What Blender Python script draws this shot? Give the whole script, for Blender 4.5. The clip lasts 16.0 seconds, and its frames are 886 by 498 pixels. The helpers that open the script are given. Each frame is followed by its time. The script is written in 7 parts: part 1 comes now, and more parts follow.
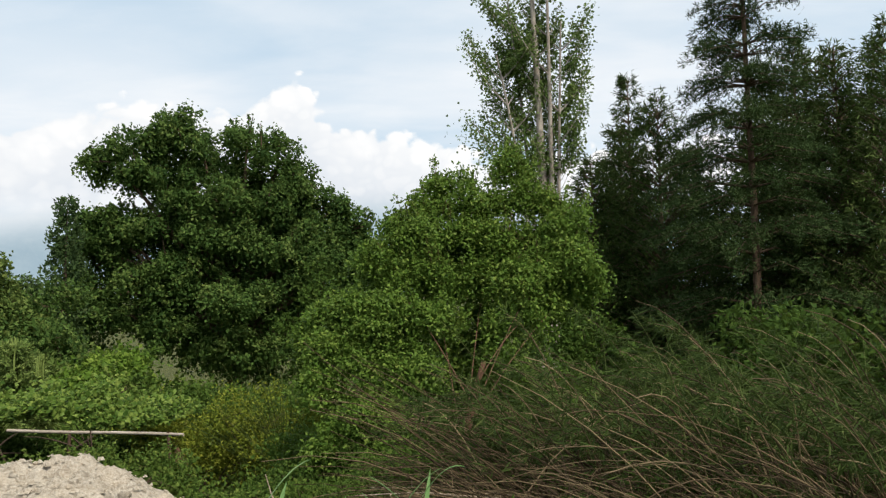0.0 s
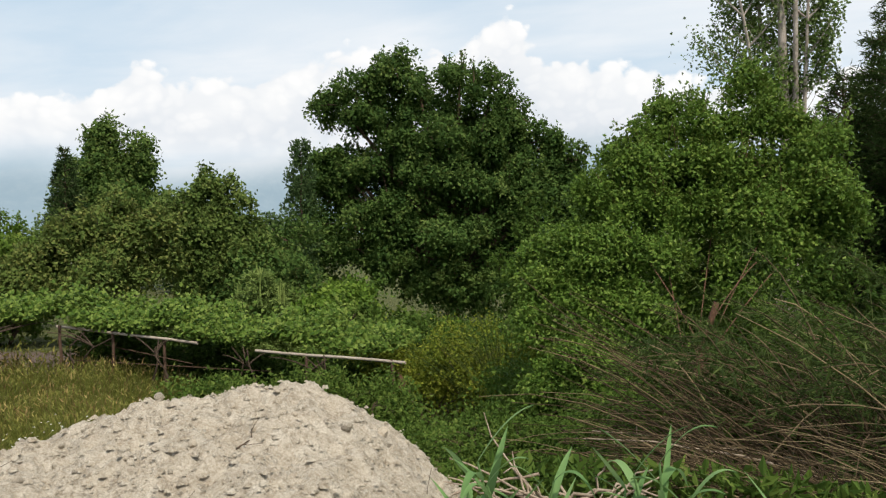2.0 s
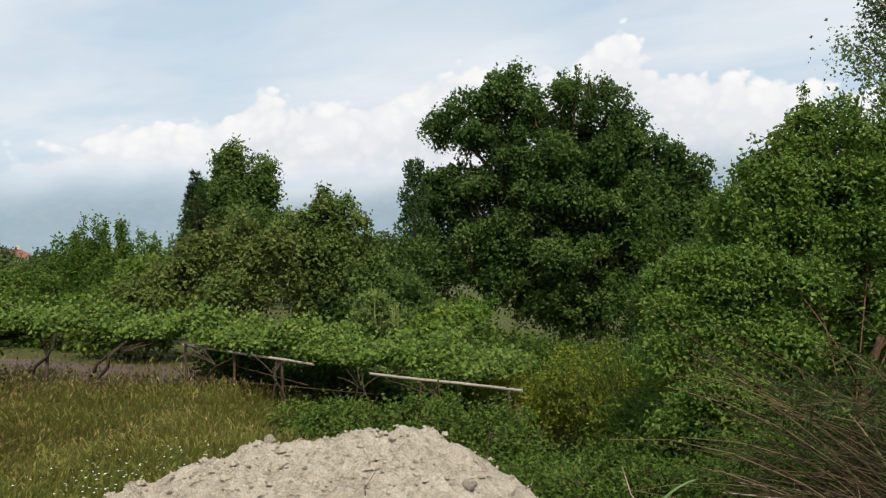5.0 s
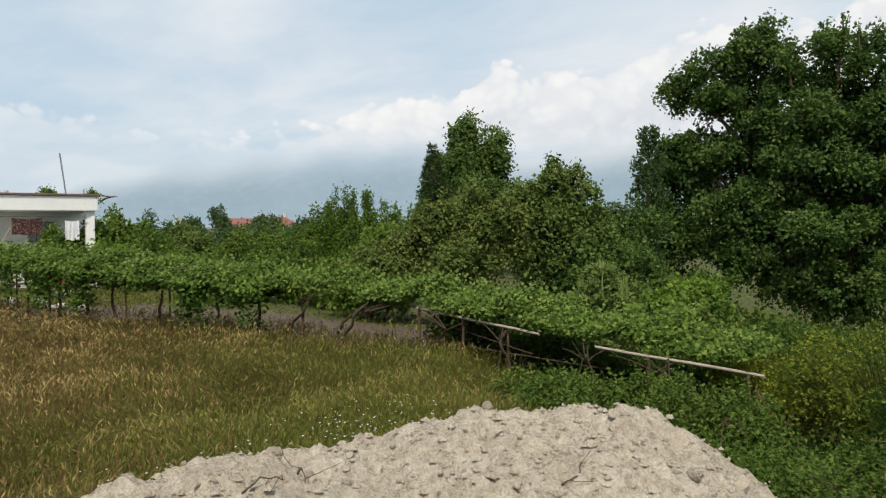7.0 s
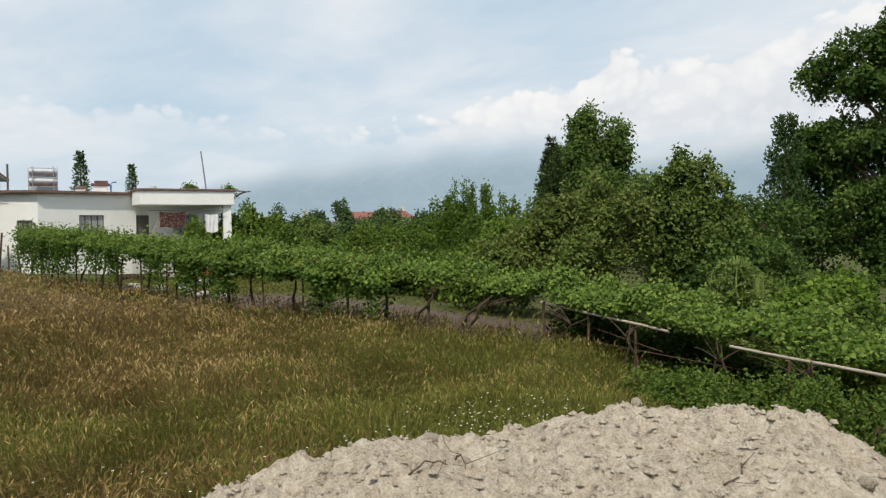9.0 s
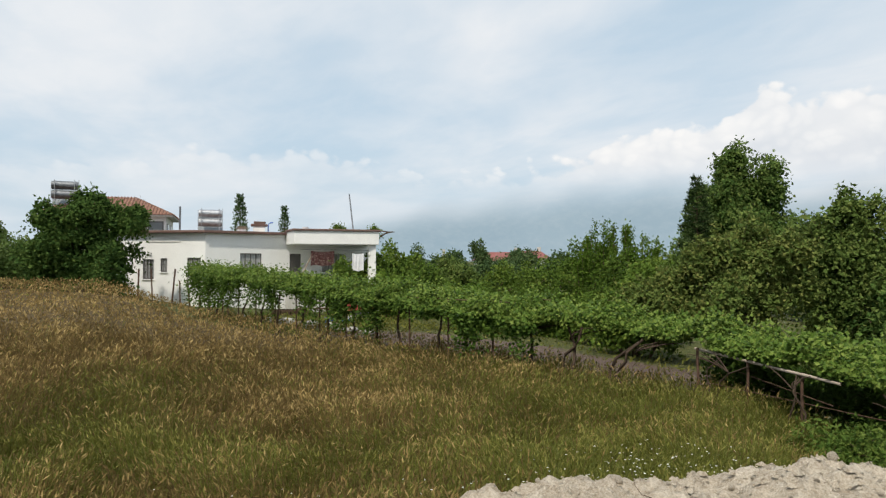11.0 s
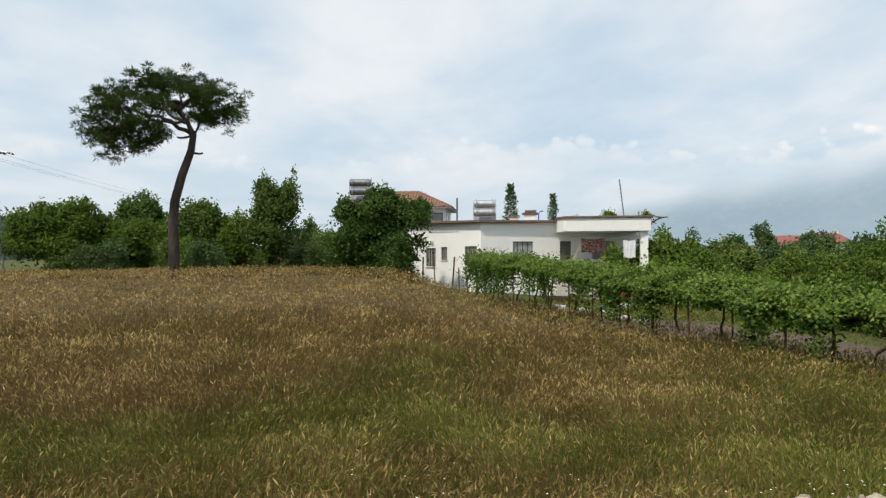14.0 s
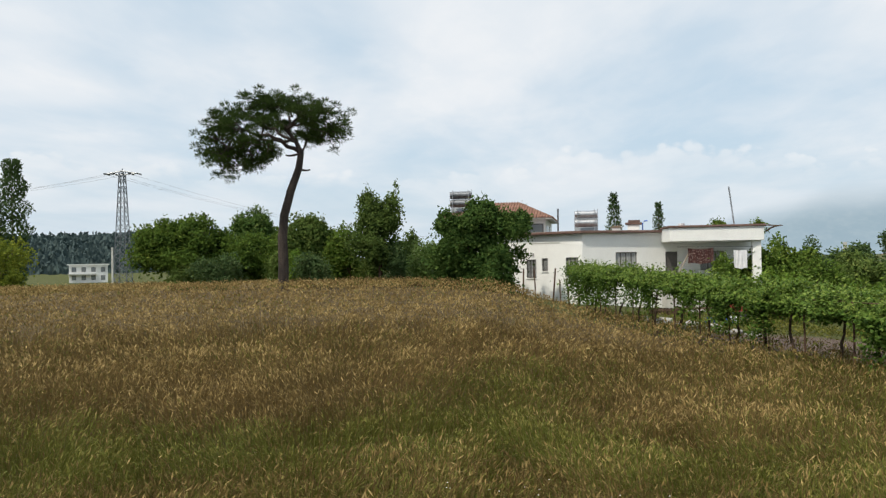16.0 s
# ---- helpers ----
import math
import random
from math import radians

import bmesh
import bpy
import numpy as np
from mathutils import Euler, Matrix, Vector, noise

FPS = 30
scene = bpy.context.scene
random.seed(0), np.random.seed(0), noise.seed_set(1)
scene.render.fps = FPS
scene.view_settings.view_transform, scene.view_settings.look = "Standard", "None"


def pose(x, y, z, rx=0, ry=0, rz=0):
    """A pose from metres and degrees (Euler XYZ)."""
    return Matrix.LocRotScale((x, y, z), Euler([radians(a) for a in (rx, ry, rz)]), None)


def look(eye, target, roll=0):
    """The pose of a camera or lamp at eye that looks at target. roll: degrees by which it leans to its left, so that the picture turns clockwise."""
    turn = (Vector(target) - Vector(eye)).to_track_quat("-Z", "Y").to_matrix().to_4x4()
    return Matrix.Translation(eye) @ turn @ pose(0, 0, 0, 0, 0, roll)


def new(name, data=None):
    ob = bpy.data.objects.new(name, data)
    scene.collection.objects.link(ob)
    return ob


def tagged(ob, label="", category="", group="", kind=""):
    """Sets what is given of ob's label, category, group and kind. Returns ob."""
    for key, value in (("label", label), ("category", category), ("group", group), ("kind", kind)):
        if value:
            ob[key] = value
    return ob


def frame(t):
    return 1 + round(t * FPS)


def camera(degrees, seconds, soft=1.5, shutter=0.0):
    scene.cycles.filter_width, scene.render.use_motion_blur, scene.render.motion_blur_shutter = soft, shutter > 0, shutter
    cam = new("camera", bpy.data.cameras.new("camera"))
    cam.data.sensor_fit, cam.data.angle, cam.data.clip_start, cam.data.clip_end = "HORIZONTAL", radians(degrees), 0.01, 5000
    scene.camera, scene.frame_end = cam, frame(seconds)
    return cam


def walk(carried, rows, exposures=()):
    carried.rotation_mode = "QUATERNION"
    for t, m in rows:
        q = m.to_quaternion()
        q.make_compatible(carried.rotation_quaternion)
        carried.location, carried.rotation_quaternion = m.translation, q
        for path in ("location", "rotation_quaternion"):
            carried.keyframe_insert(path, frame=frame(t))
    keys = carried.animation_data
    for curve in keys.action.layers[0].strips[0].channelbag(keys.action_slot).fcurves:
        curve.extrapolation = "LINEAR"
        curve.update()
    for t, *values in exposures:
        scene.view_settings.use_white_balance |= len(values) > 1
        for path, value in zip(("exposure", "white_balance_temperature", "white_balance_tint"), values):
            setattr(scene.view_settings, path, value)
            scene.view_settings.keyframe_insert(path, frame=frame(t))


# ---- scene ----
PATH = [
    (0.0, pose(0.166, -0.652, 1.680, 93.41, 1.19, -0.57)),
    (0.5, pose(0.123, -0.557, 1.666, 91.22, 0.99, 8.14)),
    (1.0, pose(0.129, -0.410, 1.658, 89.83, 1.06, 12.68)),
    (1.5, pose(0.119, -0.306, 1.654, 88.76, 0.88, 15.49)),
    (2.0, pose(0.040, -0.183, 1.644, 88.66, 1.14, 16.19)),
    (2.5, pose(-0.032, -0.165, 1.660, 88.52, 0.31, 18.76)),
    (3.0, pose(-0.062, -0.038, 1.645, 88.41, 0.30, 24.52)),
    (3.2, pose(-0.064, -0.012, 1.656, 88.97, 0.52, 26.75)),
    (5.3, pose(-0.211, 0.258, 1.723, 90.83, 1.08, 24.90)),
    (5.5, pose(-0.208, 0.280, 1.724, 91.73, 0.39, 25.94)),
    (6.0, pose(-0.208, 0.337, 1.719, 91.59, -0.12, 30.82)),
    (6.5, pose(-0.207, 0.357, 1.708, 89.29, -0.33, 38.28)),
    (7.0, pose(-0.227, 0.353, 1.707, 88.17, 0.41, 43.21)),
    (7.5, pose(-0.245, 0.332, 1.708, 88.59, 0.51, 46.91)),
    (8.0, pose(-0.264, 0.316, 1.703, 87.83, 0.65, 49.53)),
    (8.2, pose(-0.265, 0.299, 1.708, 87.46, 0.53, 50.50)),
    (10.3, pose(-0.339, -0.131, 1.729, 90.11, 0.38, 57.04)),
    (10.5, pose(-0.328, -0.148, 1.727, 90.48, 0.17, 58.76)),
    (11.0, pose(-0.290, -0.194, 1.742, 90.91, -0.24, 63.03)),
    (11.5, pose(-0.269, -0.226, 1.756, 91.04, -0.80, 66.04)),
    (12.0, pose(-0.239, -0.268, 1.764, 90.37, -0.69, 68.87)),
    (12.5, pose(-0.207, -0.314, 1.777, 90.86, -1.00, 71.18)),
    (13.0, pose(-0.186, -0.339, 1.784, 90.92, -0.99, 74.39)),
    (13.5, pose(-0.202, -0.376, 1.818, 90.41, -0.35, 77.27)),
    (14.0, pose(-0.193, -0.388, 1.813, 89.83, 0.40, 84.12)),
    (14.5, pose(-0.162, -0.347, 1.807, 89.50, 0.26, 89.61)),
    (15.0, pose(-0.141, -0.332, 1.844, 88.90, 0.28, 91.33)),
    (15.5, pose(-0.127, -0.313, 1.842, 89.20, 1.78, 91.52)),
    (16.0, pose(-0.117, -0.299, 1.859, 90.79, 0.79, 92.21)),
]
cam = camera(63.3, 16.0, soft=1.3)
walk(cam, PATH, ((0.0, 0.06), (0.7, 0.05), (1.5, 0.02), (3.0, 0.05), (5.5, -0.1), (7.5, -0.12), (10.5, -0.1), (13.0, -0.07), (16.0, -0.05)))

# ---------- world, sun, exposure ----------
EYE = 1.7
scene.view_settings.exposure = 0.0
world = bpy.data.worlds.new("sky")
scene.world = world
world.use_nodes = True
wt = world.node_tree
wt.nodes.clear()


def wn(kind, **sets):
    n = wt.nodes.new(kind)
    for k, v in sets.items():
        if k == "operation":
            n.operation = v
        elif k == "sky_type":
            n.sky_type = v
    return n


def wmath(op, a, b=None, c=None, clamp=False):
    n = wt.nodes.new("ShaderNodeMath")
    n.operation, n.use_clamp = op, clamp
    for i, v in enumerate((a, b, c)):
        if v is None:
            continue
        if isinstance(v, (int, float)):
            n.inputs[i].default_value = v
        else:
            wt.links.new(v, n.inputs[i])
    return n.outputs[0]


def wstep(v, lo, hi):
    n = wt.nodes.new("ShaderNodeMapRange")
    n.interpolation_type = "SMOOTHSTEP"
    wt.links.new(v, n.inputs[0])
    for i, q in ((1, lo), (2, hi)):
        if isinstance(q, (int, float)):
            n.inputs[i].default_value = q
        else:
            wt.links.new(q, n.inputs[i])
    return n.outputs[0]


def wnoise(vec, scale, detail, rough=0.55, dist=0.0):
    n = wt.nodes.new("ShaderNodeTexNoise")
    n.inputs["Scale"].default_value, n.inputs["Detail"].default_value = scale, detail
    n.inputs["Roughness"].default_value, n.inputs["Distortion"].default_value = rough, dist
    wt.links.new(vec, n.inputs["Vector"])
    return n.outputs["Fac"]


def wmix(fac, a, b):
    n = wt.nodes.new("ShaderNodeMix")
    n.data_type = "RGBA"
    wt.links.new(fac, n.inputs[0])
    for i, q in ((6, a), (7, b)):
        if isinstance(q, tuple):
            n.inputs[i].default_value = (*q, 1)
        else:
            wt.links.new(q, n.inputs[i])
    return n.outputs[2]


SUN_EL, SUN_AZ = 57.0, 222.0
sky = wn("ShaderNodeTexSky", sky_type="NISHITA")
sky.sun_disc, sky.sun_elevation, sky.sun_rotation = False, radians(SUN_EL), radians(360 - SUN_AZ)
sky.air_density, sky.dust_density, sky.ozone_density = 1.0, 2.2, 1.0
co = wt.nodes.new("ShaderNodeTexCoord")
sep = wt.nodes.new("ShaderNodeSeparateXYZ")
wt.links.new(co.outputs["Generated"], sep.inputs[0])
DX, DY, DZ = sep.outputs
elev = wmath("ARCSINE", DZ)
elev = wmath("MULTIPLY", elev, 57.2958)
azim = wmath("MULTIPLY", wmath("ARCTAN2", wmath("MULTIPLY", DX, -1.0), DY), 57.2958)
# high thin streaks: noise on a plane overhead
den = wmath("ADD", wmath("MAXIMUM", DZ, 0.0), 0.10)
comb = wt.nodes.new("ShaderNodeCombineXYZ")
wt.links.new(wmath("DIVIDE", DX, den), comb.inputs[0])
wt.links.new(wmath("DIVIDE", DY, den), comb.inputs[1])
rot = wt.nodes.new("ShaderNodeMapping")
rot.inputs["Rotation"].default_value = (0, 0, radians(38))
rot.inputs["Scale"].default_value = (0.6, 1.0, 1)
rot.inputs["Location"].default_value = (3.1, 0.7, 0)
wt.links.new(comb.outputs[0], rot.inputs[0])
veil = wstep(wnoise(rot.outputs[0], 0.8, 5, 0.5, 0.35), 0.34, 0.66)
fine = wstep(wnoise(rot.outputs[0], 3.3, 6, 0.6, 0.3), 0.38, 0.70)
veil = wmath("ADD", wmath("MULTIPLY", veil, 0.72), wmath("MULTIPLY", fine, 0.16), clamp=True)
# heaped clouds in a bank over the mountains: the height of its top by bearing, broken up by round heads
bank = wt.nodes.new("ShaderNodeCombineXYZ")
wt.links.new(wmath("MULTIPLY", azim, 0.1), bank.inputs[0])
wt.links.new(wmath("MULTIPLY", elev, 0.135), bank.inputs[1])
bend = wt.nodes.new("ShaderNodeTexNoise")
bend.inputs["Scale"].default_value, bend.inputs["Detail"].default_value = 2.2, 5
wt.links.new(bank.outputs[0], bend.inputs["Vector"])
warp = wt.nodes.new("ShaderNodeVectorMath")
warp.operation = "MULTIPLY_ADD"
wt.links.new(bend.outputs["Color"], warp.inputs[0])
warp.inputs[1].default_value = (0.28, 0.28, 0)
wt.links.new(bank.outputs[0], warp.inputs[2])


def heads(scale):
    n = wt.nodes.new("ShaderNodeTexVoronoi")
    n.feature, n.inputs["Scale"].default_value = "SMOOTH_F1", scale
    n.inputs["Smoothness"].default_value = 0.25
    wt.links.new(warp.outputs[0], n.inputs["Vector"])
    return n.outputs["Distance"]


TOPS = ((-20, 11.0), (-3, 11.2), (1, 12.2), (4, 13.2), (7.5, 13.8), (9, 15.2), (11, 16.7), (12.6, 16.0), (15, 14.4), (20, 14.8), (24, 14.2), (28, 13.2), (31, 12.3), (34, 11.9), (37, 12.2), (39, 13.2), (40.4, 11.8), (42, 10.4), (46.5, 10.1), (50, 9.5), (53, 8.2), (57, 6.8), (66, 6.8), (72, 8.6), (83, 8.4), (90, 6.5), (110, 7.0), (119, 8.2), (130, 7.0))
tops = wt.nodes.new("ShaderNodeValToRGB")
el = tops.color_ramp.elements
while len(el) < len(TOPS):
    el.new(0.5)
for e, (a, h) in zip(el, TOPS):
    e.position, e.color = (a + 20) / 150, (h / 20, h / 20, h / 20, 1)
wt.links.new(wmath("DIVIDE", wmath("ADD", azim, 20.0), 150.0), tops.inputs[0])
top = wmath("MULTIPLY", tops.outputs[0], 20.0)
puff, small = heads(3.6), heads(9.0)
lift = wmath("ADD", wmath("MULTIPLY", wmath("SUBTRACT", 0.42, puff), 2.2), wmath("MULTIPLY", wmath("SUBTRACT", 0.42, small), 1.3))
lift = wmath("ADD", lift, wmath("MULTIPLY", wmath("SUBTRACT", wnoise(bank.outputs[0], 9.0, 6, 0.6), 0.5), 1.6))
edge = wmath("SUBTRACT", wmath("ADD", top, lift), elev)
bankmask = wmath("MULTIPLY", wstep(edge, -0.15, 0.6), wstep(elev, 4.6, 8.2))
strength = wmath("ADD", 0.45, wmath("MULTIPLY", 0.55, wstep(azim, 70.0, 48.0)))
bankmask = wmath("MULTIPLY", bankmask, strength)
round_ = wmath("ADD", wmath("MULTIPLY", wstep(puff, 0.62, 0.2), 0.5), wmath("MULTIPLY", wstep(small, 0.6, 0.2), 0.3))
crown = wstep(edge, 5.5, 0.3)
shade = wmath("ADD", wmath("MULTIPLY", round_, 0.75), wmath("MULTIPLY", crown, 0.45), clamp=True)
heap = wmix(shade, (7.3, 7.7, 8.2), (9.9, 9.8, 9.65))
# a broad soft sheet of cloud behind the bank
soft = wmath("MULTIPLY", wmath("MULTIPLY", wstep(azim, 12.0, 22.0), wstep(azim, 44.0, 28.0)), wstep(elev, 23.0, 15.0))
veil = wmath("ADD", veil, wmath("MULTIPLY", soft, 0.5), clamp=True)
skyc = wmix(wmath("ADD", 0.78, 0.0), sky.outputs[0], (6.2, 7.75, 9.0))
skyc = wmix(veil, skyc, (8.9, 9.05, 9.25))
low = wmath("MULTIPLY", wstep(elev, 9.0, 0.0), 0.75)
skyc = wmix(low, skyc, (6.3, 7.3, 8.1))
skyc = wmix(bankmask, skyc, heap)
bg = wt.nodes.new("ShaderNodeBackground")
bg.inputs["Strength"].default_value = 0.104
wt.links.new(skyc, bg.inputs["Color"])
wt.links.new(bg.outputs[0], wt.nodes.new("ShaderNodeOutputWorld").inputs[0])

sun = new("sun", bpy.data.lights.new("sun", "SUN"))
sun.data.energy, sun.data.angle, sun.data.color = 4.2, radians(2.5), (1.0, 0.93, 0.80)
_a, _e = radians(SUN_AZ), radians(SUN_EL)
sun.matrix_world = look((-math.sin(_a) * math.cos(_e) * 50, math.cos(_a) * math.cos(_e) * 50, math.sin(_e) * 50), (0, 0, 0))


# ---------- materials ----------
def mat(name, rough=0.8, metal=0.0):
    m = bpy.data.materials.new(name)
    m.use_nodes = True
    nt = m.node_tree
    b = nt.nodes["Principled BSDF"]
    b.inputs["Roughness"].default_value, b.inputs["Metallic"].default_value = rough, metal
    b.inputs["Specular IOR Level"].default_value = 0.5 if rough < 0.7 else 0.12
    return m, nt, b


def ramp(nt, fac, stops):
    r = nt.nodes.new("ShaderNodeValToRGB")
    el = r.color_ramp.elements
    while len(el) < len(stops):
        el.new(0.5)
    for e, (p, c) in zip(el, stops):
        e.position, e.color = p, (*c, 1)
    nt.links.new(fac, r.inputs[0])
    return r.outputs[0]


def noise_of(nt, scale, detail=5, rough=0.6, coord="Object", stretch=None):
    tc = nt.nodes.new("ShaderNodeTexCoord")
    n = nt.nodes.new("ShaderNodeTexNoise")
    n.inputs["Scale"].default_value, n.inputs["Detail"].default_value, n.inputs["Roughness"].default_value = scale, detail, rough
    src = tc.outputs[coord]
    if stretch:
        mp = nt.nodes.new("ShaderNodeMapping")
        mp.inputs["Scale"].default_value = stretch
        nt.links.new(src, mp.inputs[0])
        src = mp.outputs[0]
    nt.links.new(src, n.inputs["Vector"])
    return n.outputs["Fac"]


def mixc(nt, fac, a, b, blend="MIX"):
    n = nt.nodes.new("ShaderNodeMix")
    n.data_type, n.blend_type = "RGBA", blend
    for i, q in ((0, fac), (6, a), (7, b)):
        if isinstance(q, tuple):
            n.inputs[i].default_value = (*q, 1)
        elif isinstance(q, (int, float)):
            n.inputs[i].default_value = q
        else:
            nt.links.new(q, n.inputs[i])
    return n.outputs[2]


def bump(nt, b, height, strength=0.5, dist=0.02):
    n = nt.nodes.new("ShaderNodeBump")
    n.inputs["Strength"].default_value, n.inputs["Distance"].default_value = strength, dist
    nt.links.new(height, n.inputs["Height"])
    nt.links.new(n.outputs[0], b.inputs["Normal"])


def surface(name, dark, light, rough=0.85, scale=6.0, fine=60.0, bumps=0.3, dist=0.01, metal=0.0, stretch=None):
    """A plain weathered surface: two scales of mottling and a fine relief."""
    m, nt, b = mat(name, rough, metal)
    n1, n2 = noise_of(nt, scale, 6, stretch=stretch), noise_of(nt, fine, 4, stretch=stretch)
    c = ramp(nt, n1, ((0.3, dark), (0.7, light)))
    c = mixc(nt, 0.35, c, ramp(nt, n2, ((0.3, tuple(q * 0.6 for q in dark)), (0.7, tuple(min(1, q * 1.15) for q in light)))))
    nt.links.new(c, b.inputs["Base Color"])
    bump(nt, b, n2, bumps, dist)
    return m


def leafy(name, dark, mid, light, rough=0.68, through_light=0.26, gloss=0.07):
    """Leaves: a tint of their own each, some light through them."""
    m, nt, b = mat(name, rough)
    at = nt.nodes.new("ShaderNodeAttribute")
    at.attribute_name = "tint"
    c = ramp(nt, at.outputs["Fac"], ((0.0, dark), (0.5, mid), (1.0, light)))
    nt.links.new(c, b.inputs["Base Color"])
    b.inputs["Specular IOR Level"].default_value = gloss
    tr = nt.nodes.new("ShaderNodeBsdfTranslucent")
    nt.links.new(mixc(nt, 0.4, c, tuple(min(1, q * 1.5) for q in light)), tr.inputs["Color"])
    mx = nt.nodes.new("ShaderNodeMixShader")
    mx.inputs[0].default_value = through_light
    nt.links.new(b.outputs[0], mx.inputs[1])
    nt.links.new(tr.outputs[0], mx.inputs[2])
    nt.links.new(mx.outputs[0], nt.nodes["Material Output"].inputs["Surface"])
    return m


M = {}
M["plane"] = leafy("plane_leaf", (0.029, 0.064, 0.015), (0.065, 0.118, 0.026), (0.145, 0.195, 0.050))
M["hazel"] = leafy("hazel_leaf", (0.044, 0.078, 0.018), (0.094, 0.144, 0.033), (0.176, 0.215, 0.058))
M["redhazel"] = leafy("reddish_hazel_leaf", (0.050, 0.086, 0.019), (0.104, 0.150, 0.035), (0.205, 0.215, 0.062))
M["mulberry"] = leafy("mulberry_leaf", (0.046, 0.092, 0.014), (0.094, 0.164, 0.026), (0.190, 0.256, 0.052), 0.45)
M["vine"] = leafy("vine_leaf", (0.032, 0.068, 0.010), (0.080, 0.137, 0.022), (0.180, 0.238, 0.050), 0.5, 0.22)
M["bramble"] = leafy("bramble_leaf", (0.034, 0.067, 0.011), (0.065, 0.113, 0.019), (0.144, 0.189, 0.040))
M["yellowish"] = leafy("yellowish_leaf", (0.080, 0.115, 0.014), (0.165, 0.205, 0.025), (0.300, 0.305, 0.045))
M["conifer"] = leafy("fir_needle", (0.018, 0.034, 0.011), (0.040, 0.070, 0.022), (0.085, 0.118, 0.042), 0.75, 0.08, 0.05)
M["pine"] = leafy("pine_needle", (0.022, 0.041, 0.011), (0.045, 0.077, 0.018), (0.092, 0.126, 0.036), 0.75, 0.10, 0.05)
M["young_pine"] = leafy("young_pine_needle", (0.065, 0.109, 0.026), (0.123, 0.181, 0.046), (0.217, 0.275, 0.078), 0.6, 0.15)
M["poplar"] = leafy("poplar_leaf", (0.056, 0.100, 0.024), (0.105, 0.169, 0.042), (0.210, 0.263, 0.094), 0.45, 0.28)
M["orchard"] = leafy("orchard_leaf", (0.038, 0.071, 0.012), (0.081, 0.137, 0.020), (0.176, 0.226, 0.043))
M["lush"] = leafy("lush_leaf", (0.046, 0.090, 0.012), (0.090, 0.158, 0.020), (0.180, 0.250, 0.042))
M["far"] = leafy("far_leaf", (0.036, 0.068, 0.024), (0.062, 0.105, 0.036), (0.114, 0.154, 0.060))
M["cane_leaf"] = leafy("cane_leaf", (0.022, 0.040, 0.009), (0.053, 0.084, 0.019), (0.122, 0.152, 0.046), 0.6)
M["reed_leaf"] = leafy("reed_leaf", (0.085, 0.165, 0.055), (0.140, 0.250, 0.085), (0.240, 0.340, 0.150), 0.45, 0.3)
M["wheat"] = leafy("ripe_wheat", (0.098, 0.066, 0.023), (0.215, 0.146, 0.051), (0.390, 0.285, 0.119), 0.75, 0.2, 0.15)
M["grass"] = leafy("green_grass", (0.068, 0.083, 0.013), (0.134, 0.140, 0.026), (0.242, 0.215, 0.058), 0.65, 0.25, 0.15)
M["dry"] = leafy("dry_stalk", (0.042, 0.028, 0.015), (0.110, 0.077, 0.042), (0.290, 0.220, 0.125), 0.8, 0.1, 0.2)
M["flower"] = surface("white_petal", (0.7, 0.7, 0.62), (0.85, 0.85, 0.8))
M["bark"] = surface("brown_bark", (0.055, 0.036, 0.024), (0.16, 0.11, 0.075), 0.9, 5, 40, 0.8, 0.03, 0, (1, 1, 0.25))
M["redbark"] = surface("reddish_bark", (0.065, 0.034, 0.022), (0.17, 0.095, 0.06), 0.9, 8, 50, 0.8, 0.02, 0, (1, 1, 0.25))
M["pinebark"] = surface("pine_bark", (0.030, 0.026, 0.024), (0.10, 0.080, 0.068), 0.95, 4, 30, 1.0, 0.05, 0, (1, 1, 0.35))
M["palebark"] = surface("pale_poplar_bark", (0.17, 0.135, 0.11), (0.52, 0.46, 0.40), 0.85, 5, 30, 0.6, 0.02, 0, (1, 1, 0.4))
M["vinewood"] = surface("dark_vine_wood", (0.03, 0.022, 0.016), (0.10, 0.07, 0.05), 0.95, 9, 70, 0.8, 0.02)
M["paint"] = surface("white_wall_paint", (0.76, 0.76, 0.74), (0.86, 0.86, 0.84), 0.85, 0.9, 25, 0.15, 0.01)
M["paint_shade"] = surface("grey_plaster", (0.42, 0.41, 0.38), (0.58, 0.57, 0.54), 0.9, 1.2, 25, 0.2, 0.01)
M["trim"] = surface("brown_red_roof_edge", (0.11, 0.068, 0.058), (0.22, 0.145, 0.125), 0.85, 2, 30, 0.3)
M["tile"] = surface("red_roof_tile", (0.15, 0.08, 0.06), (0.30, 0.17, 0.125), 0.85, 2.5, 20, 0.4)
M["redmetal"] = surface("red_sheet_roof", (0.16, 0.045, 0.038), (0.26, 0.085, 0.07), 0.6, 1.5, 12, 0.2)
M["steel"] = surface("dull_galvanised_steel", (0.30, 0.31, 0.33), (0.55, 0.56, 0.58), 0.42, 5, 40, 0.1, 0.005, 0.85)
M["darksteel"] = surface("dark_tank_steel", (0.10, 0.11, 0.12), (0.24, 0.25, 0.27), 0.45, 5, 40, 0.1, 0.005, 0.7)
M["rust"] = surface("rusty_iron", (0.06, 0.038, 0.030), (0.16, 0.10, 0.07), 0.85, 9, 70, 0.4, 0.004, 0.3)
M["pole"] = surface("weathered_pale_pole", (0.16, 0.12, 0.09), (0.48, 0.42, 0.35), 0.8, 6, 60, 0.4, 0.004, 0, (0.3, 1, 1))
M["iron"] = surface("black_iron", (0.02, 0.02, 0.022), (0.06, 0.06, 0.06), 0.6, 8, 50, 0.2)
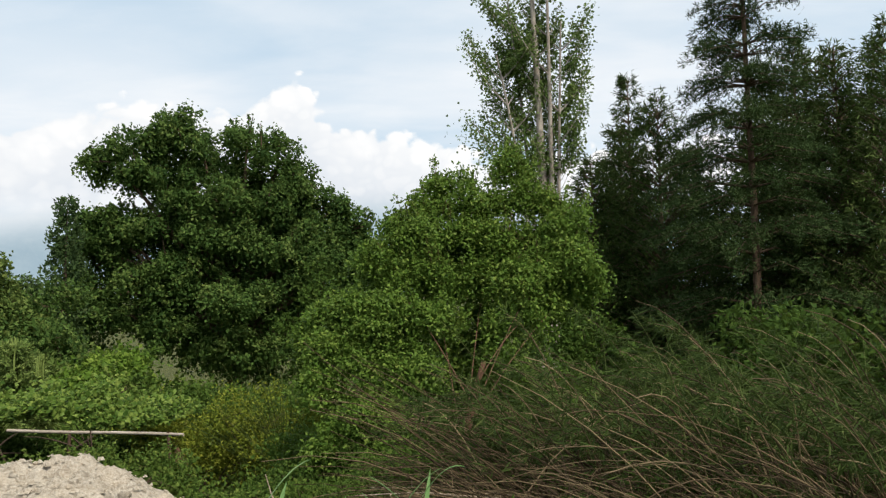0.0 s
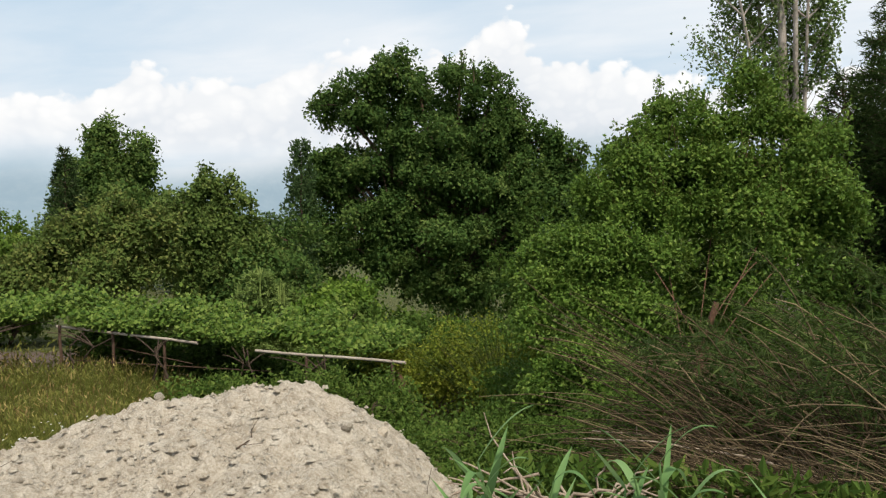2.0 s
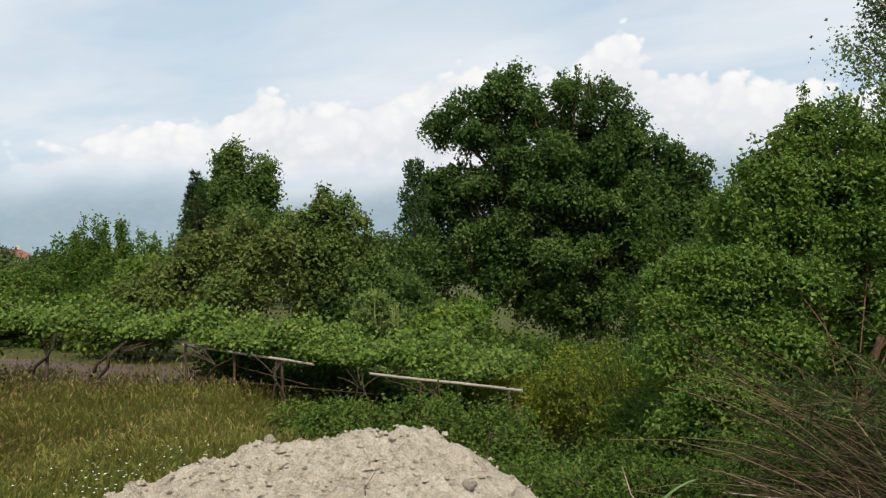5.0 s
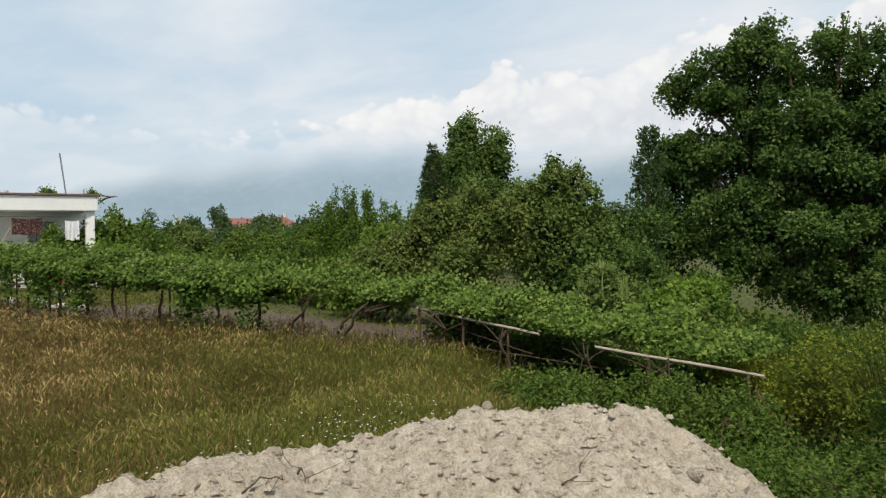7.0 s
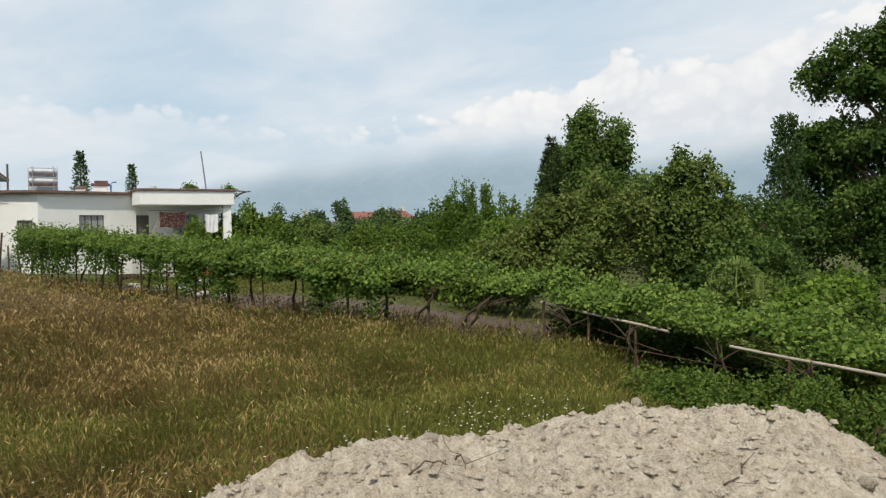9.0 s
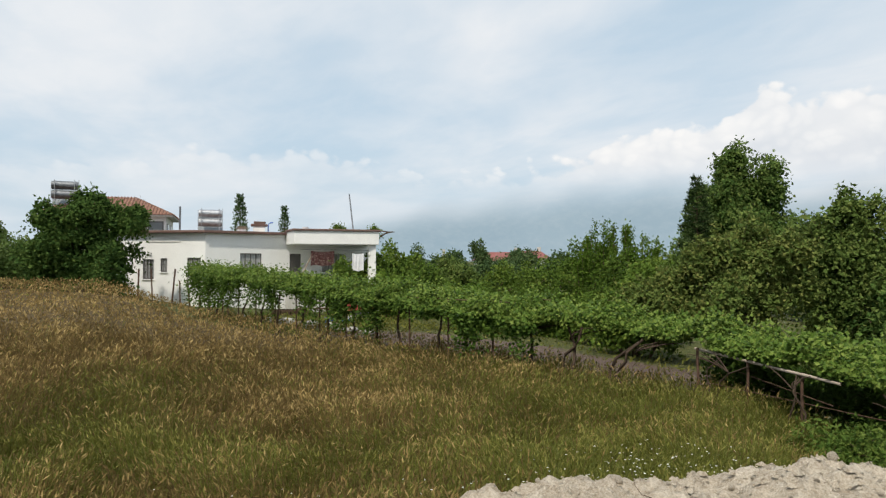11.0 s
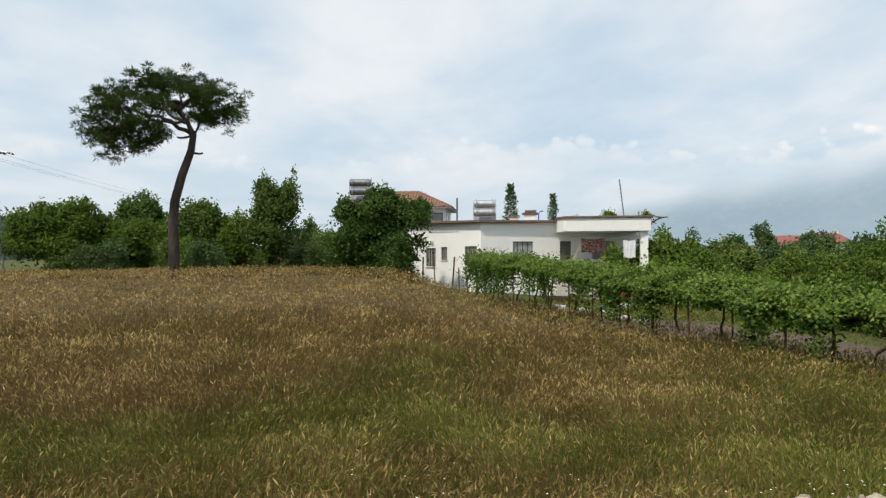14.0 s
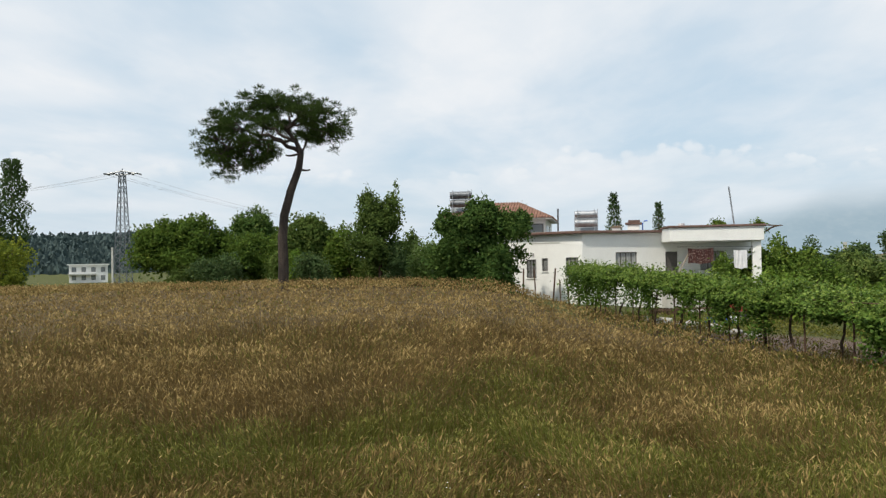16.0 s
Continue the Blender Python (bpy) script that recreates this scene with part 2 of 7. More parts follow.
M["cable"] = surface("dark_cable", (0.03, 0.03, 0.035), (0.06, 0.06, 0.07), 0.6)
M["frame"] = surface("dark_window_frame", (0.07, 0.065, 0.06), (0.14, 0.13, 0.12), 0.6)
M["curtain"] = surface("white_curtain", (0.42, 0.42, 0.42), (0.6, 0.6, 0.6), 0.9)
M["roomdark"] = surface("dim_room", (0.035, 0.035, 0.04), (0.06, 0.06, 0.06), 0.9)
M["blue"] = surface("blue_plastic", (0.02, 0.09, 0.42), (0.03, 0.14, 0.6), 0.4)
M["redpaint"] = surface("faded_red_paint", (0.28, 0.03, 0.03), (0.42, 0.07, 0.06), 0.5)
M["whitecloth"] = surface("white_cloth", (0.6, 0.6, 0.62), (0.82, 0.82, 0.84), 0.95, 3, 60, 0.4)
M["limestone"] = surface("grey_limestone", (0.26, 0.255, 0.23), (0.46, 0.44, 0.40), 0.9, 3, 25, 0.7, 0.03)
M["stone"] = surface("pale_stone", (0.30, 0.245, 0.18), (0.56, 0.485, 0.385), 0.9, 9, 70, 0.6, 0.01)
M["darkstone"] = surface("brown_stone", (0.15, 0.115, 0.085), (0.30, 0.24, 0.18), 0.9, 9, 70, 0.6, 0.01)
M["root"] = surface("dry_root", (0.18, 0.13, 0.09), (0.42, 0.34, 0.26), 0.9, 12, 90, 0.5)

m, nt, b = mat("window_glass", 0.04)
b.inputs["Base Color"].default_value = (0.22, 0.24, 0.25, 1)
b.inputs["Specular IOR Level"].default_value = 0.7
M["glass"] = m
m, nt, b = mat("curtained_glass", 0.08)
nt.links.new(ramp(nt, noise_of(nt, 9, 3, stretch=(6, 6, 0.4)), ((0.35, (0.20, 0.21, 0.22)), (0.65, (0.50, 0.50, 0.49)))), b.inputs["Base Color"])
M["curtained"] = m

# earth: bare clay, weedy green, tilled soil by the sheet's own weights
m, nt, b = mat("earth", 0.95)
n1, n2, n3 = noise_of(nt, 0.5, 6), noise_of(nt, 7, 6), noise_of(nt, 45, 4)
green = ramp(nt, n2, ((0.3, (0.030, 0.042, 0.014)), (0.5, (0.075, 0.085, 0.028)), (0.72, (0.14, 0.125, 0.055))))
straw = ramp(nt, n2, ((0.28, (0.052, 0.037, 0.019)), (0.5, (0.098, 0.071, 0.036)), (0.72, (0.160, 0.118, 0.061))))
soil = ramp(nt, n3, ((0.3, (0.060, 0.043, 0.035)), (0.7, (0.19, 0.142, 0.118))))
for key, c2 in (("straw", straw), ("soil", soil)):
    at = nt.nodes.new("ShaderNodeAttribute")
    at.attribute_name = key
    green = mixc(nt, at.outputs["Fac"], green, c2)
nt.links.new(green, b.inputs["Base Color"])
bump(nt, b, n2, 1.0, 0.15)
M["earth"] = m

# rubble of the heap: cream marl with brown earth
m, nt, b = mat("marl_rubble", 0.95)
n1, n2, n3 = noise_of(nt, 2.2, 6), noise_of(nt, 14, 8, 0.7), noise_of(nt, 75, 5, 0.7)
c = ramp(nt, n2, ((0.36, (0.28, 0.225, 0.165)), (0.50, (0.52, 0.445, 0.35)), (0.64, (0.70, 0.63, 0.53))))
c = mixc(nt, ramp(nt, n1, ((0.42, (0.0, 0.0, 0.0)), (0.72, (0.55, 0.55, 0.55)))), c, (0.42, 0.335, 0.24))
c = mixc(nt, 0.4, c, ramp(nt, n3, ((0.38, (0.30, 0.24, 0.17)), (0.62, (0.76, 0.69, 0.58)))))
nt.links.new(c, b.inputs["Base Color"])
mx = nt.nodes.new("ShaderNodeMath")
mx.operation = "ADD"
nt.links.new(n2, mx.inputs[0])
nt.links.new(n3, mx.inputs[1])
bump(nt, b, mx.outputs[0], 0.8, 0.04)
M["marl"] = m

# hanging rug: red with small pale marks
m, nt, b = mat("patterned_rug", 0.95)
tc = nt.nodes.new("ShaderNodeTexCoord")
vo = nt.nodes.new("ShaderNodeTexVoronoi")
vo.inputs["Scale"].default_value = 12.0
nt.links.new(tc.outputs["Object"], vo.inputs["Vector"])
c = ramp(nt, vo.outputs["Distance"], ((0.26, (0.22, 0.17, 0.15)), (0.40, (0.06, 0.026, 0.024))))
nt.links.new(c, b.inputs["Base Color"])
M["rug"] = m

# hazy mountain flank: haze put in as a pale blue glow that fades into the cloud
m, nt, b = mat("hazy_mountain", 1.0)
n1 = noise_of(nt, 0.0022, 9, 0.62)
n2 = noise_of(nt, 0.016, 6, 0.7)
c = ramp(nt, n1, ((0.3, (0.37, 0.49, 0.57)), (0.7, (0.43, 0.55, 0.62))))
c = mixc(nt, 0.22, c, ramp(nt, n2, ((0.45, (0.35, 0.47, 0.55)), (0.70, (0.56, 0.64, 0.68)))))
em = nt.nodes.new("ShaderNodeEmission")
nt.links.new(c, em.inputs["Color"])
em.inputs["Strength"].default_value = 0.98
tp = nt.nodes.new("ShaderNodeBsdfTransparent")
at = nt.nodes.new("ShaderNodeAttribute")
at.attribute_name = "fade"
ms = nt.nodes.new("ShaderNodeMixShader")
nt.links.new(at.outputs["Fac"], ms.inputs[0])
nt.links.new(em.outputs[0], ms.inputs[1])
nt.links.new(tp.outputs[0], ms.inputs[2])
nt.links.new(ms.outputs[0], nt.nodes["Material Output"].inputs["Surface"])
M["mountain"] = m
# blue haze of distance is mixed into the colour of the hill's wood
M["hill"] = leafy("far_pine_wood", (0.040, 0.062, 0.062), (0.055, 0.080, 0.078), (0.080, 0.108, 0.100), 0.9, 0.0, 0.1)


# ---------- mesh helpers ----------
rng = np.random.default_rng(7)


def sheet(name, V, F, material, smooth=False, **attrs):
    """A mesh from arrays: V (n, 3), F (m, k) with k corners a face, and float weights by vertex."""
    V, F = np.asarray(V, np.float32), np.asarray(F, np.int32)
    me = bpy.data.meshes.new(name)
    me.vertices.add(len(V))
    me.vertices.foreach_set("co", V.ravel())
    k = F.shape[1]
    me.loops.add(F.size)
    me.loops.foreach_set("vertex_index", F.ravel())
    me.polygons.add(len(F))
    me.polygons.foreach_set("loop_start", np.arange(0, F.size, k, dtype=np.int32))
    me.polygons.foreach_set("use_smooth", np.full(len(F), smooth))
    for key, w in attrs.items():
        me.attributes.new(key, "FLOAT", "POINT").data.foreach_set("value", np.asarray(w, np.float32))
    me.materials.append(material)
    me.update(calc_edges=True)
    return me


def thing(name, at, label, category, group="", turn=0.0, kind=""):
    ob = new(name)
    ob.empty_display_size = 0.2
    ob.matrix_world = pose(*at, 0, 0, turn)
    return tagged(ob, label, category, group, kind)


def child(name, me, parent, label="", m=None, kind=""):
    ob = new(name, me)
    ob.parent = parent
    if m is not None:
        ob.matrix_local = m
    return tagged(ob, label, kind=kind)


def part(name, bm, material, parent, label="", m=None):
    me = bpy.data.meshes.new(name)
    bm.to_mesh(me)
    bm.free()
    me.materials.append(material)
    return child(name, me, parent, label, m)


def boxes(items, bevel=0.0):
    """A bmesh of boxes: (x0, x1, y0, y1, z0, z1) each."""
    bm = bmesh.new()
    for x0, x1, y0, y1, z0, z1 in items:
        r = bmesh.ops.create_cube(bm, size=1.0)
        for v in r["verts"]:
            v.co = ((x0 + x1) / 2 + v.co.x * (x1 - x0), (y0 + y1) / 2 + v.co.y * (y1 - y0), (z0 + z1) / 2 + v.co.z * (z1 - z0))
    if bevel:
        bmesh.ops.bevel(bm, geom=bm.edges[:], offset=bevel, segments=2, affect="EDGES")
    return bm


def tubes(lines, sides=6):
    """V, F of tapered tubes: lines of (points (n, 3), radii (n))."""
    VV, FF, at = [], [], 0
    ring = np.arange(sides) * 2 * math.pi / sides
    for pts, rad in lines:
        pts = np.asarray(pts, float)
        n = len(pts)
        d = np.gradient(pts, axis=0)
        d /= np.linalg.norm(d, axis=1, keepdims=True) + 1e-9
        ref = np.where(np.abs(d[:, 2:3]) > 0.9, [[1.0, 0, 0]], [[0, 0, 1.0]])
        u = np.cross(d, ref)
        u /= np.linalg.norm(u, axis=1, keepdims=True) + 1e-9
        w = np.cross(d, u)
        rad = np.broadcast_to(np.asarray(rad, float), (n,))
        V = pts[:, None] + rad[:, None, None] * (np.cos(ring)[None, :, None] * u[:, None] + np.sin(ring)[None, :, None] * w[:, None])
        VV.append(V.reshape(-1, 3))
        i = np.arange(n - 1)[:, None] * sides
        j = np.arange(sides)[None]
        k = (j + 1) % sides
        FF.append(np.stack([i + j, i + k, i + sides + k, i + sides + j], -1).reshape(-1, 4) + at)
        at += n * sides
    return np.concatenate(VV), np.concatenate(FF)


def curve3(a, bnd, c, n=8):
    """Points on a bent line from a past bnd to c."""
    t = np.linspace(0, 1, n)[:, None]
    return (1 - t) ** 2 * np.asarray(a, float) + 2 * t * (1 - t) * np.asarray(bnd, float) + t**2 * np.asarray(c, float)


def unit(v):
    return v / (np.linalg.norm(v, axis=-1, keepdims=True) + 1e-9)


def leaves(C, size, aspect=0.6, up=0.7, droop=0.25, fold=0.18, along=None, spread=1.0, vary=0.35, face=None):
    """Folded leaves at C: (V, F). along: the way each leaf points; else at random."""
    n = len(C)
    d = rng.normal(size=(n, 3)) if along is None else along + spread * rng.normal(size=(n, 3)) * 0.5
    d[:, 2] -= droop
    d = unit(d)
    nr = rng.normal(size=(n, 3)) * (0.6 if face is None else 0.42)
    nr[:, 2] += up
    if face is not None:
        nr += face
    side = unit(np.cross(d, nr))
    nr = np.cross(side, d)
    s = (size * (1 + vary * rng.uniform(-1, 1, n)))[:, None]
    w = s * aspect * 0.5
    V = np.stack([C, C + d * s * 0.45 + side * w - nr * s * fold, C + d * s, C + d * s * 0.45 - side * w - nr * s * fold], 1)
    return V.reshape(-1, 3), np.arange(4 * n).reshape(-1, 4)


def tints(n, base=None, wide=0.22):
    t = (0.5 if base is None else base) + wide * rng.normal(size=n)
    return np.repeat(np.clip(t, 0, 1), 4)


def rand_dirs(n, low=-0.35):
    d = unit(rng.normal(size=(n * 3, 3)))
    return d[d[:, 2] > low][:n]


# ---------- ground ----------
RN = np.log(np.array([2, 4.5, 7, 11, 16, 24, 38, 60, 130.0]))
AN = np.array([-60, -5, 20, 45, 62, 75, 82, 90, 130.0])
GT = np.array([
    -1.65, -2.0, -2.6, -3.3, -4.0, -4.6, -5.0, -5.0, -4.5,
    -1.65, -1.9, -2.6, -3.3, -4.0, -4.8, -5.2, -5.0, -4.5,
    -1.65, -1.9, -2.8, -4.0, -4.4, -5.0, -5.4, -5.0, -4.5,
    -1.65, -1.9, -2.4, -2.72, -2.85, -3.3, -3.9, -4.2, -4.5,
    -1.65, -2.1, -2.6, -2.72, -2.75, -2.95, -3.3, -3.5, -4.0,
    -1.65, -2.2, -2.7, -2.75, -2.75, -2.9, -3.0, -3.2, -4.0,
    -1.65, -2.2, -2.7, -2.7, -2.65, -2.65, -2.7, -2.8, -4.0,
    -1.65, -2.2, -2.7, -2.6, -2.4, -2.0, -1.6, -1.8, -5.0,
    -1.65, -2.2, -2.7, -2.55, -2.3, -1.95, -1.6, -2.0, -6.0]).reshape(9, 9)


def ground_z(x, y):
    """The height of the ground: a field that swells to the west, a gully to the east."""
    x, y = np.asarray(x, float), np.asarray(y, float)
    r = np.log(np.clip(np.hypot(x, y), 2.0, 130.0))
    a = np.degrees(np.arctan2(-x, y))
    a = np.where(a < -115, a + 360, a)
    a = np.clip(np.where(a > 130, 130 + (a - 130) * 0.0, a), -60, 130)
    back = np.clip((np.degrees(np.arctan2(-x, y)) % 360 - 150) / 60, 0, 1) * (np.degrees(np.arctan2(-x, y)) % 360 < 300)
    i = np.clip(np.searchsorted(AN, a, side="right") - 1, 0, 7)
    j = np.clip(np.searchsorted(RN, r, side="right") - 1, 0, 7)
    u = (a - AN[i]) / (AN[i + 1] - AN[i])
    v = (r - RN[j]) / (RN[j + 1] - RN[j])
    u, v = u * u * (3 - 2 * u), v * v * (3 - 2 * v) * 0.6 + v * 0.4
    z = (GT[i, j] * (1 - u) + GT[i + 1, j] * u) * (1 - v) + (GT[i, j + 1] * (1 - u) + GT[i + 1, j + 1] * u) * v
    z = z * (1 - back) + back * np.minimum(-1.65, z * 0.4 - 1.0)
    far = np.clip((np.hypot(x, y) - 130) / 900, 0, 1)
    return z * (1 - far) - 4.0 * far + EYE


def at_az(az, d, dz=0.0):
    """A place d metres off at the bearing az (degrees to the left of +y), on the ground."""
    x, y = -d * math.sin(radians(az)), d * math.cos(radians(az))
    return (x, y, float(ground_z(x, y)) + dz)


def row_y(x):
    """The line of the vine trellis."""
    return 11.95 + 0.2 * (x + 4.3)


def smooth(v, lo, hi):
    t = np.clip((v - lo) / (hi - lo), 0, 1)
    return t * t * (3 - 2 * t)


def in_field(x, y):
    az = np.degrees(np.arctan2(-x, y)) % 360
    r = np.hypot(x, y)
    return (y < row_y(x) + 0.9 - 2.6 * smooth(-x, 26, 36)) & (az > 34) & (az < 150) & (r > 4.8) & (x > -41.5 - smooth(-y, -5.5, -3) * 25 - 60 * smooth(az, 112, 116)) & (r < 58 + 40 * smooth(az, 112, 116))


rr = np.concatenate([[0.0], np.geomspace(0.6, 60, 150), np.geomspace(64, 4800, 60)])
aa = np.radians(np.arange(0, 360, 2.5))
X, Y = -rr[:, None] * np.sin(aa)[None], rr[:, None] * np.cos(aa)[None]
Z = ground_z(X, Y)
Z = Z + (np.sin(X * 2.1 + np.cos(Y * 1.7)) * np.sin(Y * 1.9)) * 0.03 * np.clip(rr / 4, 0, 1)[:, None]
n = len(aa)
i, j = np.arange(len(rr) - 1)[:, None] * n, np.arange(n)[None]
k = (j + 1) % n
F = np.stack([i + j, i + n + j, i + n + k, i + k], -1).reshape(-1, 4)
AZ = np.degrees(np.arctan2(-X, Y)) % 360
RG = np.hypot(X, Y)
straw = np.where(in_field(X, Y), smooth(AZ, 50, 75) * smooth(RG, 7, 14) * 0.9 + 0.1, 0)
soilw = np.where((Y > row_y(X) + 0.2) & (Y < row_y(X) + 7) & (X < -11) & (X > -29), 1.0, 0)
ground = new("ground", sheet("ground", np.stack([X, Y, Z], -1).reshape(-1, 3), F, M["earth"], True, straw=straw.ravel(), soil=soilw.ravel()))
tagged(ground, "weedy brown earth of a sloping field", "ground", kind="structure")

# ---------- distance ----------
az = np.radians(np.linspace(-70, 84, 260))
lev = np.linspace(0, 1, 30)
crest = 590 * (0.62 + 0.38 * smooth(np.degrees(az), 80, 25)) * (1 + 0.10 * np.sin(az * 7 + 1) + 0.06 * np.sin(az * 17))
crest = crest * (1 - 0.75 * smooth(np.degrees(az), 58, 84))
dist = 4300 - 700 * (1 - lev[:, None]) + 60 * np.sin(az * 31)[None] * lev[:, None]
X, Y = -dist * np.sin(az)[None], dist * np.cos(az)[None]
Z = -20 + lev[:, None] * crest[None] + 14 * np.sin(az * 60 + 5 * lev[:, None]) * lev[:, None]
n = len(az)
i, j = np.arange(len(lev) - 1)[:, None] * n, np.arange(n - 1)[None]
F = np.stack([i + j, i + j + 1, i + n + j + 1, i + n + j], -1).reshape(-1, 4)
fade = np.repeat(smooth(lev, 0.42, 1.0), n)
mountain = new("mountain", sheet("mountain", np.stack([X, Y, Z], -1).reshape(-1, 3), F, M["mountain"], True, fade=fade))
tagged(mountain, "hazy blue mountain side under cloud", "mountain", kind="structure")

az = np.radians(np.linspace(96, 150, 300))
lev = np.linspace(0, 1, 12)
hh = 50 * smooth(np.degrees(az), 97, 112) * (1 + 0.12 * np.sin(az * 11)) + 4
dist = 420 + 740 * lev[:, None] + 0 * az[None]
X, Y = -dist * np.sin(az)[None], dist * np.cos(az)[None]
Z = -6 + (lev[:, None] ** 1.6) * hh[None]
n = len(az)
i, j = np.arange(len(lev) - 1)[:, None] * n, np.arange(n - 1)[None]
F = np.stack([i + j, i + j + 1, i + n + j + 1, i + n + j], -1).reshape(-1, 4)
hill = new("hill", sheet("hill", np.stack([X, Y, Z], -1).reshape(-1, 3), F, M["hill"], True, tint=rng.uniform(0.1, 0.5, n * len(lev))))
tagged(hill, "low hill covered with dark pine wood", "hill", kind="structure")
# the wood on it
q = 16000
a, l = rng.uniform(96, 150, q), rng.uniform(0, 1, q)
hq = 50 * smooth(a, 97, 112) * (1 + 0.12 * np.sin(np.radians(a) * 11)) + 4
d = 420 + 740 * l
C = np.stack([-d * np.sin(np.radians(a)), d * np.cos(np.radians(a)), -7 + l**1.6 * hq], -1)
V, F = leaves(C, 5.5, 0.75, 0.0, -3.0, 0.2, vary=0.5)
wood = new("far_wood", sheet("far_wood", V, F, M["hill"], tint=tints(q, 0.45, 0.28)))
tagged(wood, "dark pine wood on a distant hill", "wood", kind="stuff")


# ---------- trees ----------
def crown_points(lobes, clusters, per, spread, shell=(0.55, 1.03), low=-0.45):
    """Leaf places in flat sprays over the outside of lobes (cx, cy, cz, rx, ry, rz), and the way each spray faces."""
    L = np.array(lobes, float)
    area = (L[:, 3] * L[:, 4] * L[:, 5]) ** (2 / 3)
    face, mid = [], []
    for lobe, share in zip(L, area / area.sum()):
        m = max(3, int(clusters * share))
        d = rand_dirs(m, low)
        c = lobe[:3] + d * lobe[3:] * (shell[0] + (shell[1] - shell[0]) * rng.uniform(0, 1, (len(d), 1)) ** 0.6)
        mid.append(c)
        face.append(unit(d / lobe[3:]))
    mid, face = np.concatenate(mid), np.repeat(np.concatenate(face), per, 0)
    off = rng.normal(size=(len(mid) * per, 3)) * spread * np.array([1, 1, 0.8])
    off -= face * (off * face).sum(1, keepdims=True) * 0.55
    off[:, 2] -= 0.35 * (off[:, :2] ** 2).sum(1) / spread
    C = np.repeat(mid, per, 0) + off
    own = np.repeat(rng.normal(size=len(mid)) * 0.16, per)
    return C, mid, own, face


def billows(L, k):
    """Each lobe broken up into k smaller ones on its outside."""
    out = []
    for lobe in L:
        d = rand_dirs(k, -0.6)
        c = lobe[:3] + d * lobe[3:] * rng.uniform(0.45, 0.9, (len(d), 1)) + rng.normal(size=(len(d), 3)) * lobe[3:] * 0.05
        out.append(np.concatenate([c, lobe[3:] * rng.uniform(0.28, 0.52, (len(d), 1))], 1))
    return np.concatenate(out)


def auto_lobes(h0, h1, rx, ry, n, flat=0.55, r=(0.32, 0.5)):
    """Lobes that fill an egg from height h0 to h1."""
    out = []
    for q in range(n):
        d = unit(rng.normal(size=3)) * rng.uniform(0.35, 0.72)
        s = rng.uniform(*r)
        hz = (h1 - h0) / 2
        out.append((d[0] * rx, d[1] * ry, (h0 + h1) / 2 + d[2] * hz, s * rx, s * ry, s * hz * flat * 2))
    return out


def tree(name, at, label, lobes, leaf, material, size, clusters=400, per=40, spread=0.28, trunk=0.14, bark="bark", category="tree", aspect=0.6,
         fork=0.35, lean=(0, 0), low=-0.45, tone=0.5, up=0.5, group="", droop=0.25, stems=1, twigs=120, shell=(0.45, 1.03), puffs=7, limb=0.5, sprigs=0, sprig=0.5, wide=0.16, limbs=99):
    ob = thing(name, at, label, category, group)
    L = np.array(lobes, float)
    C, mid, own, face = crown_points(billows(L, puffs), clusters, per, spread, shell, low)
    cz = (L[:, 2] * L[:, 3]).sum() / L[:, 3].sum()
    lines = []
    for s in range(stems):
        off = np.array([rng.normal() * 0.25, rng.normal() * 0.25, 0]) * (stems > 1)
        topp = np.array([lean[0], lean[1], cz * fork * 2]) + off * 3
        lines.append((curve3((off[0], off[1], -0.25), off * 1.5 + (lean[0] * 0.2, lean[1] * 0.2, cz * fork), topp, 8), np.linspace(trunk * 1.15, trunk * 0.6, 8)))
    for q, lobe in enumerate(L[-limbs:]):
        src = lines[q % stems][0][rng.integers(3, 7)]
        lines.append((curve3(src, (src + lobe[:3]) / 2 + (0, 0, 0.12 * cz), lobe[:3], 7), np.linspace(trunk * limb, trunk * 0.14, 7)))
    V, F = tubes(lines, 7)
    child("trunk", sheet("trunk", V, F, M[bark], True), ob)
    tl = []
    for q in rng.choice(len(mid), min(twigs, len(mid)), replace=False):
        lobe = L[np.argmin(((L[:, :3] - mid[q]) ** 2).sum(1)), :3]
        tl.append((curve3(lobe, (lobe + mid[q]) / 2 + (0, 0, 0.1), mid[q], 4), np.linspace(trunk * 0.14, trunk * 0.04, 4)))
    # young shoots that break the outline
    tops = mid[mid[:, 2] > np.quantile(mid[:, 2], 0.35)]
    for q in range(sprigs):
        c = tops[rng.integers(0, len(tops))]
        ln = sprig * rng.uniform(0.4, 1.2)
        out = unit(c - L[:, :3].mean(0)) * 0.45 + rng.normal(size=3) * 0.2 + (0, 0, 0.8)
        pts = curve3(c, c + out * ln * 0.5, c + out * ln + (rng.normal() * 0.1 * ln, 0, -0.1 * ln), 5)
        tl.append((pts, np.linspace(trunk * 0.12, trunk * 0.04, 5)))
        m = max(6, int(per * 0.6))
        k = rng.uniform(0.6, 3.99, m)
        C = np.concatenate([C, pts[k.astype(int)] + (pts[k.astype(int) + 1] - pts[k.astype(int)]) * (k % 1)[:, None] + rng.normal(size=(m, 3)) * size * 0.5])
        face = np.concatenate([face, np.tile(unit(out), (m, 1)) * 0.3])
        own = np.concatenate([own, np.full(m, 0.12)])
    V, F = tubes(tl, 3)
    child("branchwork", sheet("branchwork", V, F, M[bark], True), ob, kind="stuff")
    V, F = leaves(C, size, aspect, up, droop, face=face * 0.9)
    child("crown", sheet("crown", V, F, M[material], tint=tints(len(C), tone + own, wide)), ob)
    return ob


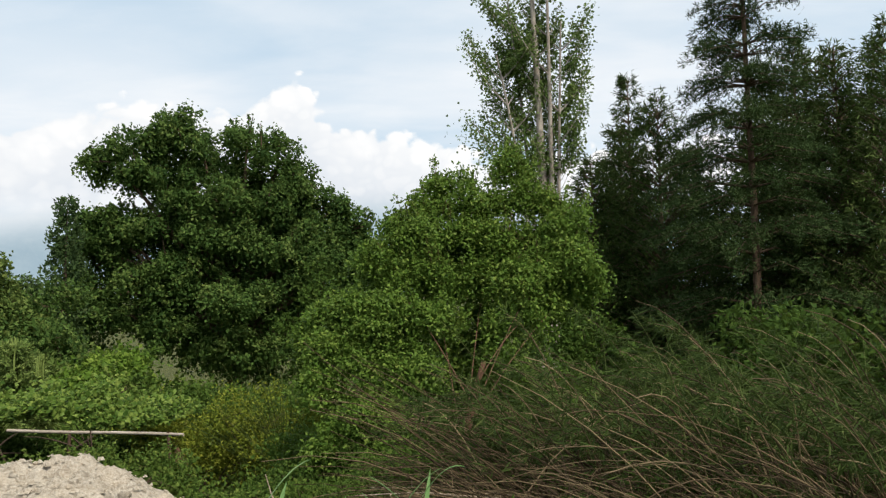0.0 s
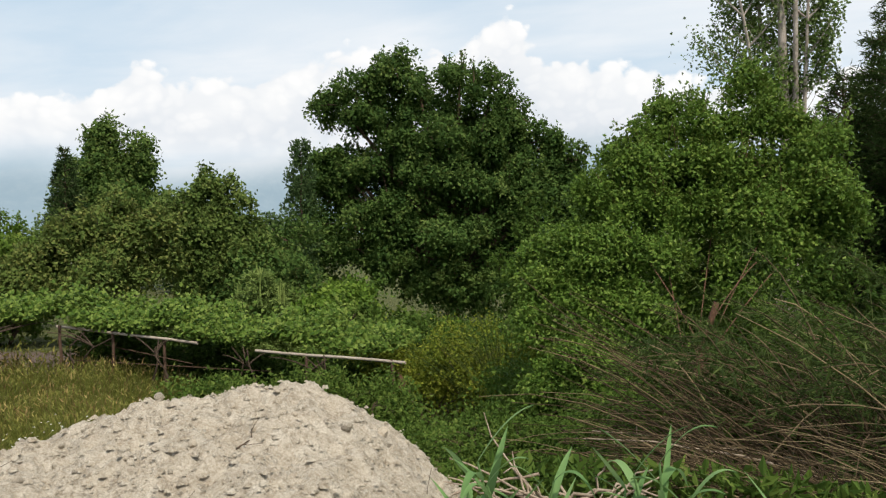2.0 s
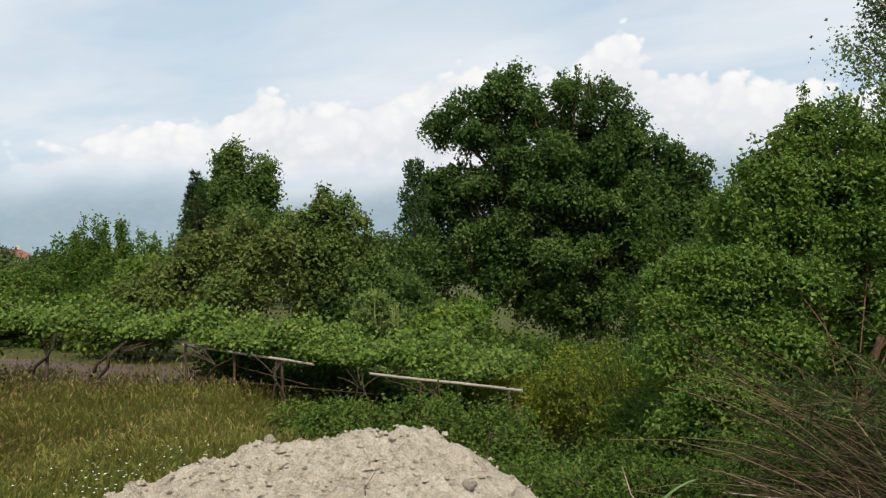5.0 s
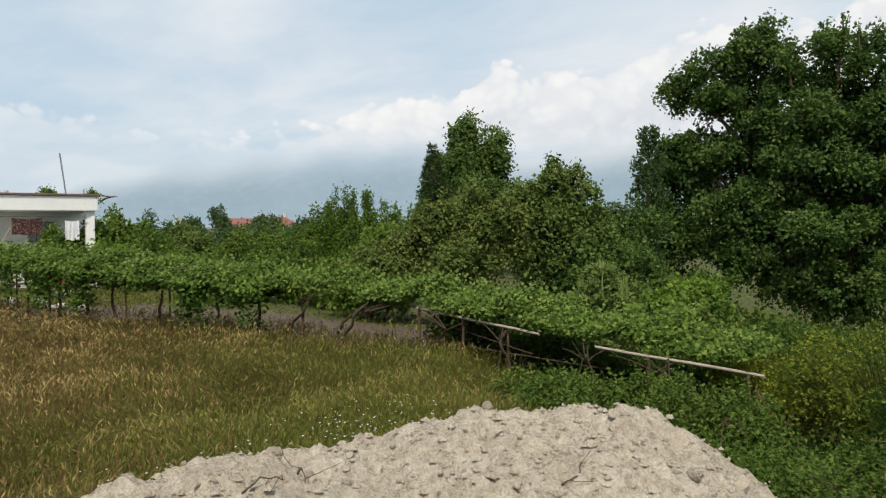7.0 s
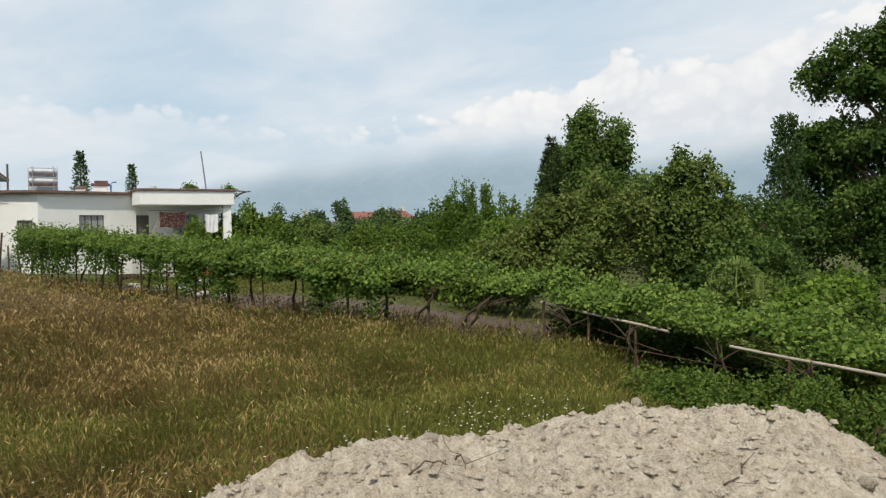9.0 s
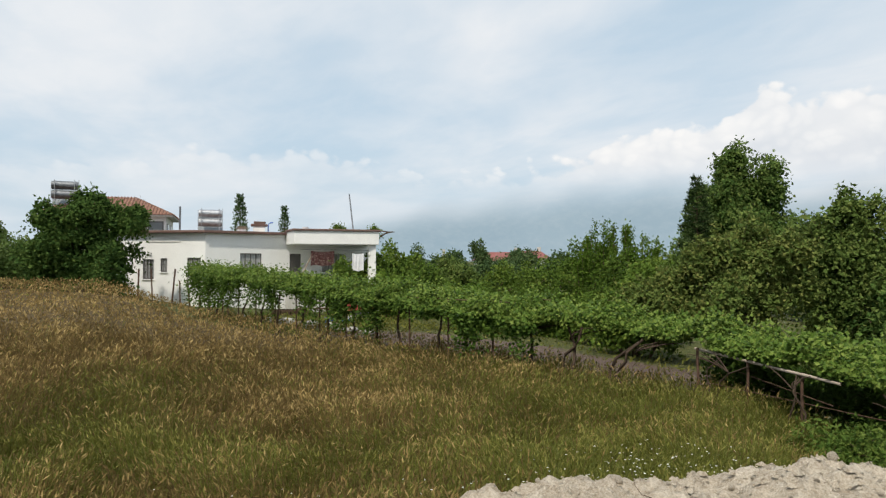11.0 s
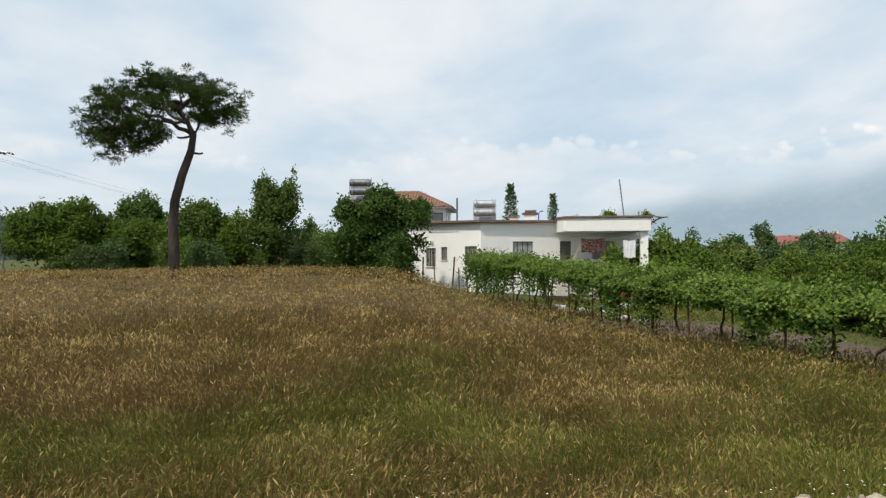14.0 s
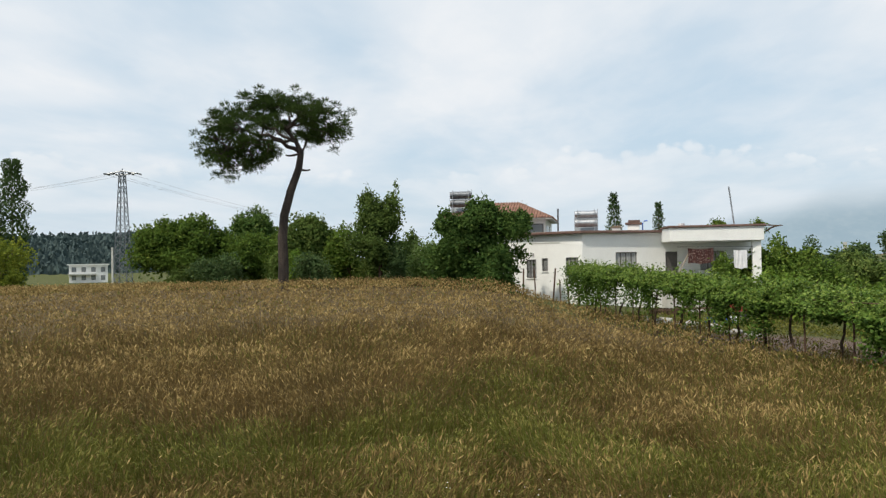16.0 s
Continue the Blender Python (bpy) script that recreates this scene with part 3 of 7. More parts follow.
def shrub(at, label, h, rx, ry, material, size, n, per=30, tone=0.5, name="shrub", group="shrubs in the gully", aspect=0.6, spread=0.2, lobes=7, up=0.5):
    L = auto_lobes(0.0, h, rx, ry, lobes, 0.6, (0.36, 0.55))
    return tree(name, at, label, L, None, material, size * (1.0 if size < 0.08 else 1.3), n, int(per * (0.58 if size < 0.08 else 0.42)), spread, 0.035, category="shrub", stems=3, puffs=5, fork=0.25, low=-0.2, tone=tone, group=group,
                aspect=aspect, twigs=50, up=up)


def polar_lobes(base_az, base_d, base_z, rows):
    """Lobes from rows of (bearing, distance, height over the eye, width, depth, height), relative to a foot."""
    bx, by = -base_d * math.sin(radians(base_az)), base_d * math.cos(radians(base_az))
    out = []
    for a, d, z, w, dp, h in rows:
        out.append((-d * math.sin(radians(a)) - bx, d * math.cos(radians(a)) - by, z + EYE - base_z, w, dp, h))
    return out


# the broad plane tree over the gully
p = at_az(15.5, 35)
tree("plane_tree", p, "broad dark green plane tree with dense drooping foliage", polar_lobes(15.5, 35, p[2], (
    (24.2, 35.0, 6.12, 1.43, 1.58, 1.16), (22.4, 35.0, 6.92, 1.38, 1.51, 1.10), (19.8, 35.0, 7.57, 1.60, 1.76, 1.16), (21.6, 35.0, 5.56, 1.79, 1.97, 1.05), (17.8, 35.0, 6.46, 1.79, 1.97, 1.51),
    (14.6, 35.0, 7.20, 1.38, 1.51, 1.05), (12.2, 35.0, 6.60, 1.38, 1.51, 1.24), (10.7, 35.0, 5.50, 1.16, 1.27, 1.16), (15.7, 35.0, 5.07, 2.34, 2.57, 1.51), (12.2, 35.0, 4.47, 2.07, 2.27, 1.32),
    (7.9, 35.0, 4.29, 0.99, 1.09, 0.94), (6.3, 35.0, 3.03, 1.05, 1.27, 1.16), (9.0, 35.0, 2.69, 1.79, 1.97, 1.51), (5.9, 35.0, 1.46, 0.99, 1.67, 1.51), (24.3, 35.0, 3.25, 1.38, 1.51, 0.99),
    (21.0, 35.0, 3.10, 2.07, 2.27, 1.38), (17.2, 35.0, 2.80, 2.34, 2.57, 1.79), (12.8, 35.0, 2.34, 2.34, 2.57, 1.79), (25.0, 35.0, 1.61, 1.32, 1.51, 1.38), (21.2, 35.0, 0.50, 2.07, 2.27, 1.79),
    (16.8, 35.0, 0.07, 2.42, 2.67, 2.07), (12.4, 35.0, -0.08, 2.42, 2.67, 2.07), (8.2, 35.0, 0.18, 1.79, 2.27, 2.07), (23.9, 35.0, -0.59, 1.51, 1.67, 1.51), (20.3, 35.0, -1.70, 1.79, 1.97, 1.65),
    (16.3, 35.0, -2.24, 2.34, 2.57, 1.65), (12.0, 35.0, -2.09, 2.07, 2.27, 1.71), (9.0, 35.0, -1.68, 1.51, 1.67, 1.51), (15.0, 35.0, -3.60, 1.79, 1.97, 1.16), (19.4, 35.0, 4.31, 1.93, 2.12, 1.24),
    (25.5, 35.0, 3.53, 0.94, 1.03, 0.66), (26.1, 35.0, 2.16, 0.99, 1.27, 1.16), (26.5, 35.0, 0.52, 1.05, 1.45, 1.32), (25.1, 35.0, -1.00, 1.38, 1.51, 1.32), (6.9, 35.0, 1.87, 1.38, 1.51, 1.38),
    (6.5, 35.0, -0.49, 1.24, 1.51, 1.38),
    (18.5, 36.5, 0.8, 4.2, 2.4, 3.6), (13.0, 36.5, 1.2, 4.4, 2.4, 3.8), (9.5, 36.5, 0.2, 3.2, 2.4, 3.2), (15.5, 36.0, 4.4, 3.6, 2.0, 2.2),
)), None, "plane", 0.172, 4500, 46, 0.26, 0.38, "bark", aspect=0.75, low=-0.75, twigs=260, puffs=11, shell=(0.3, 1.0), droop=0.7, sprigs=90, sprig=0.7, tone=0.42)
# bushy tree with a reddish forked stem in front of the poplar
p = at_az(-2.3, 9.5)
tree("mulberry_tree", p, "bright green bushy tree with a reddish forked stem", polar_lobes(-2.3, 9.5, p[2], (
    (-2.3, 12.6, 1.98, 0.39, 0.36, 0.25), (-0.4, 12.3, 1.57, 0.43, 0.39, 0.33), (-4.7, 12.4, 1.62, 0.43, 0.39, 0.35), (-7.2, 12.8, 2.29, 0.32, 0.32, 0.36), (-8.9, 12.6, 1.72, 0.44, 0.39, 0.42),
    (-11.7, 12.4, 1.21, 0.46, 0.41, 0.46), (2.3, 12.3, 1.14, 0.37, 0.33, 0.27), (-0.3, 12.1, 0.96, 0.62, 0.56, 0.45), (-4.1, 12.2, 0.94, 0.62, 0.56, 0.45), (-7.9, 12.2, 0.87, 0.62, 0.56, 0.45),
    (-11.8, 12.0, 0.59, 0.50, 0.45, 0.45), (4.0, 11.9, 0.56, 0.42, 0.37, 0.38), (0.7, 11.7, 0.25, 0.60, 0.54, 0.44), (-3.9, 11.8, 0.18, 0.70, 0.63, 0.41), (-8.3, 11.8, 0.21, 0.60, 0.54, 0.39),
    (-13.0, 11.8, 0.23, 0.33, 0.32, 0.35), (6.6, 11.5, -0.30, 0.44, 0.40, 0.38), (3.1, 11.3, -0.41, 0.59, 0.53, 0.42), (-0.5, 11.3, -0.42, 0.47, 0.42, 0.42), (8.0, 11.1, -0.92, 0.39, 0.38, 0.42),
    (4.5, 10.9, -1.10, 0.57, 0.51, 0.41), (1.0, 10.9, -1.21, 0.46, 0.41, 0.41), (-7.1, 11.6, -0.45, 0.43, 0.39, 0.35), (-9.7, 11.6, -0.32, 0.43, 0.39, 0.35), (9.2, 10.7, -1.49, 0.30, 0.34, 0.38),
    (5.9, 10.5, -1.75, 0.55, 0.49, 0.40), (2.7, 10.3, -1.95, 0.43, 0.39, 0.31), (-6.1, 11.2, -1.17, 0.37, 0.33, 0.37), (7.4, 10.1, -2.25, 0.44, 0.40, 0.31), (3.6, 9.9, -2.44, 0.43, 0.39, 0.28),
    (9.2, 11.7, -0.67, 0.29, 0.32, 0.35), (-3.9, 12.0, -1.43, 0.40, 0.45, 0.50), (-4.4, 12.3, -0.77, 0.51, 0.46, 0.51),
    (-9.9, 12.4, 0.41, 0.51, 0.46, 0.51), (-9.6, 12.2, -0.34, 0.45, 0.41, 0.40), (3.1, 12.5, 0.17, 0.64, 0.58, 0.54), (5.0, 12.3, -0.53, 0.51, 0.46, 0.51), (-0.2, 12.9, 0.48, 0.75, 0.67, 0.64),
    (-5.0, 13.0, 0.46, 0.75, 0.67, 0.64), (-11.9, 12.3, -0.10, 0.41, 0.37, 0.41),
)), None, "mulberry", 0.070, 3500, 40, 0.145, 0.062, "redbark", aspect=0.7, low=-0.6, stems=1, fork=0.34, puffs=8, shell=(0.3, 1.03), limb=0.12, droop=0.5, sprigs=190, sprig=0.42, lean=(0.45, 0.15), limbs=7)


def poplar_tree():
    p = at_az(-9.7, 19.4)
    ob = thing("poplar_tree", p, "tall slender poplar with pale forked trunk", "tree")
    h = 19.5 * math.tan(radians(27)) + EYE - p[2]
    lines, C, own = [], [], []
    for q, (dx, dy, r) in enumerate(((0.0, -0.15, 0.19), (0.22, -0.25, 0.12), (-0.25, 0.2, 0.10), (0.40, -0.2, 0.085), (-0.45, -0.1, 0.09))):
        pts = curve3((dx * 0.3, dy * 0.3, -0.2), (dx * 0.7, dy, h * 0.45), (dx * 2.1 - 0.35, dy * 2, h * (1 - 0.06 * q)), 14)
        lines.append((pts, np.linspace(r, r * 0.25, 14)))
        for s in range(24):
            t = rng.uniform(0.54, 1.0)
            c0 = pts[int(t * 13)]
            a = rng.uniform(-0.3, 3.44)
            ln = rng.uniform(0.7, 1.6) * (1.15 - 0.5 * abs(t - 0.6))
            tip = c0 + (math.cos(a) * ln * 0.75, math.sin(a) * ln * 0.75, ln * 1.05)
            bl = curve3(c0, (c0 + tip) / 2 + (math.cos(a) * 0.15, math.sin(a) * 0.15, -0.12), tip, 5)
            lines.append((bl, np.linspace(0.022, 0.006, 5)))
            m = int(rng.uniform(150, 300))
            k = rng.integers(2, 5, m)
            C.append(bl[k] + (bl[k - 1] - bl[k]) * rng.uniform(0, 1, (m, 1)) + rng.normal(size=(m, 3)) * (0.11, 0.11, 0.14))
            own.append(np.full(m, rng.normal() * 0.1))
    for s in range(18):
        t = rng.uniform(0.30, 0.5)
        a, ln = rng.uniform(0, 6.28), rng.uniform(0.5, 1.0)
        c0 = np.array((0, 0, h * t))
        lines.append((curve3(c0, c0 + (math.cos(a) * ln * 0.5, math.sin(a) * ln * 0.5, 0.2), c0 + (math.cos(a) * ln, math.sin(a) * ln, ln * 1.3), 5), np.linspace(0.015, 0.004, 5)))
    # a long low bough to the west
    bl = curve3((0, 0, h * 0.47), (-0.7, 0, h * 0.55), (-1.9, 0, h * 0.62), 8)
    lines.append((bl, np.linspace(0.05, 0.012, 8)))
    C.append(bl[rng.integers(3, 8, 900)] + rng.normal(size=(900, 3)) * (0.32, 0.25, 0.3))
    own.append(np.zeros(900))
    V, F = tubes(lines, 7)
    child("trunk", sheet("trunk", V, F, M["palebark"], True), ob, "pale grey-brown trunk and boughs")
    C, own = np.concatenate(C), np.concatenate(own)
    V, F = leaves(C, 0.078, 0.85, 0.3, 0.3)
    child("crown", sheet("crown", V, F, M["poplar"], tint=tints(len(C), 0.5 + own, 0.2)), ob)


poplar_tree()


def conifer(at, label, h, r, material, levels=26, per_level=9, droop=0.35, size=0.16, tufts=26, group="", name="fir_tree", bare=0.05, rise=0.25, thick=0.12, tone=0.5, open_top=1.0, fluff=0.05):
    """Whorls of boughs with needle tufts along them."""
    ob = thing(name, at, label, "tree", group)
    lines = [(np.array([(0, 0, -0.3), (0.03, 0, h * 0.4), (0, 0.03, h * 0.75), (0, 0, h)]), np.array([thick, thick * 0.75, thick * 0.4, 0.012]))]
    C, D, own = [], [], []
    for q in range(levels):
        f = bare + (1 - bare) * (q + rng.uniform(0, 0.8)) / levels
        rad = r * (1 - f) ** 0.78 * open_top + 0.18
        for s in range(per_level if f < 0.85 else 8):
            a, ln = rng.uniform(0, 6.28), rad * rng.uniform(0.55, 1.12)
            dirn = np.array((math.cos(a), math.sin(a), 0))
            c0 = np.array((0, 0, f * h))
            bl = curve3(c0, c0 + dirn * ln * 0.55 + (0, 0, rise * ln), c0 + dirn * ln + (0, 0, rise * ln - droop * ln), 6)
            lines.append((bl[[0, 2, 5]], np.linspace(0.03, 0.006, 3) * (0.4 + thick * 4)))
            m = int(tufts * (0.4 + ln))
            t = rng.uniform(0.15, 1.0, m) ** 0.7
            k = t * 4.99
            i0 = k.astype(int)
            pts = bl[i0] + (bl[i0 + 1] - bl[i0]) * (k - i0)[:, None]
            side = np.array((-dirn[1], dirn[0], 0))
            pts = pts + side * (rng.normal(size=(m, 1)) * (0.12 + fluff) * ln * (1.1 - t)[:, None]) + (0, 0, 1) * rng.normal(size=(m, 1)) * fluff
            C.append(pts)
            D.append(np.tile(dirn, (m, 1)) + rng.normal(size=(m, 3)) * 0.55)
            own.append(np.full(m, rng.normal() * 0.12))
    V, F = tubes(lines, 3)
    child("trunk", sheet("trunk", V, F, M["bark"], True), ob)
    C, D, own = np.concatenate(C), np.concatenate(D), np.concatenate(own)
    V, F = leaves(np.repeat(C, 2, 0), size, 0.17, 0.6, 0.05, 0.1, along=np.repeat(D, 2, 0), spread=1.5)
    child("needles", sheet("needles", V, F, M[material], tint=tints(len(C) * 2, tone + np.repeat(own, 2), 0.18)), ob)
    return ob


p = at_az(-25.2, 21)
conifer(p, "tall dark fir with level drooping boughs", 16.4, 3.9, "conifer", 30, 12, 0.3, 0.14, 70, fluff=0.10, thick=0.16, rise=0.22)
p = at_az(-16.2, 27)
conifer(p, "slim grey-green pine in front of the sky", 12.9, 2.3, "pine", 30, 10, 0.0, 0.2, 26, fluff=0.12, rise=0.45, group="pines behind the canes", name="pine_tree")
for a, d, h, r in ((-13.2, 24, 9.0, 2.8), (-18.5, 24, 11.0, 3.2), (-28.3, 24, 12.4, 2.5), (-29.6, 27, 12.6, 3.0), (-33.0, 26, 12.4, 3.0), (-31.0, 23, 11.6, 2.6), (-26.0, 27, 12.8, 2.4), (-34.5, 22, 11.5, 3.0), (-15.4, 29, 11.2, 3.4), (-20.5, 30, 10.4, 3.4), (-25.0, 30, 11.0, 3.4), (-11.5, 30, 7.6, 2.6)):
    conifer(at_az(a, d), "dense dark green pine with upright shoots", h, r, "pine", 34, 11, -0.1, 0.2 if d < 28 else 0.32, 19 if d < 28 else 8, fluff=0.15, rise=0.5, group="pines behind the canes", name="pine_tree", tone=0.55 if a > -25 else 0.68)

# hazels and other trees beyond the trellis
for a, d, top, w, n, mt, lab in (
        (30.0, 27, 0.2, 2.2, 380, "plane", "dark green bushy tree beyond the trellis"), (28.6, 29, 0.6, 2.2, 380, "plane", "dark green bushy tree beyond the trellis"), (26.0, 22, -1.2, 2.0, 380, "lush", "bright green bush under the plane tree"),
        (22.0, 21, -1.6, 2.0, 380, "bramble", "green leafy bush under the plane tree"), (48.5, 27, 0.2, 2.2, 320, "orchard", "green bushy tree beyond the trellis")):
    p = at_az(a, d)
    h = top + EYE - p[2]
    tree("hazel_tree" if mt == "hazel" else "bushy_tree", p, lab, auto_lobes(0.2, h, w, w, 11, 0.55, (0.34, 0.5)), None, mt, 0.165, int(n * 0.85), 32, 0.27, 0.07, stems=4, fork=0.25,
         group="bushy trees beyond the trellis", aspect=0.75, low=-0.3)
p = at_az(34.5, 27)
tree("hazel_tree", p, "dull green bushy hazel beyond the trellis", polar_lobes(34.5, 27, p[2], (
    (34.4, 27.0, 1.80, 0.59, 0.64, 0.64), (35.7, 27.0, 1.17, 0.72, 0.76, 0.76), (32.6, 27.0, 1.18, 0.55, 0.76, 0.76), (34.7, 27.0, 0.30, 1.27, 1.27, 0.96), (32.0, 27.0, -0.02, 0.96, 0.96, 0.96),
    (36.4, 27.0, -0.74, 1.17, 1.17, 0.96), (33.4, 27.0, -1.07, 1.38, 1.38, 0.96), (30.7, 27.0, -1.29, 0.96, 0.96, 0.96), (34.7, 27.0, -2.00, 1.27, 1.27, 0.85), (31.2, 27.0, -2.24, 1.06, 1.06, 0.76),
    (37.5, 27.0, 0.20, 0.72, 0.85, 0.85),
)), None, "hazel", 0.15, 900, 34, 0.22, 0.07, stems=4, fork=0.25, group="bushy trees beyond the trellis", aspect=0.75, low=-0.5, sprigs=60, sprig=0.7, droop=0.5)
p = at_az(40.5, 24.5)
tree("hazel_tree", p, "dull green hazel with reddish young leaves", polar_lobes(40.5, 24.5, p[2], (
    (40.2, 24.5, 0.86, 0.77, 0.77, 0.58), (41.9, 24.5, 0.23, 0.93, 0.93, 0.69), (39.4, 24.5, -0.01, 1.00, 1.00, 0.81), (43.9, 24.5, -0.13, 0.81, 0.81, 0.69), (45.5, 24.5, -0.63, 0.77, 0.77, 0.66),
    (41.5, 24.5, -0.74, 1.35, 1.35, 0.77), (38.2, 24.5, -0.95, 0.87, 0.87, 0.87), (45.6, 24.5, -1.26, 1.06, 1.06, 0.54), (41.5, 24.5, -1.57, 1.45, 1.45, 0.54), (47.9, 24.5, -1.14, 0.77, 0.77, 0.50),
)), None, "redhazel", 0.13, 900, 36, 0.2, 0.07, stems=4, fork=0.25, group="bushy trees beyond the trellis", aspect=0.75, low=-0.5, sprigs=60, sprig=0.6, droop=0.5)
p = at_az(40.6, 64)
tree("lime_tree", p, "tall rounded dark green tree", polar_lobes(40.6, 64, p[2], (
    (41.0, 64.0, 7.52, 2.01, 2.11, 2.11), (41.9, 64.0, 5.58, 2.77, 2.77, 2.62), (40.1, 64.0, 5.87, 2.62, 2.62, 2.62), (41.3, 64.0, 3.68, 3.63, 3.63, 2.62), (39.3, 64.0, 3.95, 2.42, 2.62, 2.62),
    (38.6, 64.0, 2.25, 1.81, 2.32, 2.32), (43.1, 64.0, 2.13, 2.42, 2.52, 2.52), (40.1, 64.0, 1.52, 3.52, 3.52, 2.77), (42.0, 64.0, 0.56, 3.52, 3.52, 2.52),
)), None, "plane", 0.27, 1300, 34, 0.42, 0.3, aspect=0.75, low=-0.7, puffs=14, sprigs=30, sprig=0.8, tone=0.6, droop=0.5)
conifer(at_az(43.9, 60), "dark pine beside the tall rounded tree", 6.73 + EYE - at_az(43.9, 60)[2], 2.3, "conifer", 26, 10, 0.1, 0.32, 18, name="pine_tree", rise=0.35)
conifer(at_az(30.8, 17.2), "young pine with upright pale candles", -1.0 + EYE - at_az(30.8, 17.2)[2], 0.95, "young_pine", 18, 10, -0.2, 0.15, 60, name="young_pine_tree", rise=0.5, thick=0.04, tone=0.6)

candles = thing("pine_candles", (*at_az(30.8, 17.1)[:2], EYE - 1.95), "pale upright candles on a young pine", "pine shoots", kind="stuff")
lines = []
for q in range(34):
    a, r = rng.uniform(0, 6.28), rng.uniform(0, 0.62)
    b = np.array((math.cos(a) * r, math.sin(a) * r, 0.75 - 0.9 * r))
    lines.append((np.stack([b, b + (0, 0, 0.25), b + (rng.normal() * 0.03, 0, 0.5)]), np.array([0.02, 0.022, 0.008])))
V, F = tubes(lines, 4)
child("candle_tuft", sheet("candle_tuft", V, F, M["young_pine"], True, tint=np.full(len(V), 0.9)), candles, kind="stuff")
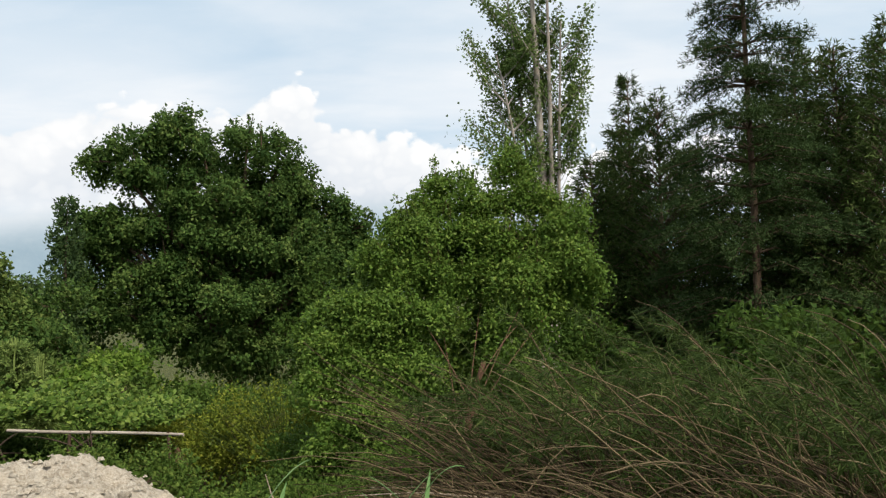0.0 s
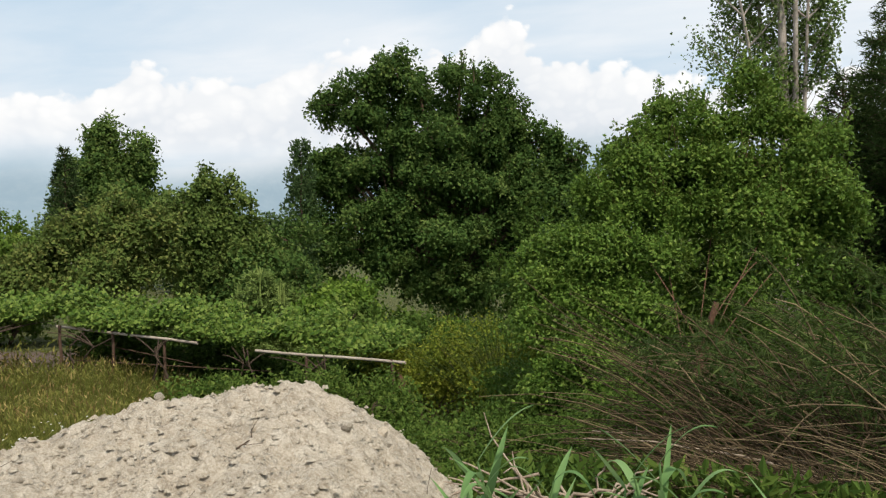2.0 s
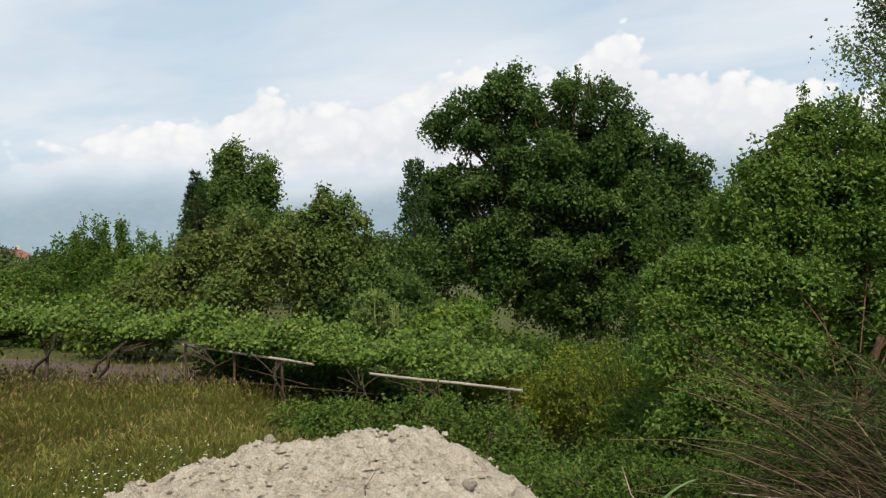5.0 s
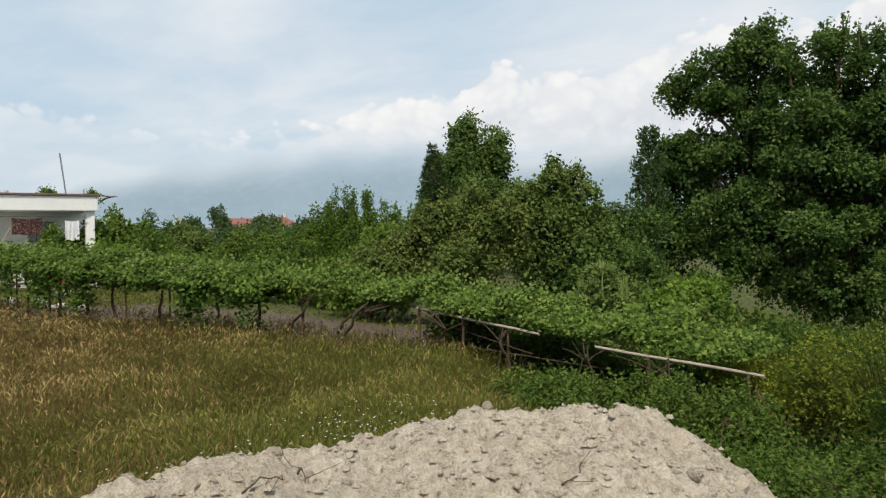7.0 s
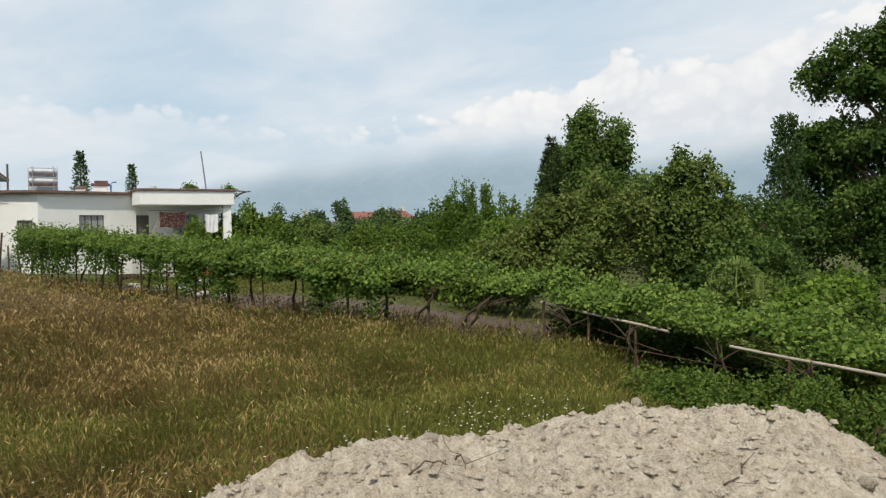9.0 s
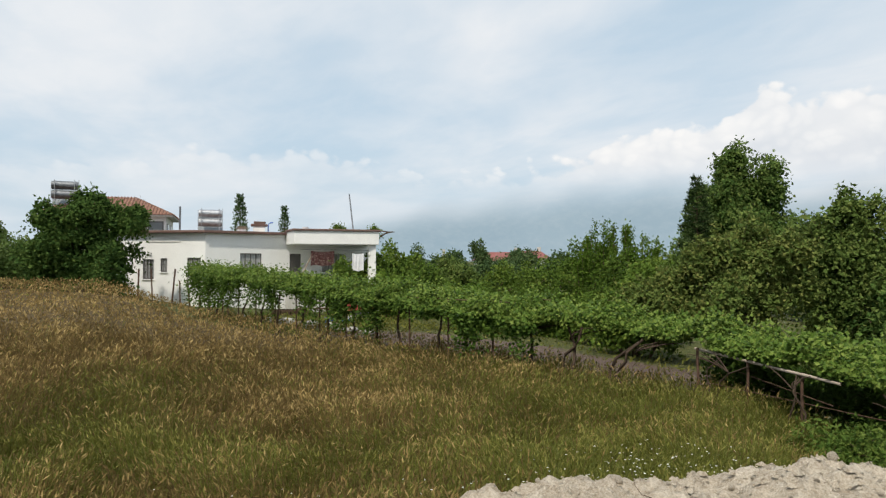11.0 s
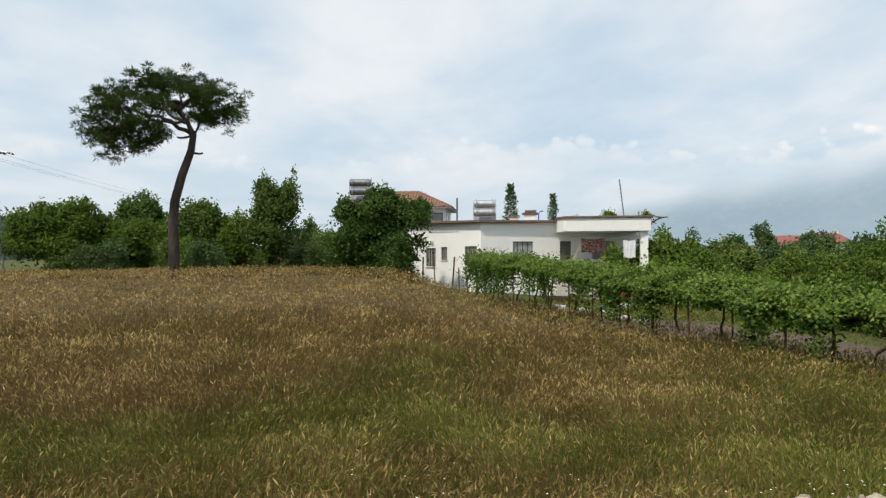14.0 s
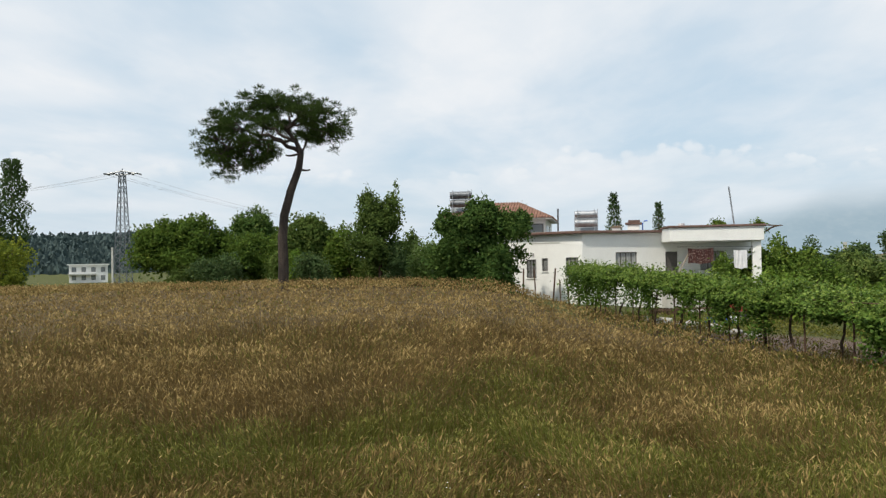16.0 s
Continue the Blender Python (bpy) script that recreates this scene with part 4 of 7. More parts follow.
# brambles, shrubs and weeds in the gully
for a, d, h, rx, mt, sz, n, tone, lab in (
        (15.5, 14.3, 2.4, 1.5, "yellowish", 0.075, 420, 0.45, "yellow-green shrub in the gully"), (11.8, 13.8, 2.3, 1.4, "yellowish", 0.075, 380, 0.3, "yellow-green shrub in the gully"),
        (19.5, 15.5, 2.3, 1.4, "yellowish", 0.075, 300, 0.55, "yellow-green shrub in the gully"), (9.0, 12.5, 1.7, 1.3, "mulberry", 0.075, 380, 0.25, "dark green shrub in the gully"),
        (14.0, 11.0, 1.2, 1.2, "bramble", 0.075, 340, 0.45, "tangled green bramble bush on the bank"), (7.5, 10.0, 1.3, 1.2, "bramble", 0.07, 360, 0.35, "tangled green bramble bush on the bank"),
        (3.0, 10.2, 1.4, 1.2, "bramble", 0.07, 340, 0.3, "tangled green bramble bush on the bank"), (12.0, 8.4, 0.8, 1.1, "bramble", 0.06, 300, 0.5, "tangled green bramble bush on the bank"),
        (18.0, 9.0, 0.8, 1.1, "bramble", 0.06, 320, 0.55, "tangled green bramble bush on the bank"), (23.0, 11.3, 1.6, 1.3, "bramble", 0.075, 460, 0.55, "tangled green bramble bush on the bank"),
        # the four under the trellis are added filler, tinted dark to stand for shade
        (27.5, 11.9, 1.5, 1.3, "bramble", 0.075, 480, 0.6, "tangled green bramble bush on the bank"), (33.0, 16.0, 1.3, 1.5, "bramble", 0.09, 320, 0.1, "bramble tinted dark for the shade under the trellis"), (38.0, 16.8, 1.4, 1.5, "bramble", 0.09, 320, 0.1, "bramble tinted dark for the shade under the trellis"), (42.5, 17.6, 1.4, 1.5, "bramble", 0.09, 320, 0.1, "bramble tinted dark for the shade under the trellis"), (28.0, 15.6, 1.3, 1.4, "bramble", 0.09, 320, 0.1, "bramble tinted dark for the shade under the trellis"),
        (32.0, 11.6, 1.2, 1.3, "bramble", 0.075, 460, 0.62, "tangled green bramble bush on the bank"),
        (36.5, 11.3, 0.8, 1.1, "bramble", 0.075, 320, 0.6, "tangled green bramble bush on the bank"), (21.0, 7.6, 0.6, 0.9, "bramble", 0.055, 260, 0.6, "tangled green bramble bush on the bank"),
        (5.0, 8.0, 0.8, 1.0, "bramble", 0.06, 280, 0.4, "tangled green bramble bush on the bank"), (0.0, 8.5, 0.9, 1.0, "bramble", 0.06, 260, 0.35, "tangled green bramble bush on the bank"),
        (24.0, 16.5, 2.0, 1.6, "bramble", 0.09, 360, 0.55, "green leafy bush under the plane tree"), (18.0, 19.0, 2.2, 1.8, "lush", 0.10, 380, 0.3, "green leafy bush under the plane tree"),
        (12.0, 20.0, 2.6, 2.0, "bramble", 0.10, 380, 0.25, "green leafy bush under the plane tree"), (7.0, 17.5, 2.6, 1.8, "mulberry", 0.09, 380, 0.3, "green leafy bush in the gully"),
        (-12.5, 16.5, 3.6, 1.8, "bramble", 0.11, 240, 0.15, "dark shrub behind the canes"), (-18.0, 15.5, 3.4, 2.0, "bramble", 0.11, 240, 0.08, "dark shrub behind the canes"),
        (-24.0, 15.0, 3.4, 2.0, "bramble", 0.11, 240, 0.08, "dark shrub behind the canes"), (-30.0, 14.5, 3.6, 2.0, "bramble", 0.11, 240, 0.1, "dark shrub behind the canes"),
        (27.5, 24, 3.6, 1.9, "hazel", 0.12, 330, 0.55, "green leafy bush under the plane tree"), (24.5, 26, 3.4, 1.9, "bramble", 0.12, 330, 0.4, "green leafy bush under the plane tree"), (29.3, 20.5, 2.3, 1.4, "bramble", 0.11, 300, 0.55, "green leafy bush under the plane tree"), (35.0, 20.0, 1.8, 1.5, "bramble", 0.11, 300, 0.55, "green leafy bush beyond the trellis"),
        (28.4, 34, 5.2, 2.6, "hazel", 0.15, 260, 0.45, "green leafy bush under the plane tree"), (26.0, 38, 6.0, 2.6, "bramble", 0.15, 240, 0.3, "green leafy bush under the plane tree"), (31.5, 33, 5.0, 2.2, "hazel", 0.15, 240, 0.5, "green leafy bush beyond the trellis"),
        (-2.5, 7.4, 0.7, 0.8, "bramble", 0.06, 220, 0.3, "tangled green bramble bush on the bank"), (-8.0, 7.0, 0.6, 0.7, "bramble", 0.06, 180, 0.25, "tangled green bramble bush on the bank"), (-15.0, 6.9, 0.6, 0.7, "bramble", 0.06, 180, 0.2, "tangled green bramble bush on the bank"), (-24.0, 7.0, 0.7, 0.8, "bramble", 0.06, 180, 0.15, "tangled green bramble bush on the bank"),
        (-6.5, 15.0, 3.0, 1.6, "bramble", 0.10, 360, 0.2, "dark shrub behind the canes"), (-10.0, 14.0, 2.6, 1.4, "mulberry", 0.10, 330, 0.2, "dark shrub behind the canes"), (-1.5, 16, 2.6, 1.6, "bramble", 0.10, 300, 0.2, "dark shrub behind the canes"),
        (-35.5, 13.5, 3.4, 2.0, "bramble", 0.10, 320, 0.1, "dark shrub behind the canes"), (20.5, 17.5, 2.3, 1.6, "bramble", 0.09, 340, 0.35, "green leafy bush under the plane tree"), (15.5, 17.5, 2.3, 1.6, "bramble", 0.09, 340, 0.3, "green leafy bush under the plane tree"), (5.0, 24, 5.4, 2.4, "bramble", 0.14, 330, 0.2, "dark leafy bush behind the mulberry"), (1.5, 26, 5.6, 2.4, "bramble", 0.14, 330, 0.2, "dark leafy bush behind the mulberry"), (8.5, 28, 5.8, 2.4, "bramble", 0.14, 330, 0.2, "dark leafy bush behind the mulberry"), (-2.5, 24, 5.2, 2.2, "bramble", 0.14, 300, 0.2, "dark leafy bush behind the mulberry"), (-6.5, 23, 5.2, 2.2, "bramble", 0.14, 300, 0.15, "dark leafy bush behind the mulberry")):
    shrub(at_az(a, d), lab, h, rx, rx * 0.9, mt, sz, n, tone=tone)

# ---------- heap of rubble ----------
CREST_AZ = np.array([4, 12, 16, 20, 24, 28, 33, 38, 42, 47, 51, 57, 64, 70, 76, 84.0])
CREST_EL = np.array([-34, -25.4, -21.4, -17.7, -15.0, -13.7, -13.4, -13.6, -14.1, -15.3, -15.4, -15.8, -16.8, -18.6, -22, -32.0])


def lumps(x, y, scale, octaves=5, seed=0.0):
    out, amp = np.zeros(x.shape), 1.0
    flat = np.stack([x.ravel(), y.ravel()], -1)
    for o in range(octaves):
        f = scale * 2**o
        out += amp * np.array([noise.noise((a * f + seed, b * f - seed, seed)) for a, b in flat]).reshape(x.shape)
        amp *= 0.55
    return out


def heap_base(az, r):
    el = np.interp(az, CREST_AZ, CREST_EL)
    rc = 4.4 - 0.5 * smooth(az, 44, 60)
    crest = (rc - 0.17) * np.tan(np.radians(el))
    front = crest - (1.80 + crest) * np.clip((rc - r) / (rc - 1.8), 0, 1.3) ** 2.3 - 0.02
    back = crest - 0.62 * np.clip(r - rc, 0, 9) ** 1.15
    return np.where(r < rc, front, back) + EYE


def heap_z(x, y):
    return heap_base(np.degrees(np.arctan2(-x, y)), np.hypot(x, y))


ga, gr = np.radians(np.linspace(4, 84, 270)), np.linspace(1.5, 7.2, 180)
A2, R2 = np.meshgrid(ga, gr)
X, Y = -R2 * np.sin(A2), R2 * np.cos(A2)
Z = heap_base(np.degrees(A2), R2)
Z = Z + lumps(X, Y, 1.1, 3, 3.3) * 0.07 + lumps(X, Y, 4.5, 3, 8.1) * 0.05 + lumps(X, Y, 13.0, 3, 2.7) * 0.034 - 0.01
low = ground_z(X, Y) - 0.08
Z = np.maximum(Z, low)
n = len(ga)
i, j = np.arange(len(gr) - 1)[:, None] * n, np.arange(n - 1)[None]
F = np.stack([i + j, i + n + j, i + n + j + 1, i + j + 1], -1).reshape(-1, 4)
keep = (Z > low + 0.004).ravel()[F].any(1)
heap = thing("rubble_heap", (0, 0, 0), "heap of cream-coloured marl rubble with loose stones", "rubble heap")
child("earth", sheet("earth", np.stack([X, Y, Z], -1).reshape(-1, 3), F[keep], M["marl"], True), heap)
HX, HY, HZ = X, Y, Z


def heap_at(a, r):
    i = int(np.clip(np.searchsorted(gr, r), 0, len(gr) - 1))
    j = int(np.clip(np.searchsorted(ga, radians(a)), 0, len(ga) - 1))
    return HX[i, j], HY[i, j], HZ[i, j]


def pebble(seed, rough=0.25):
    """A knobbly stone about 1 m across."""
    r = np.random.default_rng(seed)
    bm = bmesh.new()
    bmesh.ops.create_icosphere(bm, subdivisions=2, radius=0.5)
    s = Vector((1.0, r.uniform(0.65, 0.95), r.uniform(0.45, 0.7)))
    for v in bm.verts:
        k = 1 + rough * noise.noise(v.co * 2.3 + Vector((seed, 0, 0))) + 0.1 * noise.noise(v.co * 6 + Vector((0, seed, 0)))
        v.co = Vector((v.co.x * s.x, v.co.y * s.y, v.co.z * s.z)) * k
    for e in r.normal(size=(4, 3)):
        nrm = Vector(e).normalized()
        for v in bm.verts:
            over = v.co.dot(nrm) - 0.34
            if over > 0:
                v.co -= nrm * over * 0.85
    return bm


stone_mesh = []
for q in range(8):
    me = bpy.data.meshes.new("stone")
    bm = pebble(q + 11)
    bm.to_mesh(me)
    bm.free()
    me.materials.append(M["marl"] if q % 4 else M["stone"])
    stone_mesh.append(me)
count = 0
while count < 280:
    a, r = rng.uniform(14, 76), rng.uniform(2.1, 5.2)
    x, y, z = heap_at(a, r)
    if z < ground_z(x, y) + 0.05:
        continue
    s = min(0.11, 0.02 * rng.pareto(2.0) + 0.028)
    ob = child("stone", stone_mesh[rng.integers(0, 8)], heap)
    ob.matrix_local = pose(x, y, z + s * 0.12, rng.uniform(-25, 25), rng.uniform(-25, 25), rng.uniform(0, 360)) @ Matrix.Diagonal((s, s, s, 1))
    count += 1
# gravel too small to pick apart
q = 17000
a, r = np.radians(rng.uniform(12, 78, q)), rng.uniform(1.9, 5.6, q)
ii = np.clip(np.searchsorted(gr, r), 0, len(gr) - 1)
jj = np.clip(np.searchsorted(ga, a), 0, len(ga) - 1)
C = np.stack([HX[ii, jj], HY[ii, jj], HZ[ii, jj]], -1) + rng.normal(size=(q, 3)) * (0.012, 0.012, 0.002)
C = C[HZ[ii, jj] > ground_z(HX[ii, jj], HY[ii, jj]) + 0.02]
base = np.array([(1, 0, 0), (0.5, 0.87, 0.1), (-0.5, 0.87, 0), (-1, 0, 0.1), (-0.5, -0.87, 0), (0.5, -0.87, 0.1), (0.35, 0.1, 0.75), (-0.35, -0.1, 0.7)])
sz = 0.005 + 0.006 * rng.pareto(2.0, len(C)).clip(0, 4)
w0 = rng.uniform(0, 6.28, len(C))
knob = base[None] * (1 + 0.22 * rng.normal(size=(len(C), 8, 3)))
kx, ky = knob[:, :, 0] * np.cos(w0)[:, None] - knob[:, :, 1] * np.sin(w0)[:, None] * 0.75, knob[:, :, 0] * np.sin(w0)[:, None] + knob[:, :, 1] * np.cos(w0)[:, None] * 0.75
V = (C[:, None] + np.stack([kx, ky, knob[:, :, 2]], -1) * sz[:, None, None]).reshape(-1, 3)
k = np.arange(len(C))[:, None, None] * 8
F = (k + np.array([(0, 1, 6), (1, 2, 6), (2, 7, 6), (2, 3, 7), (3, 4, 7), (4, 5, 7), (5, 6, 7), (5, 0, 6)])[None]).reshape(-1, 3)
child("gravel", sheet("gravel", V, F, M["marl"]), heap, kind="stuff")


def twig(x, y, z, length, turn, name="dry_twig", material="root", label="thin dry twig lying on the rubble", rise=0.1, rad=0.006):
    ob = thing(name, (x, y, z), label, "twig", "dry twigs on the rubble")
    d = np.array((math.cos(turn), math.sin(turn), 0))
    pts = curve3((0, 0, 0), d * length * 0.5 + rng.normal(size=3) * 0.05 + (0, 0, rise), d * length + (0, 0, rise * 0.6), 7) + rng.normal(size=(7, 3)) * 0.008
    lines = [(pts, np.linspace(rad, rad * 0.4, 7))]
    for s in range(2):
        k = rng.integers(2, 6)
        lines.append((curve3(pts[k], pts[k] + rng.normal(size=3) * 0.04, pts[k] + rng.normal(size=3) * 0.09 + (0, 0, 0.05), 4), np.linspace(rad * 0.5, rad * 0.25, 4)))
    V, F = tubes(lines, 5)
    child("stem", sheet("stem", V, F, M[material], True), ob)


for q in range(9):
    x, y, z = heap_at(rng.uniform(17, 66), rng.uniform(2.4, 4.3))
    twig(x, y, z + 0.005, rng.uniform(0.1, 0.26), rng.uniform(0, 6.28), material="bark", rise=rng.uniform(0.0, 0.06), rad=0.005)


# ---------- tufts, reeds and roots near the road ----------
def reed(at, label, h, n, seed, turn=0.0):
    """A giant reed shoot: a stem and long arching blades."""
    r = np.random.default_rng(seed)
    ob = thing("giant_reed", at, label, "reed", "reed shoots beside the road", turn)
    stem = curve3((0, 0, -0.1), (0.02, 0, h * 0.5), (r.normal() * 0.06, r.normal() * 0.06, h), 8)
    V, F = tubes([(stem, np.linspace(0.012, 0.005, 8))], 7)
    child("stem", sheet("stem", V, F, M["reed_leaf"], True, tint=np.full(len(V), 0.6)), ob)
    for q in range(n):
        f = 0.35 + 0.65 * q / max(1, n - 1)
        c = stem[int(f * 7)]
        a = q * 2.6 + r.normal() * 0.5
        ln, w = r.uniform(0.34, 0.54) * (1.15 - 0.45 * f), r.uniform(0.014, 0.024)
        d = np.array((math.cos(a), math.sin(a), 0))
        rise = r.uniform(0.5, 1.1) + 0.5 * f
        bow = r.uniform(0.1, 0.95) if q % 3 else 1.5
        t = np.linspace(0, 1, 11)
        mid = c + d * (t[:, None] * ln * 0.75) + np.array((0, 0, 1)) * ((rise * t - bow * t**2.2) * ln * 0.8)[:, None]
        side = np.array((-d[1], d[0], 0)) * (w * np.minimum(1, 5 * t + 0.35) * (1 - t**3))[:, None]
        sag = np.array((0, 0, 1)) * (0.25 * w)
        V = np.stack([mid - side + sag, mid, mid + side + sag], 1).reshape(-1, 3)
        i, j = np.arange(10)[:, None] * 3, np.arange(2)[None]
        F = np.stack([i + j, i + j + 1, i + j + 4, i + j + 3], -1).reshape(-1, 4)
        child("blade", sheet("blade", V, F, M["reed_leaf"], True, tint=np.full(len(V), r.uniform(0.15, 0.8))), ob)


for q, (a, d, h, n) in enumerate(((11.6, 3.1, 0.58, 11), (12.6, 3.2, 0.66, 8), (8.6, 3.2, 0.56, 10), (-1.8, 3.1, 0.70, 12), (-0.6, 3.2, 0.62, 9), (1.4, 3.1, 0.55, 8), (-10.5, 3.1, 0.36, 5), (-4.0, 3.2, 0.50, 6), (14.5, 3.5, 0.50, 5), (-3.0, 3.0, 0.45, 5), (10.0, 2.9, 0.40, 5))):
    reed(at_az(a, d), "green giant reed shoot with arching blades", h, n, 40 + q, q * 47)

roots = thing("root_tangle", at_az(7.2, 4.3, 0.1), "tangle of dry grubbed roots on the bank", "roots")
lines = []
for q in range(60):
    c = rng.normal(size=3) * (0.22, 0.15, 0.06)
    d = rng.normal(size=3) * (0.22, 0.12, 0.09)
    lines.append((curve3(c, c + d + rng.normal(size=3) * 0.05, c + d * 2 + rng.normal(size=3) * 0.05, 6) + rng.normal(size=(6, 3)) * 0.012, np.linspace(0.011, 0.004, 6)))
for q in range(7):
    d = np.array((0.3 + rng.normal() * 0.15, 0.1, 0.12 + rng.normal() * 0.08))
    lines.append((curve3((0, 0, 0), d * 0.5 + rng.normal(size=3) * 0.08, d * 1.3, 9) + rng.normal(size=(9, 3)) * 0.022, np.linspace(0.014, 0.005, 9)))
V, F = tubes(lines, 5)
child("root_mass", sheet("root_mass", V, F, M["root"], True), roots, kind="stuff")

# ---------- thicket of fallen canes ----------
CL, CC, CD = [], [], []
for q in range(620):
    a, d = rng.uniform(-42, -7), rng.uniform(6.6, 11.5)
    b = np.array(at_az(a, d))
    ln = rng.uniform(1.8, 3.9) * (0.7 + 0.3 * smooth(-a, 8, 20))
    w = radians(rng.normal(165, 38))
    lean = rng.uniform(0.35, 0.95)
    e = b + (math.cos(w) * ln * lean, math.sin(w) * ln * lean * 0.55, ln * (1.05 - lean) + 0.1)
    k = b + (math.cos(w) * ln * lean * 0.45, math.sin(w) * ln * lean * 0.25, ln * (0.85 - lean * 0.55))
    pts = curve3(b, k, e, 9)
    pts[:, 2] = np.maximum(pts[:, 2], ground_z(pts[:, 0], pts[:, 1]) + 0.05)
    cr = rng.uniform(0.005, 0.012)
    CL.append((pts, np.linspace(cr, cr * 0.4, 9)))
    if rng.uniform() < 0.5:
        m = rng.integers(70, 140)
        t = np.sqrt(rng.uniform(0.12, 1.0, m)) * 7.99
        i0 = t.astype(int)
        CC.append(pts[i0] + (pts[i0 + 1] - pts[i0]) * (t - i0)[:, None] + rng.normal(size=(m, 3)) * 0.035)
        CD.append(unit(pts[i0 + 1] - pts[i0]) * 0.9 + rng.normal(size=(m, 3)) * 0.5)
thick = thing("cane_thicket", at_az(-15, 9), "tangled thicket of leaning and fallen giant canes", "canes")
inv = thick.matrix_world.inverted()


def local(V, ob=thick):
    return np.asarray(V) - np.array(ob.matrix_world.translation)


CL.sort(key=lambda c: float(np.hypot(c[0][0][0], c[0][0][1])))
for pts, rad in CL[:300]:
    V, F = tubes([(pts, rad)], 5)
    child("cane", sheet("cane", local(V), F, M["dry"], True, tint=np.full(len(V), rng.uniform(0.05, 0.95))), thick)
V, F = tubes(CL[300:], 5)
child("cane_rest", sheet("cane_rest", local(V), F, M["dry"], True, tint=np.repeat(rng.uniform(0.05, 0.9, len(CL) - 300), 45)), thick, kind="stuff")
C, D = np.concatenate(CC), np.concatenate(CD)
V, F = leaves(C, 0.15, 0.10, 0.6, 0.45, 0.02, along=D, spread=1.5)
child("cane_leaves", sheet("cane_leaves", local(V), F, M["cane_leaf"], tint=tints(len(C), 0.3, 0.3)), thick, kind="stuff")
# leafy shoots that stand up out of the tangle
GC, GD, GL = [], [], []
for q in range(170):
    a, d = rng.uniform(-42, -6), rng.uniform(6.6, 11.0)
    b = np.array(at_az(a, d)) + (0, 0, rng.uniform(0.2, 1.0))
    ln, w = rng.uniform(0.7, 1.9), radians(rng.normal(150, 50))
    e = b + (math.cos(w) * ln * 0.5, math.sin(w) * ln * 0.3, ln * rng.uniform(0.5, 0.95))
    pts = curve3(b, b + (0, 0, ln * 0.5), e, 8)
    GL.append((pts, np.linspace(0.008, 0.003, 8)))
    m = 46
    t = rng.uniform(0.35, 1.0, m) * 6.99
    i0 = t.astype(int)
    GC.append(pts[i0] + (pts[i0 + 1] - pts[i0]) * (t - i0)[:, None])
    way = rng.normal(size=(m, 3))
    way[:, 2] = np.abs(way[:, 2]) * 0.4 + 0.15
    GD.append(unit(way))
V, F = tubes(GL, 4)
child("shoot_stem", sheet("shoot_stem", local(V), F, M["cane_leaf"], True, tint=np.full(len(V), 0.9)), thick, kind="stuff")
V, F = leaves(np.concatenate(GC), 0.17, 0.07, 0.6, 0.35, 0.03, along=np.concatenate(GD), spread=0.5)
child("shoot_leaves", sheet("shoot_leaves", local(V), F, M["cane_leaf"], tint=tints(len(F), 0.42, 0.28)), thick, kind="stuff")
# thin dead stalks between them
DL = []
for q in range(1350):
    a, d = rng.uniform(-34, -2), 5.0 + 4.5 * rng.uniform() ** 1.8
    b = np.array(at_az(a, d)) + (0, 0, rng.uniform(0, 0.5) * smooth(d, 5, 8))
    ln, w = rng.uniform(0.5, 1.7), radians(rng.normal(155, 48))
    e = b + (math.cos(w) * ln, math.sin(w) * ln * 0.5, rng.uniform(-0.05, 0.75) * ln * 0.6)
    DL.append((curve3(b, (b + e) / 2 + (0, 0, 0.22 * ln) + rng.normal(size=3) * 0.06, e, 6), np.linspace(0.005, 0.0025, 6)))
for q in range(420):
    a, d = rng.uniform(-40, -5), rng.uniform(6.0, 9.6)
    b = np.array(at_az(a, d))
    ln, w = rng.uniform(0.9, 2.8), radians(rng.normal(160, 42))
    e = b + (math.cos(w) * ln * 0.95, math.sin(w) * ln * 0.4, rng.uniform(0.2, 0.8) * ln)
    DL.append((curve3(b, (b + e) / 2 + (0, 0, 0.2 * ln) + rng.normal(size=3) * 0.16, e, 6), np.linspace(0.009, 0.0035, 6)))
V, F = tubes(DL, 3)
child("straw_litter", sheet("straw_litter", local(V), F, M["dry"], True, tint=np.repeat(rng.uniform(0.0, 0.95, len(DL)) ** 1.5, 18)), thick, kind="stuff")
for a, d, ln, w in ((-13, 6.4, 2.1, 175), (-17, 6.8, 2.6, 168), (-23, 6.8, 2.3, 190)):
    twig(*at_az(a, d, 0.35), ln, radians(w), "fallen_branch", "root", "long pale dead branch in the canes", 0.28, 0.014)

# ---------- wheat and grass ----------
q = 330000
az = rng.uniform(34, 128, q)
r = 4.8 * np.exp(rng.uniform(0, 1, q) ** 0.92 * math.log(96 / 4.8))
x, y = -r * np.sin(np.radians(az)), r * np.cos(np.radians(az))
ok = in_field(x, y)
heapz = np.where((az < 84) & (r < 7.2), heap_z(x, y), -9)
ok &= ground_z(x, y) > heapz - 0.02
az, r, x, y = az[ok], r[ok], x[ok], y[ok]
clump = lumps(x, y, 0.9, 3, 4.0)
patch = np.sin(x * 0.55 + 1.3 * np.sin(y * 0.4)) * np.sin(y * 0.47 + 0.8 * np.sin(x * 0.3))
ripe = smooth(az, 50, 82) * np.maximum(smooth(r + 2.6 * patch, 10.5, 15.0), 0.5 * smooth(-r - 1.2 * patch, -9.0, -7.6)) * 0.78 + 0.10 + 0.12 * patch
is_ripe = rng.uniform(0, 1, len(x)) < ripe
